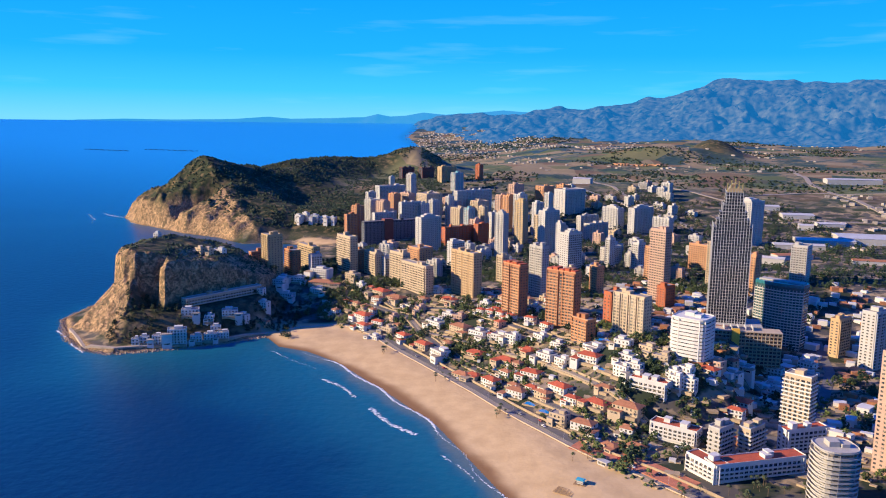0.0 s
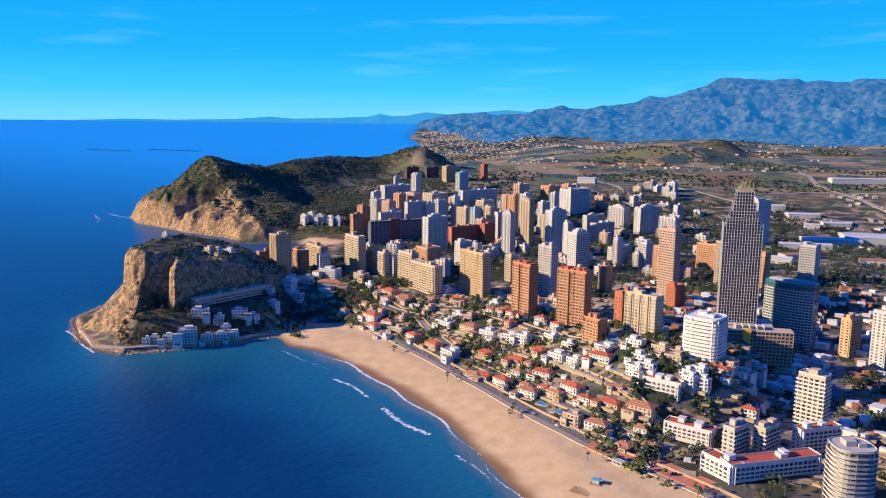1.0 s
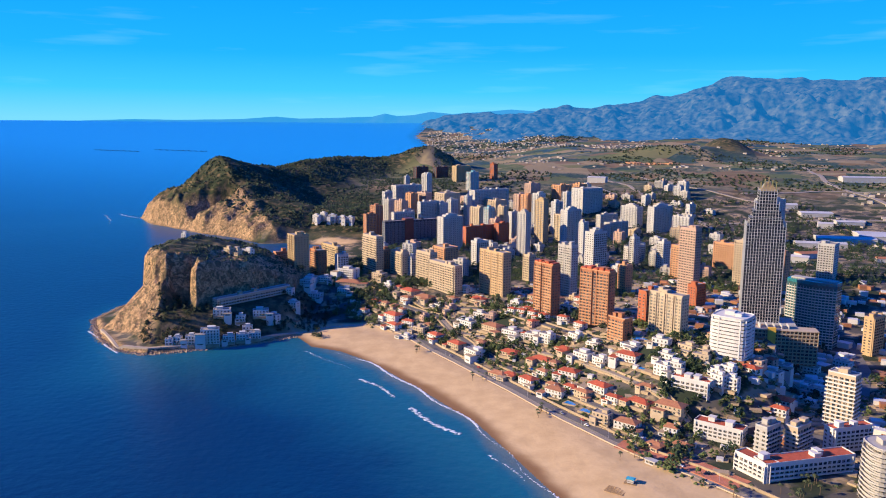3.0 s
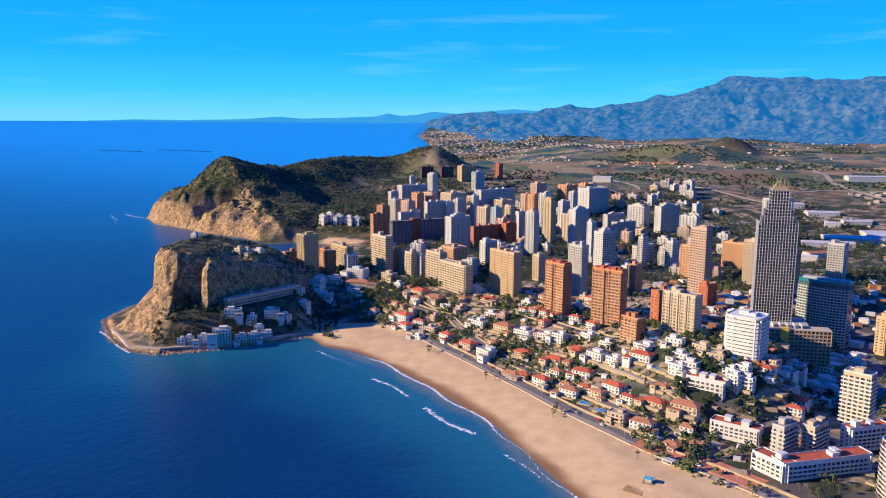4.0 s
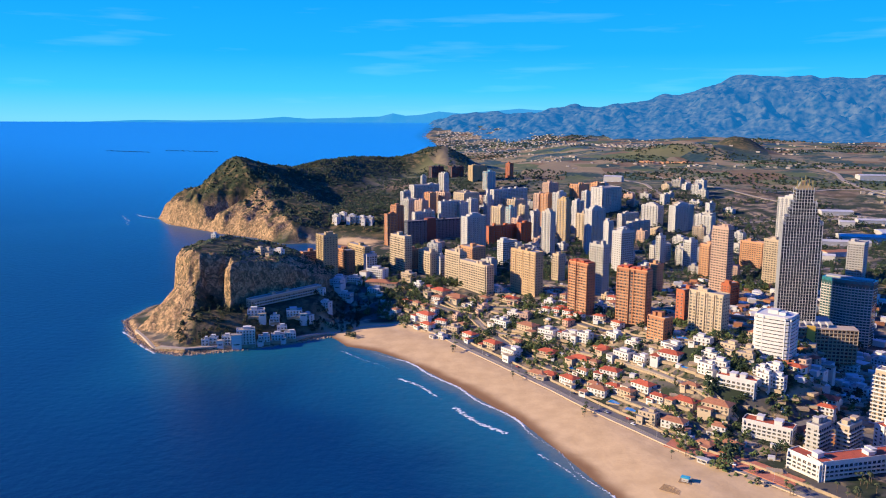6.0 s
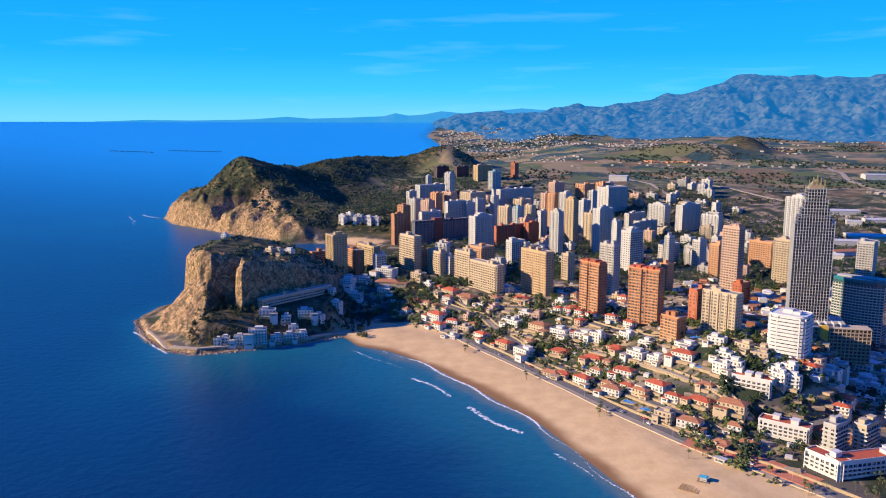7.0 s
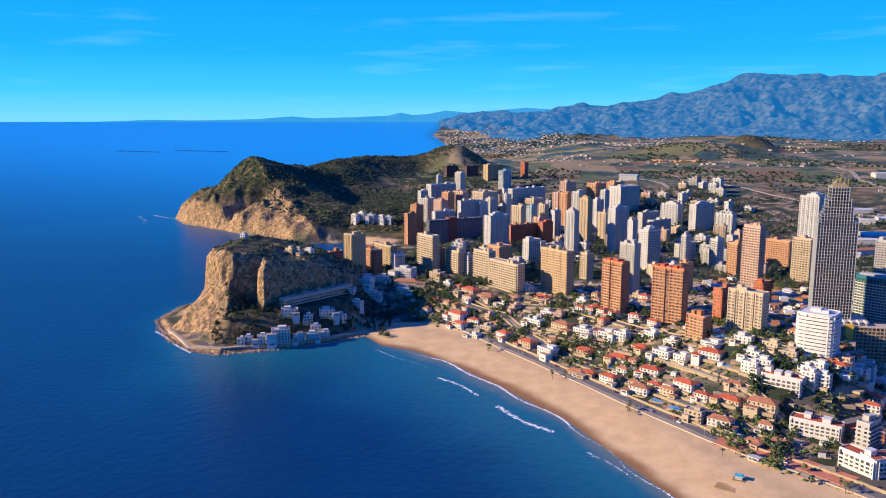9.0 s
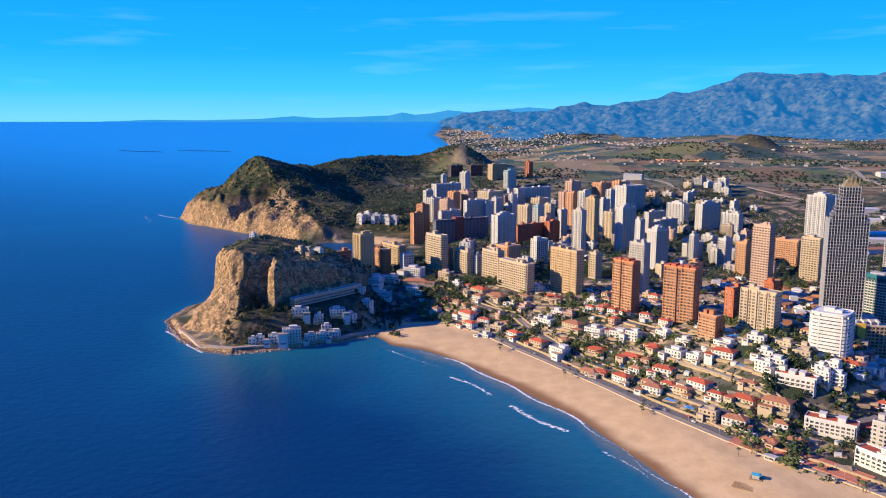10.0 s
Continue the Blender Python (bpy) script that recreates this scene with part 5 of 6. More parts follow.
villa(207.5, 622.4, 14.1, 8.7, -55, 3, WHITE, GRAVEL, "White plastered three-storey house with flat roof terrace")
villa(216.7, 619.6, 13.2, 8.2, -44, 3, WHITE, GRAVEL, "White plastered three-storey house with flat roof terrace")
villa(235.7, 649.8, 14.7, 9.1, -56, 2, CREAM, GRAVEL, "Cream plastered two-storey house with flat roof terrace")
villa(247.8, 640.4, 14.6, 9.1, -49, 2, CREAM, GRAVEL, "Cream plastered two-storey house with flat roof terrace")
villa(216.2, 640.6, 14.5, 9.0, -51, 2, WHITE, GRAVEL, "White plastered two-storey house with flat roof terrace")
villa(253.1, 593.4, 12.1, 7.5, -43, 3, WHITE, GRAVEL, "White plastered three-storey house with flat roof terrace")
villa(244.0, 595.4, 11.1, 7.0, -56, 3, WHITE, GRAVEL, "White plastered three-storey house with flat roof terrace")
villa(244.1, 604.0, 11.2, 7.0, -51, 2, WHITE, GRAVEL, "White plastered two-storey house with flat roof terrace")
villa(253.8, 602.2, 11.2, 7.0, -56, 3, WHITE, GRAVEL, "White plastered three-storey house with flat roof terrace")
villa(276.4, 615.0, 15.4, 9.5, -55, 1, WHITE, TILE, "White plastered single-storey house with red hipped tile roof")
villa(326.0, 672.6, 19.0, 11.8, -44, 1, WHITE, GRAVEL, "White plastered single-storey house with flat roof terrace")
villa(301.7, 632.9, 17.0, 10.5, -46, 1, WHITE, GRAVEL, "White plastered single-storey house with flat roof terrace")
villa(298.0, 604.5, 19.1, 11.8, -42, 1, WHITE, TILE, "White plastered single-storey house with red hipped tile roof")
villa(374.0, 714.4, 16.1, 10.0, -42, 2, WHITE, GRAVEL, "White plastered two-storey house with flat roof terrace")
villa(359.1, 678.9, 14.3, 8.9, -40, 1, WHITE, GRAVEL, "White plastered single-storey house with flat roof terrace")
villa(376.5, 666.3, 13.1, 8.1, -44, 2, WHITE, GRAVEL, "White plastered two-storey house with flat roof terrace")
villa(67.1, 890.3, 20.0, 12.4, -50, 1, CREAM, TILE, "Cream plastered single-storey house with red hipped tile roof")
villa(49.2, 927.4, 19.5, 12.1, -39, 2, WHITE, GRAVEL, "White plastered two-storey house with flat roof terrace")
villa(-15.2, 942.1, 22.4, 13.9, -51, 2, CREAM, TILE, "Cream plastered two-storey house with red hipped tile roof")
villa(-43.1, 975.6, 12.3, 7.6, -45, 2, WHITE, GRAVEL, "White plastered two-storey house with flat roof terrace")
villa(4.2, 920.9, 23.3, 14.4, -45, 1, CREAM, TERRACOTTA, "Cream plastered single-storey house with terracotta hipped roof")
villa(-30.0, 967.8, 10.9, 7.0, -54, 1, CREAM, TILE, "Cream plastered single-storey house with red hipped tile roof")
villa(101.6, 834.8, 9.5, 7.0, -48, 2, WHITE, TILE, "White plastered two-storey house with red hipped tile roof")
villa(111.7, 826.4, 9.4, 7.0, -45, 2, WHITE, TILE, "White plastered two-storey house with red hipped tile roof")
villa(121.8, 816.4, 9.9, 7.0, -48, 2, WHITE, TILE, "White plastered two-storey house with red hipped tile roof")
villa(131.8, 802.7, 10.3, 7.0, -52, 2, WHITE, TILE, "White plastered two-storey house with red hipped tile roof")
villa(149.9, 787.8, 11.3, 7.0, -40, 2, WHITE, TILE, "White plastered two-storey house with red hipped tile roof")
villa(162.6, 758.9, 12.1, 7.5, -57, 2, WHITE, TILE, "White plastered two-storey house with red hipped tile roof")
villa(0.3, 844.5, 14.4, 8.9, -39, 2, CREAM, GRAVEL, "Cream plastered two-storey house with flat roof terrace")
villa(10.4, 853.5, 12.1, 7.5, -52, 1, CREAM, TERRACOTTA, "Cream plastered single-storey house with terracotta hipped roof")
villa(20.6, 893.1, 11.3, 7.0, -54, 1, WHITE, GRAVEL, "White plastered single-storey house with flat roof terrace")
villa(115.7, 771.3, 11.1, 7.0, -39, 1, WHITE, TILE, "White plastered single-storey house with red hipped tile roof")
villa(187.9, 708.0, 11.4, 7.1, -53, 1, CREAM, GRAVEL, "Cream plastered single-storey house with flat roof terrace")
villa(122.6, 664.8, 10.8, 7.0, -46, 1, CREAM, TERRACOTTA, "Cream plastered single-storey house with terracotta hipped roof")
villa(-100.4, 1020.4, 25.6, 15.9, -27, 4, WHITE, GRAVEL, "White plastered four-storey house with flat roof terrace")
villa(-97.1, 1001.2, 32.7, 16.0, -10, 1, CREAM, TERRACOTTA, "Cream plastered single-storey house with terracotta hipped roof")
villa(-57.7, 1006.1, 18.3, 11.3, -40, 3, CREAM, GRAVEL, "Cream plastered three-storey house with flat roof terrace")
villa(-223.6, 810.9, 19.1, 11.9, 14, 5, WHITE, GRAVEL, "White plastered five-storey house with flat roof terrace")
villa(-241.6, 805.1, 12.0, 7.4, 10, 3, WHITE, GRAVEL, "White plastered three-storey house with flat roof terrace")
villa(-264.5, 801.4, 7.8, 7.0, 14, 2, WHITE, GRAVEL, "White plastered two-storey house with flat roof terrace")
villa(-257.2, 806.9, 8.4, 7.0, 2, 2, WHITE, GRAVEL, "White plastered two-storey house with flat roof terrace")
villa(-205.8, 818.2, 12.0, 7.4, 11, 2, WHITE, GRAVEL, "White plastered two-storey house with flat roof terrace")
villa(-221.9, 852.6, 18.6, 11.6, 10, 2, WHITE, GRAVEL, "White plastered two-storey house with flat roof terrace")
villa(-192.6, 824.8, 13.3, 8.2, 12, 2, WHITE, GRAVEL, "White plastered two-storey house with flat roof terrace")
villa(-180.5, 831.4, 12.1, 7.5, 14, 2, WHITE, GRAVEL, "White plastered two-storey house with flat roof terrace")
villa(-200.9, 852.2, 9.9, 7.0, 2, 2, WHITE, GRAVEL, "White plastered two-storey house with flat roof terrace")
villa(-182.5, 868.9, 17.5, 10.9, 13, 2, WHITE, GRAVEL, "White plastered two-storey house with flat roof terrace")
villa(-191.4, 842.1, 11.0, 7.0, 13, 2, WHITE, GRAVEL, "White plastered two-storey house with flat roof terrace")
villa(-152.9, 907.5, 14.3, 8.8, -26, 2, WHITE, GRAVEL, "White plastered two-storey house with flat roof terrace")
villa(-136.3, 972.3, 16.5, 10.3, -19, 2, WHITE, GRAVEL, "White plastered two-storey house with flat roof terrace")
villa(-152.9, 990.6, 23.8, 14.8, -20, 3, WHITE, GRAVEL, "White plastered three-storey house with flat roof terrace")
villa(-100.4, 980.2, 16.6, 10.3, -15, 2, WHITE, GRAVEL, "White plastered two-storey house with flat roof terrace")
villa(-129.4, 1010.4, 15.7, 9.7, -12, 2, WHITE, GRAVEL, "White plastered two-storey house with flat roof terrace")
villa(-165.3, 938.4, 14.7, 9.1, -14, 2, WHITE, GRAVEL, "White plastered two-storey house with flat roof terrace")
villa(-146.8, 883.6, 11.4, 7.1, -31, 1, CREAM, TERRACOTTA, "Cream plastered single-storey house with terracotta hipped roof")
villa(-167.2, 871.0, 12.5, 7.8, -40, 2, WHITE, GRAVEL, "White plastered two-storey house with flat roof terrace")
villa(-147.7, 1010.0, 18.5, 11.5, -15, 2, WHITE, GRAVEL, "White plastered two-storey house with flat roof terrace")
villa(-143.0, 1199.4, 16.8, 10.4, -11, 2, CREAM, GRAVEL, "Cream plastered two-storey house with flat roof terrace")
villa(-238.0, 949.1, 11.9, 7.4, -40, 2, CREAM, GRAVEL, "Cream plastered two-storey house with flat roof terrace")
villa(-230.3, 951.0, 13.3, 8.2, -26, 2, CREAM, GRAVEL, "Cream plastered two-storey house with flat roof terrace")
villa(-221.9, 974.5, 14.9, 9.3, -22, 1, WHITE, GRAVEL, "White plastered single-storey house with flat roof terrace")
villa(-309.5, 1003.6, 7.1, 7.0, -17, 2, WHITE, GRAVEL, "White plastered two-storey house with flat roof terrace")
villa(192.0, 612.2, 12.0, 7.5, -50, 1, CREAM, TERRACOTTA, "Cream plastered single-storey house with terracotta hipped roof")
villa(144.3, 633.9, 14.2, 8.8, -54, 2, CREAM, TERRACOTTA, "Cream plastered two-storey house with terracotta hipped roof")
villa(137.1, 652.8, 11.6, 7.2, -47, 1, WHITE, TILE, "White plastered single-storey house with red hipped tile roof")
villa(164.6, 610.8, 12.0, 7.4, -47, 2, WHITE, TILE, "White plastered two-storey house with red hipped tile roof")
villa(241.6, 630.9, 14.4, 9.0, -40, 2, CREAM, GRAVEL, "Cream plastered two-storey house with flat roof terrace")
villa(269.0, 687.6, 15.7, 9.7, -55, 2, CREAM, TERRACOTTA, "Cream plastered two-storey house with terracotta hipped roof")
villa(218.7, 669.9, 15.0, 9.3, -40, 2, WHITE, GRAVEL, "White plastered two-storey house with flat roof terrace")
villa(167.6, 710.2, 12.5, 7.7, -48, 1, WHITE, GRAVEL, "White plastered single-storey house with flat roof terrace")
villa(65.4, 785.2, 11.2, 7.0, -54, 1, CREAM, TERRACOTTA, "Cream plastered single-storey house with terracotta hipped roof")
villa(-14.5, 831.1, 13.0, 8.1, -41, 1, WHITE, GRAVEL, "White plastered single-storey house with flat roof terrace")
villa(351.9, 653.0, 16.0, 9.9, -52, 2, WHITE, GRAVEL, "White plastered two-storey house with flat roof terrace")
villa(413.9, 731.8, 15.5, 9.6, -56, 2, WHITE, GRAVEL, "White plastered two-storey house with flat roof terrace")
villa(-234.7, 1604.5, 15.7, 9.7, -29, 5, WHITE, GRAVEL, "White plastered five-storey house with flat roof terrace")
villa(-221.7, 1611.5, 13.5, 8.4, -34, 5, WHITE, GRAVEL, "White plastered five-storey house with flat roof terrace")
villa(-201.9, 1604.0, 15.7, 9.7, -13, 5, WHITE, GRAVEL, "White plastered five-storey house with flat roof terrace")
villa(-183.2, 1604.2, 17.9, 11.1, -23, 4, WHITE, GRAVEL, "White plastered four-storey house with flat roof terrace")
villa(-165.7, 1603.1, 15.6, 9.7, -14, 4, WHITE, GRAVEL, "White plastered four-storey house with flat roof terrace")

# ---------------------------------------------------------------- promenade, streets and walls
WALL_LINE = [(-62, 886), (-41, 865), (-21, 845), (10, 788), (37, 743), (62, 700), (84, 662), (103, 626), (121, 595), (138, 569), (153, 545), (168, 524), (191, 499), (216, 466), (240, 430)]


PALE_STONE = plain("pale_concrete", (0.37, 0.303, 0.229), 0.85, vary=0.2, size=5, fine=0.8)


def beside(pts, off):
    p = np.array(pts, float)
    d = np.gradient(p, axis=0)
    q = p + np.stack([d[:, 1], -d[:, 0]], -1) / np.linalg.norm(d, axis=1)[:, None] * off
    return [tuple(v) for v in q]


ribbon("sea_wall", WALL_LINE, 0.5, 0.0, CREAM, "low cream sea wall between beach and promenade", "wall", wall=0.9)
ribbon("pavement", beside(WALL_LINE, -3.2), 5.0, 0.12, PALE_ROAD, "pale seafront pavement", "pavement")
ribbon("road", beside(WALL_LINE, -10.0), 8.0, 0.15, ASPHALT, "grey asphalt seafront road", "road")
ribbon("garden_wall", beside(WALL_LINE, -15.5), 0.6, 0.1, STONE_WALL, "cream garden wall along the road", "wall", wall=2.0)
ribbon("pavement", [(157, 552), (178, 535), (200, 512), (222, 482)], 20.0, 0.2, PAVING, "red paved seafront square", "pavement")
ribbon("pavement", [(170, 560), (198, 546), (212, 532)], 7.0, 0.25, PAVING, "red paved seafront square", "pavement")
keep_clear(178, 532, 17)
keep_clear(200, 512, 17)
keep_clear(196, 545, 10)
keep_clear(218, 486, 14)
STREETS = [
    ([(-60, 959), (-16, 907), (20, 871), (41, 817), (81, 731), (127, 655), (162, 596), (198, 556)], 6),
    ([(86, 854), (107, 824), (127, 793), (145, 763), (172, 720), (194, 694), (210, 677)], 6),
    ([(23, 865), (38, 830), (69, 795), (100, 759), (127, 722), (150, 690), (171, 655), (192, 612), (215, 575)], 5),
    ([(248, 567), (276, 571), (310, 560), (345, 545)], 9),
    ([(-75, 1000), (-31, 952), (5, 900), (60, 870), (86, 854)], 6),
    ([(330, 560), (385, 640), (430, 720), (470, 830)], 9),
]
for line, wide in STREETS:
    ribbon("road", line, wide, 0.12, PALE_ROAD if wide < 6 else ASPHALT, "narrow asphalt street between villas", "road")
    if wide <= 6:
        ribbon("retaining_wall", beside(line, wide * 0.62), 0.7, 0.0, STONE_WALL, "cream stone retaining wall along the street", "wall", wall=1.6)
        ribbon("retaining_wall", beside(line, -wide * 0.62), 0.7, 0.2, STONE_WALL, "cream stone garden wall along the street", "wall", wall=1.2)
for line, wide in (([(361, 1961), (412, 1807), (476, 1660), (527, 1559), (541, 1439), (530, 1330)], 11), ([(464, 2110), (478, 1763), (526, 1629)], 9),
                   ([(562, 2137), (608, 1852), (677, 1716), (739, 1604)], 9), ([(1116, 2369), (966, 1903), (959, 1727), (948, 1554)], 12),
                   ([(700, 1760), (900, 1800), (1200, 1720)], 12), ([(560, 1500), (760, 1520), (980, 1480)], 10), ([(180, 1280), (330, 1250), (480, 1230), (640, 1220)], 11),
                   ([(-40, 1150), (60, 1180), (180, 1170), (330, 1140)], 9), ([(300, 1090), (420, 1060), (560, 1080)], 8)):
    ribbon("road", line, wide, 0.5, PALE_ROAD, "pale dusty country road", "road", step=12)
ribbon("quay", [(-318, 800), (-300, 794), (-282, 789), (-229, 806), (-174, 832), (-142, 862), (-110, 878), (-62, 886)], 4.0, 0.2, PALE_STONE, "pale concrete quay path below the cliff", "path", wall=0.1)
ribbon("quay", [(-318, 800), (-345, 838), (-362, 862)], 3.0, 0.2, PALE_STONE, "pale concrete path round the headland", "path", wall=0.1)


def swimming_pool(x, y, w, d, turn):
    z = ground_at(x, y) + 0.4
    t = root("swimming_pool", x, y, z, turn, "Blue swimming pool with pale paved rim", "swimming pool", "swimming pools")
    put("rim", mesh_of("rim", [(-w / 2 - 1.2, w / 2 + 1.2, -d / 2 - 1.2, d / 2 + 1.2, -2.5, 0)], STONE_WALL), t)
    put("water", mesh_of("water", [(-w / 2, w / 2, -d / 2, d / 2, -0.5, 0.06)], POOL), t)


for px, py, w, d, turn in ((208, 690, 20, 8, -20), (143, 609, 11, 6, -40), (133, 628, 10, 6, -40), (196, 640, 9, 5, -40), (68, 812, 9, 5, -50), (110, 705, 8, 5, -45), (238, 668, 10, 6, -30)):
    swimming_pool(px, py, w, d, turn)
    keep_clear(px, py, 8)


# ---------------------------------------------------------------- surf, wakes, boulders
def foam(name, pts, width, seed, label, lift=0.12):
    """A broken line of foam lying on the water."""
    rng = random.Random(seed)
    bm = bmesh.new()
    for (ax, ay), (bx, by) in zip(pts, pts[1:]):
        length = math.hypot(bx - ax, by - ay)
        for i in range(int(length / 1.1)):
            k = i * 1.1 / length
            x, y = ax + (bx - ax) * k, ay + (by - ay) * k
            swell = 0.5 + 0.5 * math.sin(x * 0.11 + y * 0.07 + seed)
            for _ in range(1 + int(2 * swell)):
                if rng.random() < 0.18:
                    continue
                cx, cy = x + rng.gauss(0, width * 0.45) + 2.5 * math.sin(y * 0.09 + seed), y + rng.gauss(0, width * 0.45)
                r = rng.uniform(0.4, 1.25) * (0.3 + swell * 0.9)
                z = float(sea_level(cx, cy)) + lift
                m = [bm.verts.new((cx + r * rng.uniform(0.6, 1.3) * math.cos(a) * 1.5, cy + r * rng.uniform(0.6, 1.3) * math.sin(a), z + 0.05 * rng.random())) for a in (0, 1.05, 2.1, 3.14, 4.2, 5.2)]
                top = bm.verts.new((cx, cy, z + 0.25))
                for q in range(6):
                    bm.faces.new((m[q], m[(q + 1) % 6], top))
    return tagged(new(name, bm_mesh(name, bm, FOAM)), label, "sea foam", kind="stuff")


shore_line = [(110, 440), (83.5, 512), (51.5, 597), (30, 634), (6.5, 672), (-20, 716), (-49.5, 758), (-85, 793)]
foam("surf", shore_line, 0.9, 3, "thin white surf along the waterline")
foam("surf", [(-4, 633), (10, 612), (24, 592), (36, 577)], 2.4, 7, "white breaking wave close to the beach")
foam("surf", [(-52, 706), (-38, 690), (-25, 672), (-14, 657)], 1.9, 9, "white breaking wave close to the beach")
foam("surf", [(-120, 795), (-100, 776), (-82, 757), (-66, 738)], 1.2, 11, "thin white wave close to the beach")
foam("surf", [(60, 540), (72, 515), (80, 498)], 1.0, 12, "thin white wave close to the beach")
foam("surf", [(-316, 786), (-330, 806), (-338, 818)], 0.5, 13, "white surf round the rocks of the headland")
foam("surf", [(-360, 842), (-378, 868)], 0.5, 14, "white surf round the rocks of the headland")
foam("surf", [(-392, 902), (-398, 925)], 0.5, 16, "white surf round the rocks of the headland")
foam("surf", [(-640, 1782), (-668, 1808)], 0.5, 15, "white surf at the foot of the cliffs")
foam("boat_wake", [(-745, 1790), (-775, 1870), (-820, 1940)], 1.6, 17, "faint white boat wake")
foam("boat_wake", [(-680, 1860), (-730, 1905), (-790, 1960)], 1.6, 19, "faint white boat wake")

ROCK = plain("boulder_rock", (0.34, 0.25, 0.16), 0.9, vary=0.35, size=2, fine=0.5)


def lumps(name, places, material, label, category, squash=0.8, seed=1):
    """Many small uneven clumps in one sheet of geometry: rows of x, y, z, size."""
    rng = np.random.RandomState(seed)
    p = np.asarray(places, float)
    n = len(p)
    unit = np.array([(1, 0, 0), (0, 1, 0), (-1, 0, 0), (0, -1, 0), (0, 0, 1), (0, 0, -0.5)])
    v = unit[None] * rng.uniform(0.65, 1.35, (n, 6, 3)) + rng.uniform(-0.25, 0.25, (n, 6, 3))
    ang = rng.uniform(0, 6.28, n)
    c, s = np.cos(ang)[:, None], np.sin(ang)[:, None]
    v = np.stack([v[..., 0] * c - v[..., 1] * s, v[..., 0] * s + v[..., 1] * c, v[..., 2] * squash], -1) * p[:, 3][:, None, None]
    v += p[:, None, :3]
    tri = np.array([(0, 1, 4), (1, 2, 4), (2, 3, 4), (3, 0, 4), (1, 0, 5), (2, 1, 5), (3, 2, 5), (0, 3, 5)])
    f = (np.arange(n)[:, None, None] * 6 + tri[None]).reshape(-1, 3)
    me = bpy.data.meshes.new(name)
    me.from_pydata(v.reshape(-1, 3).tolist(), [], f.tolist())
    me.materials.append(material)
    return tagged(new(name, me), label, category, kind="stuff")


rng = np.random.RandomState(21)
rocks = []
for (ax, ay), (bx, by) in zip(COAST[8:16], COAST[9:17]):
    for k in range(int(math.hypot(bx - ax, by - ay) / 0.45)):
        u = rng.rand()
        x, y = ax + (bx - ax) * u + rng.normal(0, 1.8), ay + (by - ay) * u + rng.normal(0, 1.8)
        rocks.append((x, y, max(ground_at(x, y), -0.2) + 0.2, rng.uniform(0.5, 1.7)))
lumps("boulders", rocks, ROCK, "brown rubble boulders along the quay", "boulders", seed=2)

# ---------------------------------------------------------------- trees
def clump(bm, x, y, z, r, rng):
    v = []
    for a, b, c in ((1, 0, 0), (0, 1, 0), (-1, 0, 0), (0, -1, 0), (0, 0, 1), (0, 0, -0.7)):
        k = rng.uniform(0.55, 1.35) * r
        v.append(bm.verts.new((x + a * k + rng.uniform(-0.3, 0.3) * r, y + b * k + rng.uniform(-0.3, 0.3) * r, z + c * k * 0.75)))
    for q in ((0, 1, 4), (1, 2, 4), (2, 3, 4), (3, 0, 4), (1, 0, 5), (2, 1, 5), (3, 2, 5), (0, 3, 5)):
        bm.faces.new([v[i] for i in q])


def limb(bm, p, q, r0, r1, sides=6):
    p, q = Vector(p), Vector(q)
    m = (q - p).to_track_quat("Z", "Y").to_matrix()
    a = [bm.verts.new(p + m @ Vector((r0 * math.cos(t), r0 * math.sin(t), 0))) for t in (2 * math.pi * i / sides for i in range(sides))]
    b = [bm.verts.new(q + m @ Vector((r1 * math.cos(t), r1 * math.sin(t), 0))) for t in (2 * math.pi * i / sides for i in range(sides))]
    for i in range(sides):
        bm.faces.new((a[i], a[(i + 1) % sides], b[(i + 1) % sides], b[i]))
    bm.faces.new(b)


def tree(kind, seed):
    """A tapered trunk with limbs, and a crown of many clumps with gaps."""
    rng = random.Random(seed)
    t = root("tree", 0, 0, 0, 0, "Dark green umbrella pine with bare trunk" if kind == "pine" else "Leafy green garden tree", "tree", "garden trees")
    h, r = (9.5, 3.8) if kind == "pine" else (6.5, 3.0) if kind == "leaf" else (9.0, 1.3)
    if kind == "cypress":
        tagged(t, "Slim dark green cypress")
    bm = bmesh.new()
    limb(bm, (0, 0, -1), (0.2, 0.1, h * 0.55), 0.32, 0.18)
    tips = []
    for k in range(5):
        a = 6.28 * k / 5 + rng.random()
        tip = (r * 0.55 * math.cos(a), r * 0.55 * math.sin(a), h * rng.uniform(0.62, 0.85))
        limb(bm, (0.2, 0.1, h * rng.uniform(0.4, 0.55)), tip, 0.13, 0.05, 5)
        tips.append(tip)
    put("trunk", bm_mesh("trunk", bm, BARK), t)
    bm = bmesh.new()
    for k in range(95):
        while True:
            x, y, z = (rng.uniform(-1, 1) for _ in range(3))
            if 0.3 < x * x + y * y + z * z < 1:
                break
        lob = 1 + 0.3 * math.sin(3 * math.atan2(y, x) + seed)
        zc, zr = (h * 0.78, h * 0.24) if kind == "pine" else (h * 0.62, h * 0.38) if kind == "leaf" else (h * 0.52, h * 0.5)
        taper = 1.0 if kind != "cypress" else max(0.15, 1 - max(z, 0) * 0.95)
        clump(bm, x * r * lob * taper, y * r * lob * taper, zc + z * zr, rng.uniform(0.38, 0.85) * (0.6 if kind == "cypress" else 1), rng)
    put("crown", bm_mesh("crown", bm, PINE if kind != "leaf" else LEAF), t)
    return t


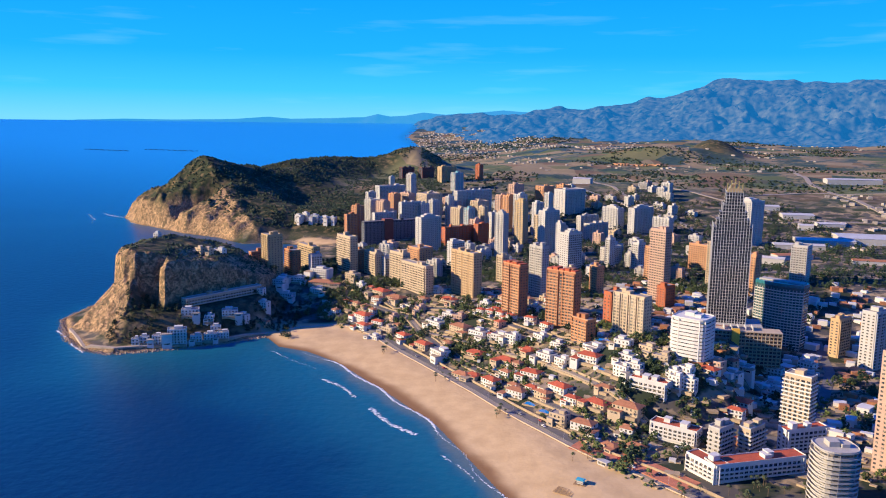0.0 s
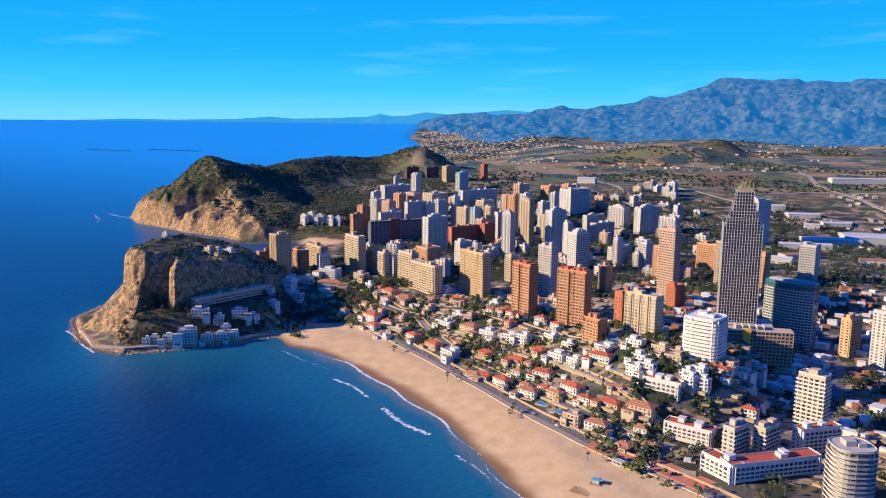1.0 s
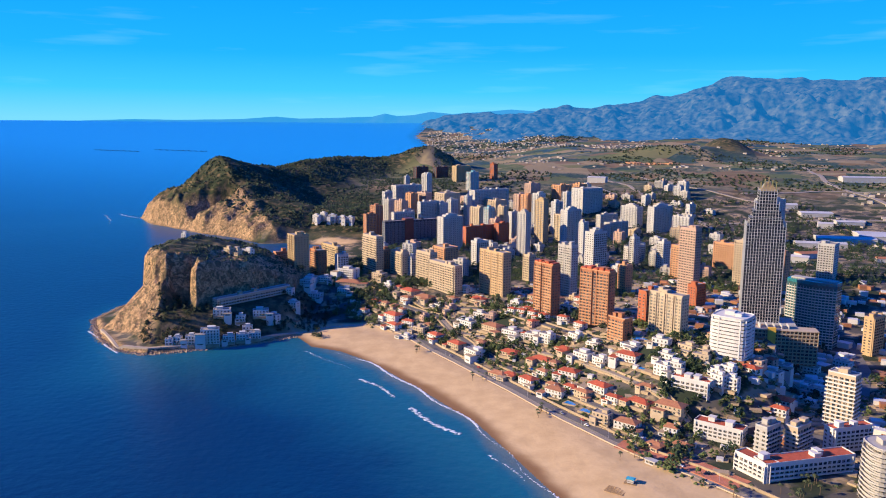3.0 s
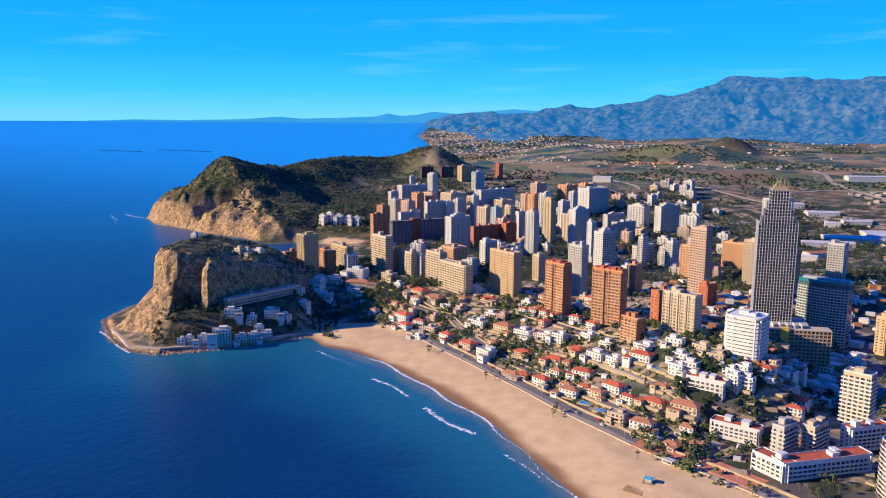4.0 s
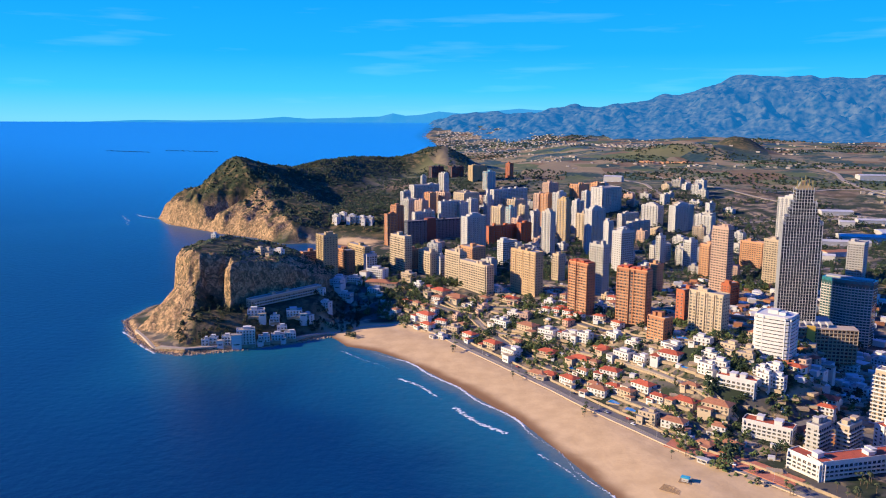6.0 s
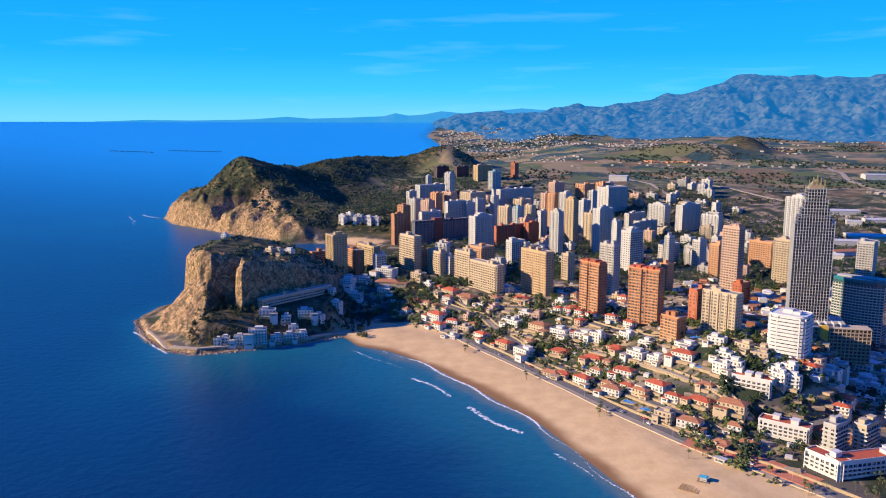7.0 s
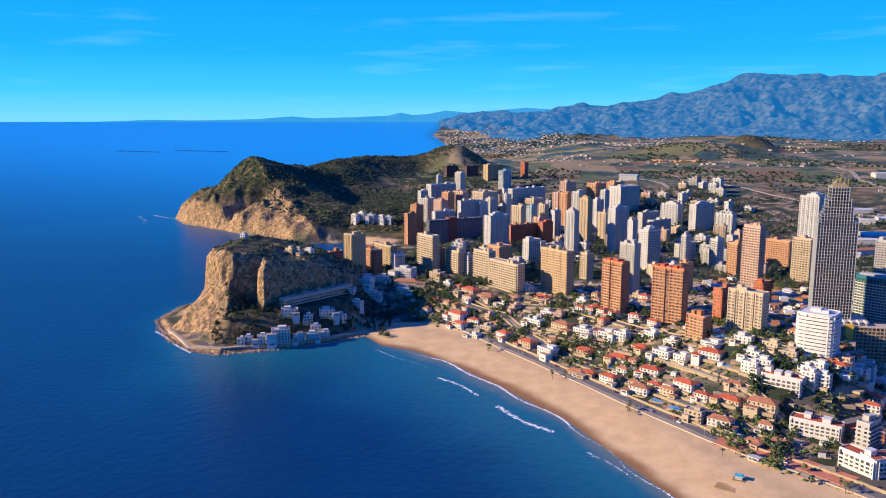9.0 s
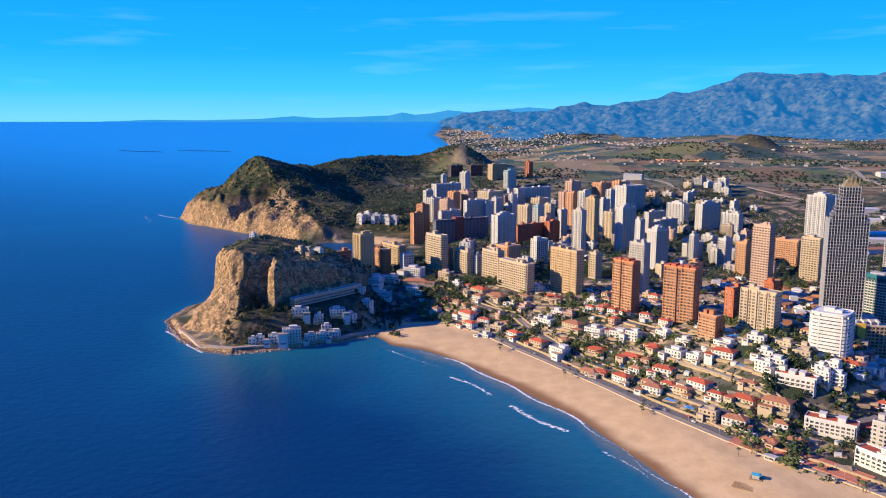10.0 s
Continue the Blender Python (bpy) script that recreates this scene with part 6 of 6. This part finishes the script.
def palm(seed):
    rng = random.Random(seed)
    t = root("palm_tree", 0, 0, 0, 0, "Slender palm tree with drooping fronds", "palm tree", "seafront palms")
    h = rng.uniform(6.5, 8.5)
    bm = bmesh.new()
    limb(bm, (0, 0, -0.5), (0.15, 0, h * 0.5), 0.24, 0.18, 7)
    limb(bm, (0.15, 0, h * 0.5), (0.2, 0.1, h), 0.18, 0.16, 7)
    put("trunk", bm_mesh("trunk", bm, BARK), t)
    bm = bmesh.new()
    for k in range(16):
        a = 6.28 * k / 16 + rng.uniform(-0.15, 0.15)
        up = rng.uniform(-0.1, 0.9)
        last = None
        for i in range(6):
            u = i / 5
            rad = 2.5 * u
            z = h + up * u * 1.4 - 2.0 * u * u
            wd = 0.36 * math.sin(math.pi * min(0.15 + u * 0.85, 1)) + 0.03
            c, s = math.cos(a), math.sin(a)
            row = [bm.verts.new((0.2 + rad * c - wd * s, 0.1 + rad * s + wd * c, z - 0.18)), bm.verts.new((0.2 + rad * c, 0.1 + rad * s, z)), bm.verts.new((0.2 + rad * c + wd * s, 0.1 + rad * s - wd * c, z - 0.18))]
            if last:
                bm.faces.new((last[0], last[1], row[1], row[0]))
                bm.faces.new((last[1], last[2], row[2], row[1]))
            last = row
    put("fronds", bm_mesh("fronds", bm, FROND), t)
    return t


rng = random.Random(77)
FOOT = np.array(FOOTPRINTS)
LINES = [np.array(beside(WALL_LINE, -8.0))] + [np.array(s[0], float) for s in STREETS]


def free_spot(x, y, r):
    if (np.hypot(FOOT[:, 0] - x, FOOT[:, 1] - y) < FOOT[:, 2] * 0.85 + r).any():
        return False
    for line in LINES:
        for (ax, ay), (bx, by) in zip(line, line[1:]):
            k = min(1, max(0, ((x - ax) * (bx - ax) + (y - ay) * (by - ay)) / ((bx - ax) ** 2 + (by - ay) ** 2)))
            if math.hypot(x - ax - k * (bx - ax), y - ay - k * (by - ay)) < 5.5:
                return False
    return True


# more houses where the slope is still free
tries = filled = 0
while filled < 48 and tries < 5000:
    tries += 1
    x, y = rng.uniform(-70, 330), rng.uniform(500, 960)
    s = float(coast_distance(np.array([x]), np.array([y]))[0])
    if s < 90 or s > 270 or (x > 250 and y > 700):
        continue
    w, d = rng.uniform(8, 15), rng.uniform(7, 10)
    if not free_spot(x, y, 0.5 * w):
        continue
    walls, word = rng.choice(((WHITE, "White"), (CREAM, "Cream"), (WHITE, "White"), (PINK, "Pink")))
    top, over = rng.choice(((TILE, "red hipped tile roof"), (TERRACOTTA, "terracotta hipped roof"), (TERRACOTTA, "terracotta hipped roof"), (GRAVEL, "flat roof terrace")))
    villa(x, y, w, d, -48 + rng.uniform(-14, 14), rng.choice((1, 2, 2)), walls, top, word + " plastered house with " + over + " among trees")
    FOOT = np.array(FOOTPRINTS)
    filled += 1

kinds = [tree("pine", 1), tree("pine", 2), tree("leaf", 3), tree("leaf", 4), tree("leaf", 5), tree("cypress", 6)]
first_use = dict.fromkeys(range(len(kinds)), True)
placed = 0
while placed < 296:
    x, y = rng.uniform(-160, 470), rng.uniform(470, 1120)
    s = float(coast_distance(np.array([x]), np.array([y]))[0])
    if s < 84 or (x < -130 and y < 1000) or not free_spot(x, y, 1.5):
        continue
    dense = float(rough(np.array([x]), np.array([y]), 60, 61)[0])
    if rng.random() > 0.45 + 0.75 * dense:
        continue
    k = rng.choices(range(6), (3, 2, 3, 3, 3, 1))[0]
    big = rng.uniform(0.6, 1.25)
    m = pose(x, y, ground_at(x, y), 0, 0, rng.uniform(0, 360))
    if first_use[k]:
        kinds[k].matrix_world, first_use[k] = m, False
    else:
        o = copy_thing(kinds[k], m)
        o.scale = (big, big, big * rng.uniform(0.85, 1.15))
    placed += 1
palms = [palm(1), palm(2), palm(3)]
spots = []
for cx, cy, count in ((0, 784, 4), (57, 698, 5), (103, 611, 7), (163, 526, 8), (196, 528, 4), (208, 545, 5), (268, 476, 9), (300, 470, 6), (215, 470, 8), (250, 462, 6)):
    for k in range(count):
        spots.append((cx + rng.gauss(0, 5), cy + rng.gauss(0, 6)))
for i, (x, y) in enumerate(spots):
    m = pose(x, y, ground_at(x, y), 0, 0, rng.uniform(0, 360))
    if i < 3:
        palms[i].matrix_world = m
    else:
        o = copy_thing(palms[i % 3], m)
        o.scale = (rng.uniform(0.6, 0.95),) * 3

# scrub on the hills, bushes in gardens and streets, far trees
nr = np.random.RandomState(5)


def scatter(n, x0, x1, y0, y1, keep, size, sink=0.1):
    x, y = nr.uniform(x0, x1, n), nr.uniform(y0, y1, n)
    ok = keep(x, y)
    x, y = x[ok], y[ok]
    r = nr.uniform(*size, len(x))
    return np.stack([x, y, land_height(x, y) + r * sink, r], -1)


def hilly(x, y):
    return (rough(x, y, 60, 77) > 1.5 * smooth(-130, -100, x) * smooth(12, -12, x) * smooth(2200, 2280, y) - 1 + 0.5 * smooth(-440, -560, x)) & (coast_distance(x, y) > 45) & (land_height(x, y) - sea_level(x, y) > 24) & (rough(x, y, 70, 71) > -0.55 + 0.75 * (x + 420 < -40))


def gardens(x, y):
    ok = (coast_distance(x, y) > 82) & (rough(x, y, 45, 72) > -0.1 + 0.45 * smooth(600, 560, y) + 0.4 * smooth(270, 310, x)) & ~((x < -130) & (y < 1000))
    for fx, fy, fr in FOOTPRINTS:
        ok &= np.hypot(x - fx, y - fy) > fr * 0.58
    return ok


def gardens_free(x, y):
    ok = np.ones(np.shape(x), bool)
    for fx, fy, fr in FOOTPRINTS:
        ok &= np.hypot(x - fx, y - fy) > fr * 0.7
    return ok


def inland(x, y):
    ok = (coast_distance(x, y) > 90) & (rough(x, y, 160, 73) > -0.35)
    for fx, fy, fr in FOOTPRINTS:
        ok &= np.hypot(x - fx, y - fy) > fr * 0.9
    return ok


lumps("hill_scrub", scatter(26000, -760, 60, 1560, 2700, hilly, (1.4, 3.6)), PINE, "dark green scrub and pines covering the hill", "scrub", seed=3)
lumps("headland_scrub", scatter(2600, -360, -150, 860, 1060, lambda x, y: ((tossal(x, y) > 0.97) & (rough(x, y, 40, 75) > 0.0 - 0.6 * (x > -250))) | ((rough(x, y, 25, 75) > 0.25) & (tossal(x, y) > 0.1) & (x < -290)), (0.7, 2.2)), PINE, "dark green bushes on the headland", "scrub", seed=4)
def groves(n, x0, x1, y0, y1, keep, height, each):
    """Crowns of many clumps for trees too many to count."""
    base = scatter(n, x0, x1, y0, y1, keep, (0.7, 1.3), 0)
    k = len(base)
    a, rad, z = nr.uniform(0, 6.28, (k, each)), np.sqrt(nr.rand(k, each)), nr.rand(k, each)
    size = base[:, 3:4] * height
    x = base[:, 0:1] + np.cos(a) * rad * size * 0.42 * (1.15 - z * 0.6)
    y = base[:, 1:2] + np.sin(a) * rad * size * 0.42 * (1.15 - z * 0.6)
    return np.stack([x, y, base[:, 2:3] + size * (0.18 + 0.75 * z), nr.uniform(0.10, 0.19, (k, each)) * size], -1).reshape(-1, 4)


lumps("garden_trees", groves(8200, -150, 480, 470, 1120, lambda x, y: gardens(x, y) & (rough(x, y, 60, 61) > -0.1), 5.6, 22), LEAF, "leafy green trees crowding the gardens", "trees", seed=16)
lumps("garden_pines", groves(5400, -150, 600, 470, 1120, lambda x, y: gardens(x, y) & (rough(x, y, 80, 62) > 0.1), 7.2, 22), PINE, "dark green pines crowding the gardens", "trees", seed=17)
lumps("terrace_trees", groves(700, -300, -110, 800, 960, lambda x, y: (tossal(x, y) < 0.08) & (coast_distance(x, y) > 16) & gardens_free(x, y), 5.0, 20), PINE, "dark trees between houses under the cliff", "trees", seed=18)
lumps("garden_bushes", scatter(15000, -150, 480, 470, 1120, gardens, (0.7, 2.3)), LEAF, "green hedges and bushes between houses", "bushes", seed=6)
lumps("street_trees", groves(7000, -180, 800, 960, 1800, inland, 7.5, 13), PINE, "dark green trees between apartment blocks", "trees", seed=7)
lumps("far_trees", scatter(22000, -100, 2300, 1800, 4300, lambda x, y: (coast_distance(x, y) > 60) & (rough(x, y, 200, 76) > 0.15), (2.0, 5.5), 0.2), PINE, "dark groves and hedges on the dry plain", "trees", seed=8)

# ---------------------------------------------------------------- far houses
def boxes(name, places, material, label, category, seed):
    """Many small far houses: rows of x, y, width, height."""
    g = np.random.RandomState(seed)
    p = np.asarray(places, float)
    n = len(p)
    z = land_height(p[:, 0], p[:, 1]) - 1
    ang = g.uniform(-1.0, -0.2, n)
    c, s = np.cos(ang)[:, None], np.sin(ang)[:, None]
    w, d = p[:, 2] / 2, p[:, 2] / 2 * g.uniform(0.5, 1.0, n)
    ux, uy = np.stack([-w, w, w, -w], -1), np.stack([-d, -d, d, d], -1)
    vx, vy = p[:, 0:1] + ux * c - uy * s, p[:, 1:2] + ux * s + uy * c
    v = np.stack([np.concatenate([vx, vx], 1), np.concatenate([vy, vy], 1), np.concatenate([np.tile(z[:, None], 4), np.tile((z + p[:, 3])[:, None], 4)], 1)], -1)
    q = np.array([(0, 1, 5, 4), (1, 2, 6, 5), (2, 3, 7, 6), (3, 0, 4, 7), (4, 5, 6, 7)])
    f = (np.arange(n)[:, None, None] * 8 + q[None]).reshape(-1, 4)
    me = bpy.data.meshes.new(name)
    me.from_pydata(v.reshape(-1, 3).tolist(), [], f.tolist())
    me.materials.append(material)
    return tagged(new(name, me), label, category, kind="stuff")


FAR_HOUSE = plain("far_house_plaster", (0.34, 0.296, 0.252), 0.8, vary=0.5, size=40, fine=15)


def spread(n, x0, x1, y0, y1, keep, wide, high):
    x, y = nr.uniform(x0, x1, n), nr.uniform(y0, y1, n)
    ok = keep(x, y)
    x, y = x[ok], y[ok]
    return np.stack([x, y, nr.uniform(*wide, len(x)), nr.uniform(*high, len(x))], -1)


boxes("far_town", spread(1300, -60, 900, 3250, 4500, lambda x, y: (coast_distance(x, y) > 25) & (rough(x, y, 420, 81) + 1.1 * smooth(700, 60, x - 0.02 * y) > 0.55), (4, 11), (3, 7)), FAR_HOUSE, "pale houses of a far coastal town", "houses", 1)
boxes("far_houses", spread(800, 300, 2300, 2050, 4300, lambda x, y: rough(x, y, 300, 82) > 0.15, (5, 13), (3, 6)), FAR_HOUSE, "scattered pale houses on the plain", "houses", 2)
boxes("far_farm", spread(45, 610, 760, 2500, 2535, lambda x, y: x > 0, (7, 12), (4, 6)), ORANGE, "terracotta houses below the bare hill", "houses", 3)
boxes("far_houses", spread(330, 560, 1000, 1150, 1750, lambda x, y: (rough(x, y, 120, 83) > 0.0) & inland(x, y), (5, 12), (3.5, 6.5)), FAR_HOUSE, "low pale houses beyond the towers", "houses", 4)

def slope_free(x, y):
    ok = (coast_distance(x, y) > 86) & ~((x < -120) & (y < 1000))
    for fx, fy, fr in FOOTPRINTS:
        ok &= np.hypot(x - fx, y - fy) > fr * 0.62 + 2
    for line in LINES:
        for (ax, ay), (bx, by) in zip(line, line[1:]):
            k = np.clip(((x - ax) * (bx - ax) + (y - ay) * (by - ay)) / ((bx - ax) ** 2 + (by - ay) ** 2), 0, 1)
            ok &= np.hypot(x - ax - k * (bx - ax), y - ay - k * (by - ay)) > 8
    return ok


boxes("garden_terraces", spread(2600, -90, 430, 480, 980, slope_free, (4, 12), (1.4, 2.6)), STONE_WALL, "cream paved terraces and low walls between the houses", "terraces", 5)
boxes("garden_sheds", spread(420, -90, 430, 500, 980, slope_free, (3, 6), (3.2, 4.6)), BRIGHT, "small white outbuildings among the gardens", "outbuildings", 6)
boxes("low_houses", spread(330, 270, 600, 545, 985, slope_free, (6, 12), (3.5, 7)), BRIGHT, "low white houses filling the valley behind the seafront", "houses", 7)
boxes("low_roofs", spread(220, 270, 600, 545, 985, slope_free, (7, 13), (3.5, 6)), TERRACOTTA, "low terracotta houses filling the valley", "houses", 8)

# ---------------------------------------------------------------- low blocks between the towers
rl = random.Random(12)
count = 0
tries = 0
while count < 85 and tries < 6000:
    tries += 1
    x, y = rl.uniform(-130, 620), rl.uniform(1010, 1880)
    s = float(coast_distance(np.array([x]), np.array([y]))[0])
    if s < 120 or x < -0.25 * (y - 900) + 20 or x > 0.28 * y + 130 or ground_at(x, y) > 95:
        continue
    w, d = rl.uniform(12, 26), rl.uniform(9, 13)
    if (np.hypot(np.array([f[0] for f in FOOTPRINTS]) - x, np.array([f[1] for f in FOOTPRINTS]) - y) < np.array([f[2] for f in FOOTPRINTS]) + 0.55 * w + 2).any():
        continue
    mat, word = rl.choice(((WHITE, "White"), (CREAM, "Cream"), (PINK, "Pink"), (GREY, "Grey"), (WHITE, "White")))
    floors = rl.choice((2, 3, 4, 5, 6))
    tower(word + " low apartment block among trees", x, y, w, d, rl.choice((-55, -50, -35, 30)), ground_at(x, y) + 3.1 * floors + 2, mat, mat, far=True)
    count += 1

# ---------------------------------------------------------------- beach and street details
def lifeguard_hut(x, y, turn):
    z = ground_at(x, y)
    t = root("beach_hut", x, y, z, turn, "Turquoise roofed beach hut on a timber deck", "beach hut")
    put("deck", mesh_of("deck", [(-4, 4, -3, 3, -0.3, 0.35)], TIMBER), t)
    put("wall", mesh_of("wall", [(-2.2, 2.2, -1.6, 1.6, 0.35, 3.0)], WHITE), t)
    put("roof", mesh_of("roof", [(-3.0, 3.0, -2.3, 2.3, 3.0, 3.25), (-2.2, 2.2, -1.5, 1.5, 3.25, 3.5)], plain("turquoise_paint", (0.05, 0.35, 0.45), 0.5)), t)
    put("counter", mesh_of("counter", [(-1.8, 1.8, -2.0, -1.6, 1.3, 1.4)], TIMBER), t)


def sun_deck(x, y, turn):
    z = ground_at(x, y)
    t = root("timber_deck", x, y, z, turn, "Rows of weathered timber slats on the sand", "deck")
    plank = mesh_of("plank", [(-6.5, 6.5, -0.35, 0.35, 0, 0.45)], TIMBER)
    for k in range(6):
        put("plank", plank, t, (0, -4 + 1.6 * k, 0))


def kiosk(x, y, turn):
    z = ground_at(x, y)
    t = root("kiosk", x, y, z, turn, "White seafront kiosk with flat roof", "kiosk")
    put("wall", mesh_of("wall", [(-4, 4, -2, 2, -0.5, 3.2)], WHITE), t)
    put("roof", mesh_of("roof", [(-4.6, 4.6, -2.6, 2.6, 3.2, 3.55)], WHITE), t)
    put("window", mesh_of("window", [(-3, 3, -2.08, -1.98, 1.0, 2.4)], GLASS), t)


lifeguard_hut(150, 488, -30)
sun_deck(138, 479, -35)
kiosk(171, 516, -50)
keep_clear(171, 516, 6)

CAR_PAINTS = [plain("white_car_paint", (0.75, 0.75, 0.74), 0.3), plain("dark_car_paint", (0.03, 0.035, 0.045), 0.25), plain("silver_car_paint", (0.42, 0.43, 0.45), 0.3, metal=0.4), plain("red_car_paint", (0.40, 0.03, 0.025), 0.3)]
RUBBER = plain("tyre_rubber", (0.02, 0.02, 0.02), 0.9)


def car(x, y, turn, paint_, word):
    t = root("car", x, y, ground_at(x, y) + 0.45, turn, word + " parked car on the seafront road", "car", "cars on the road")
    bm = bmesh.new()
    box(bm, -2.1, 2.1, -0.88, 0.88, 0.35, 0.95)
    bmesh.ops.bevel(bm, geom=list(bm.edges), offset=0.15, segments=1, affect="EDGES")
    put("body", bm_mesh("body", bm, paint_), t)
    bm = bmesh.new()
    lo = [bm.verts.new(v) for v in ((-1.7, -0.8, 0), (1.2, -0.8, 0), (1.2, 0.8, 0), (-1.7, 0.8, 0))]
    hi = [bm.verts.new(v) for v in ((-1.2, -0.68, 0.58), (0.5, -0.68, 0.58), (0.5, 0.68, 0.58), (-1.2, 0.68, 0.58))]
    for k in range(4):
        bm.faces.new((lo[k], lo[(k + 1) % 4], hi[(k + 1) % 4], hi[k]))
    bm.faces.new(hi)
    put("cabin", bm_mesh("cabin", bm, GLASS), t, (0, 0, 0.93))
    put("roof", mesh_of("roof", [(-1.2, 0.5, -0.68, 0.68, 0, 0.06)], paint_), t, (0, 0, 1.5))
    bm = bmesh.new()
    bmesh.ops.create_cone(bm, cap_ends=True, segments=10, radius1=0.34, radius2=0.34, depth=0.22, matrix=Matrix.Rotation(radians(90), 4, "X"))
    wheel = bm_mesh("wheel", bm, RUBBER)
    for wx in (-1.3, 1.3):
        for wy in (-0.8, 0.8):
            put("wheel", wheel, t, (wx, wy, 0.34))


lane = beside(WALL_LINE, -10.0)
for i, k in enumerate((1.4, 2.3, 3.6, 4.5, 5.2, 6.4, 7.7, 8.3, 8.6, 9.5, 10.4, 11.3, 11.7, 12.2)):
    (ax, ay), (bx, by) = lane[int(k)], lane[int(k) + 1]
    u = k - int(k)
    d = math.degrees(math.atan2(by - ay, bx - ax))
    side = 2.2 if i % 2 else -2.2
    car(ax + (bx - ax) * u - side * math.sin(radians(d)), ay + (by - ay) * u + side * math.cos(radians(d)), d + (180 if i % 2 else 0), CAR_PAINTS[i % 4], ("White", "Dark", "Silver", "Red")[i % 4])


def street_lamp(x, y, turn):
    t = root("street_lamp", x, y, ground_at(x, y), turn, "Tall slim grey street lamp on the promenade", "street lamp", "promenade lamps")
    bm = bmesh.new()
    limb(bm, (0, 0, -0.3), (0, 0, 8), 0.11, 0.06)
    limb(bm, (0, 0, 7.9), (1.6, 0, 8.3), 0.05, 0.04)
    put("pole", bm_mesh("pole", bm, STEEL), t)
    put("lamp_head", mesh_of("lamp_head", [(1.4, 2.2, -0.18, 0.18, 8.22, 8.38)], STEEL), t)


kerb = beside(WALL_LINE, -5.4)
for i in range(1, 13):
    (ax, ay), (bx, by) = kerb[i], kerb[i + 1]
    street_lamp((ax + bx) / 2, (ay + by) / 2, math.degrees(math.atan2(by - ay, bx - ax)) - 90)
rings = [(-1494 + 13 * k, 3450 + 9 * (k % 2)) for k in range(15)] + [(-1260 + 13 * k, 3528 + 11 * (k % 2)) for k in range(18)]
farm = []
for x, y in rings:
    z = float(sea_level(x, y))
    farm += [(x - 5, x + 5, y - 5, y - 4, z - 0.5, z + 1.2), (x - 5, x + 5, y + 4, y + 5, z - 0.5, z + 1.2), (x - 5, x - 4, y - 4, y + 4, z - 0.5, z + 1.2), (x + 4, x + 5, y - 4, y + 4, z - 0.5, z + 1.2)]
tagged(new("fish_farm", mesh_of("fish_farm", farm, DARK)), "dark floating pens of a far fish farm", "fish farm", kind="stuff")
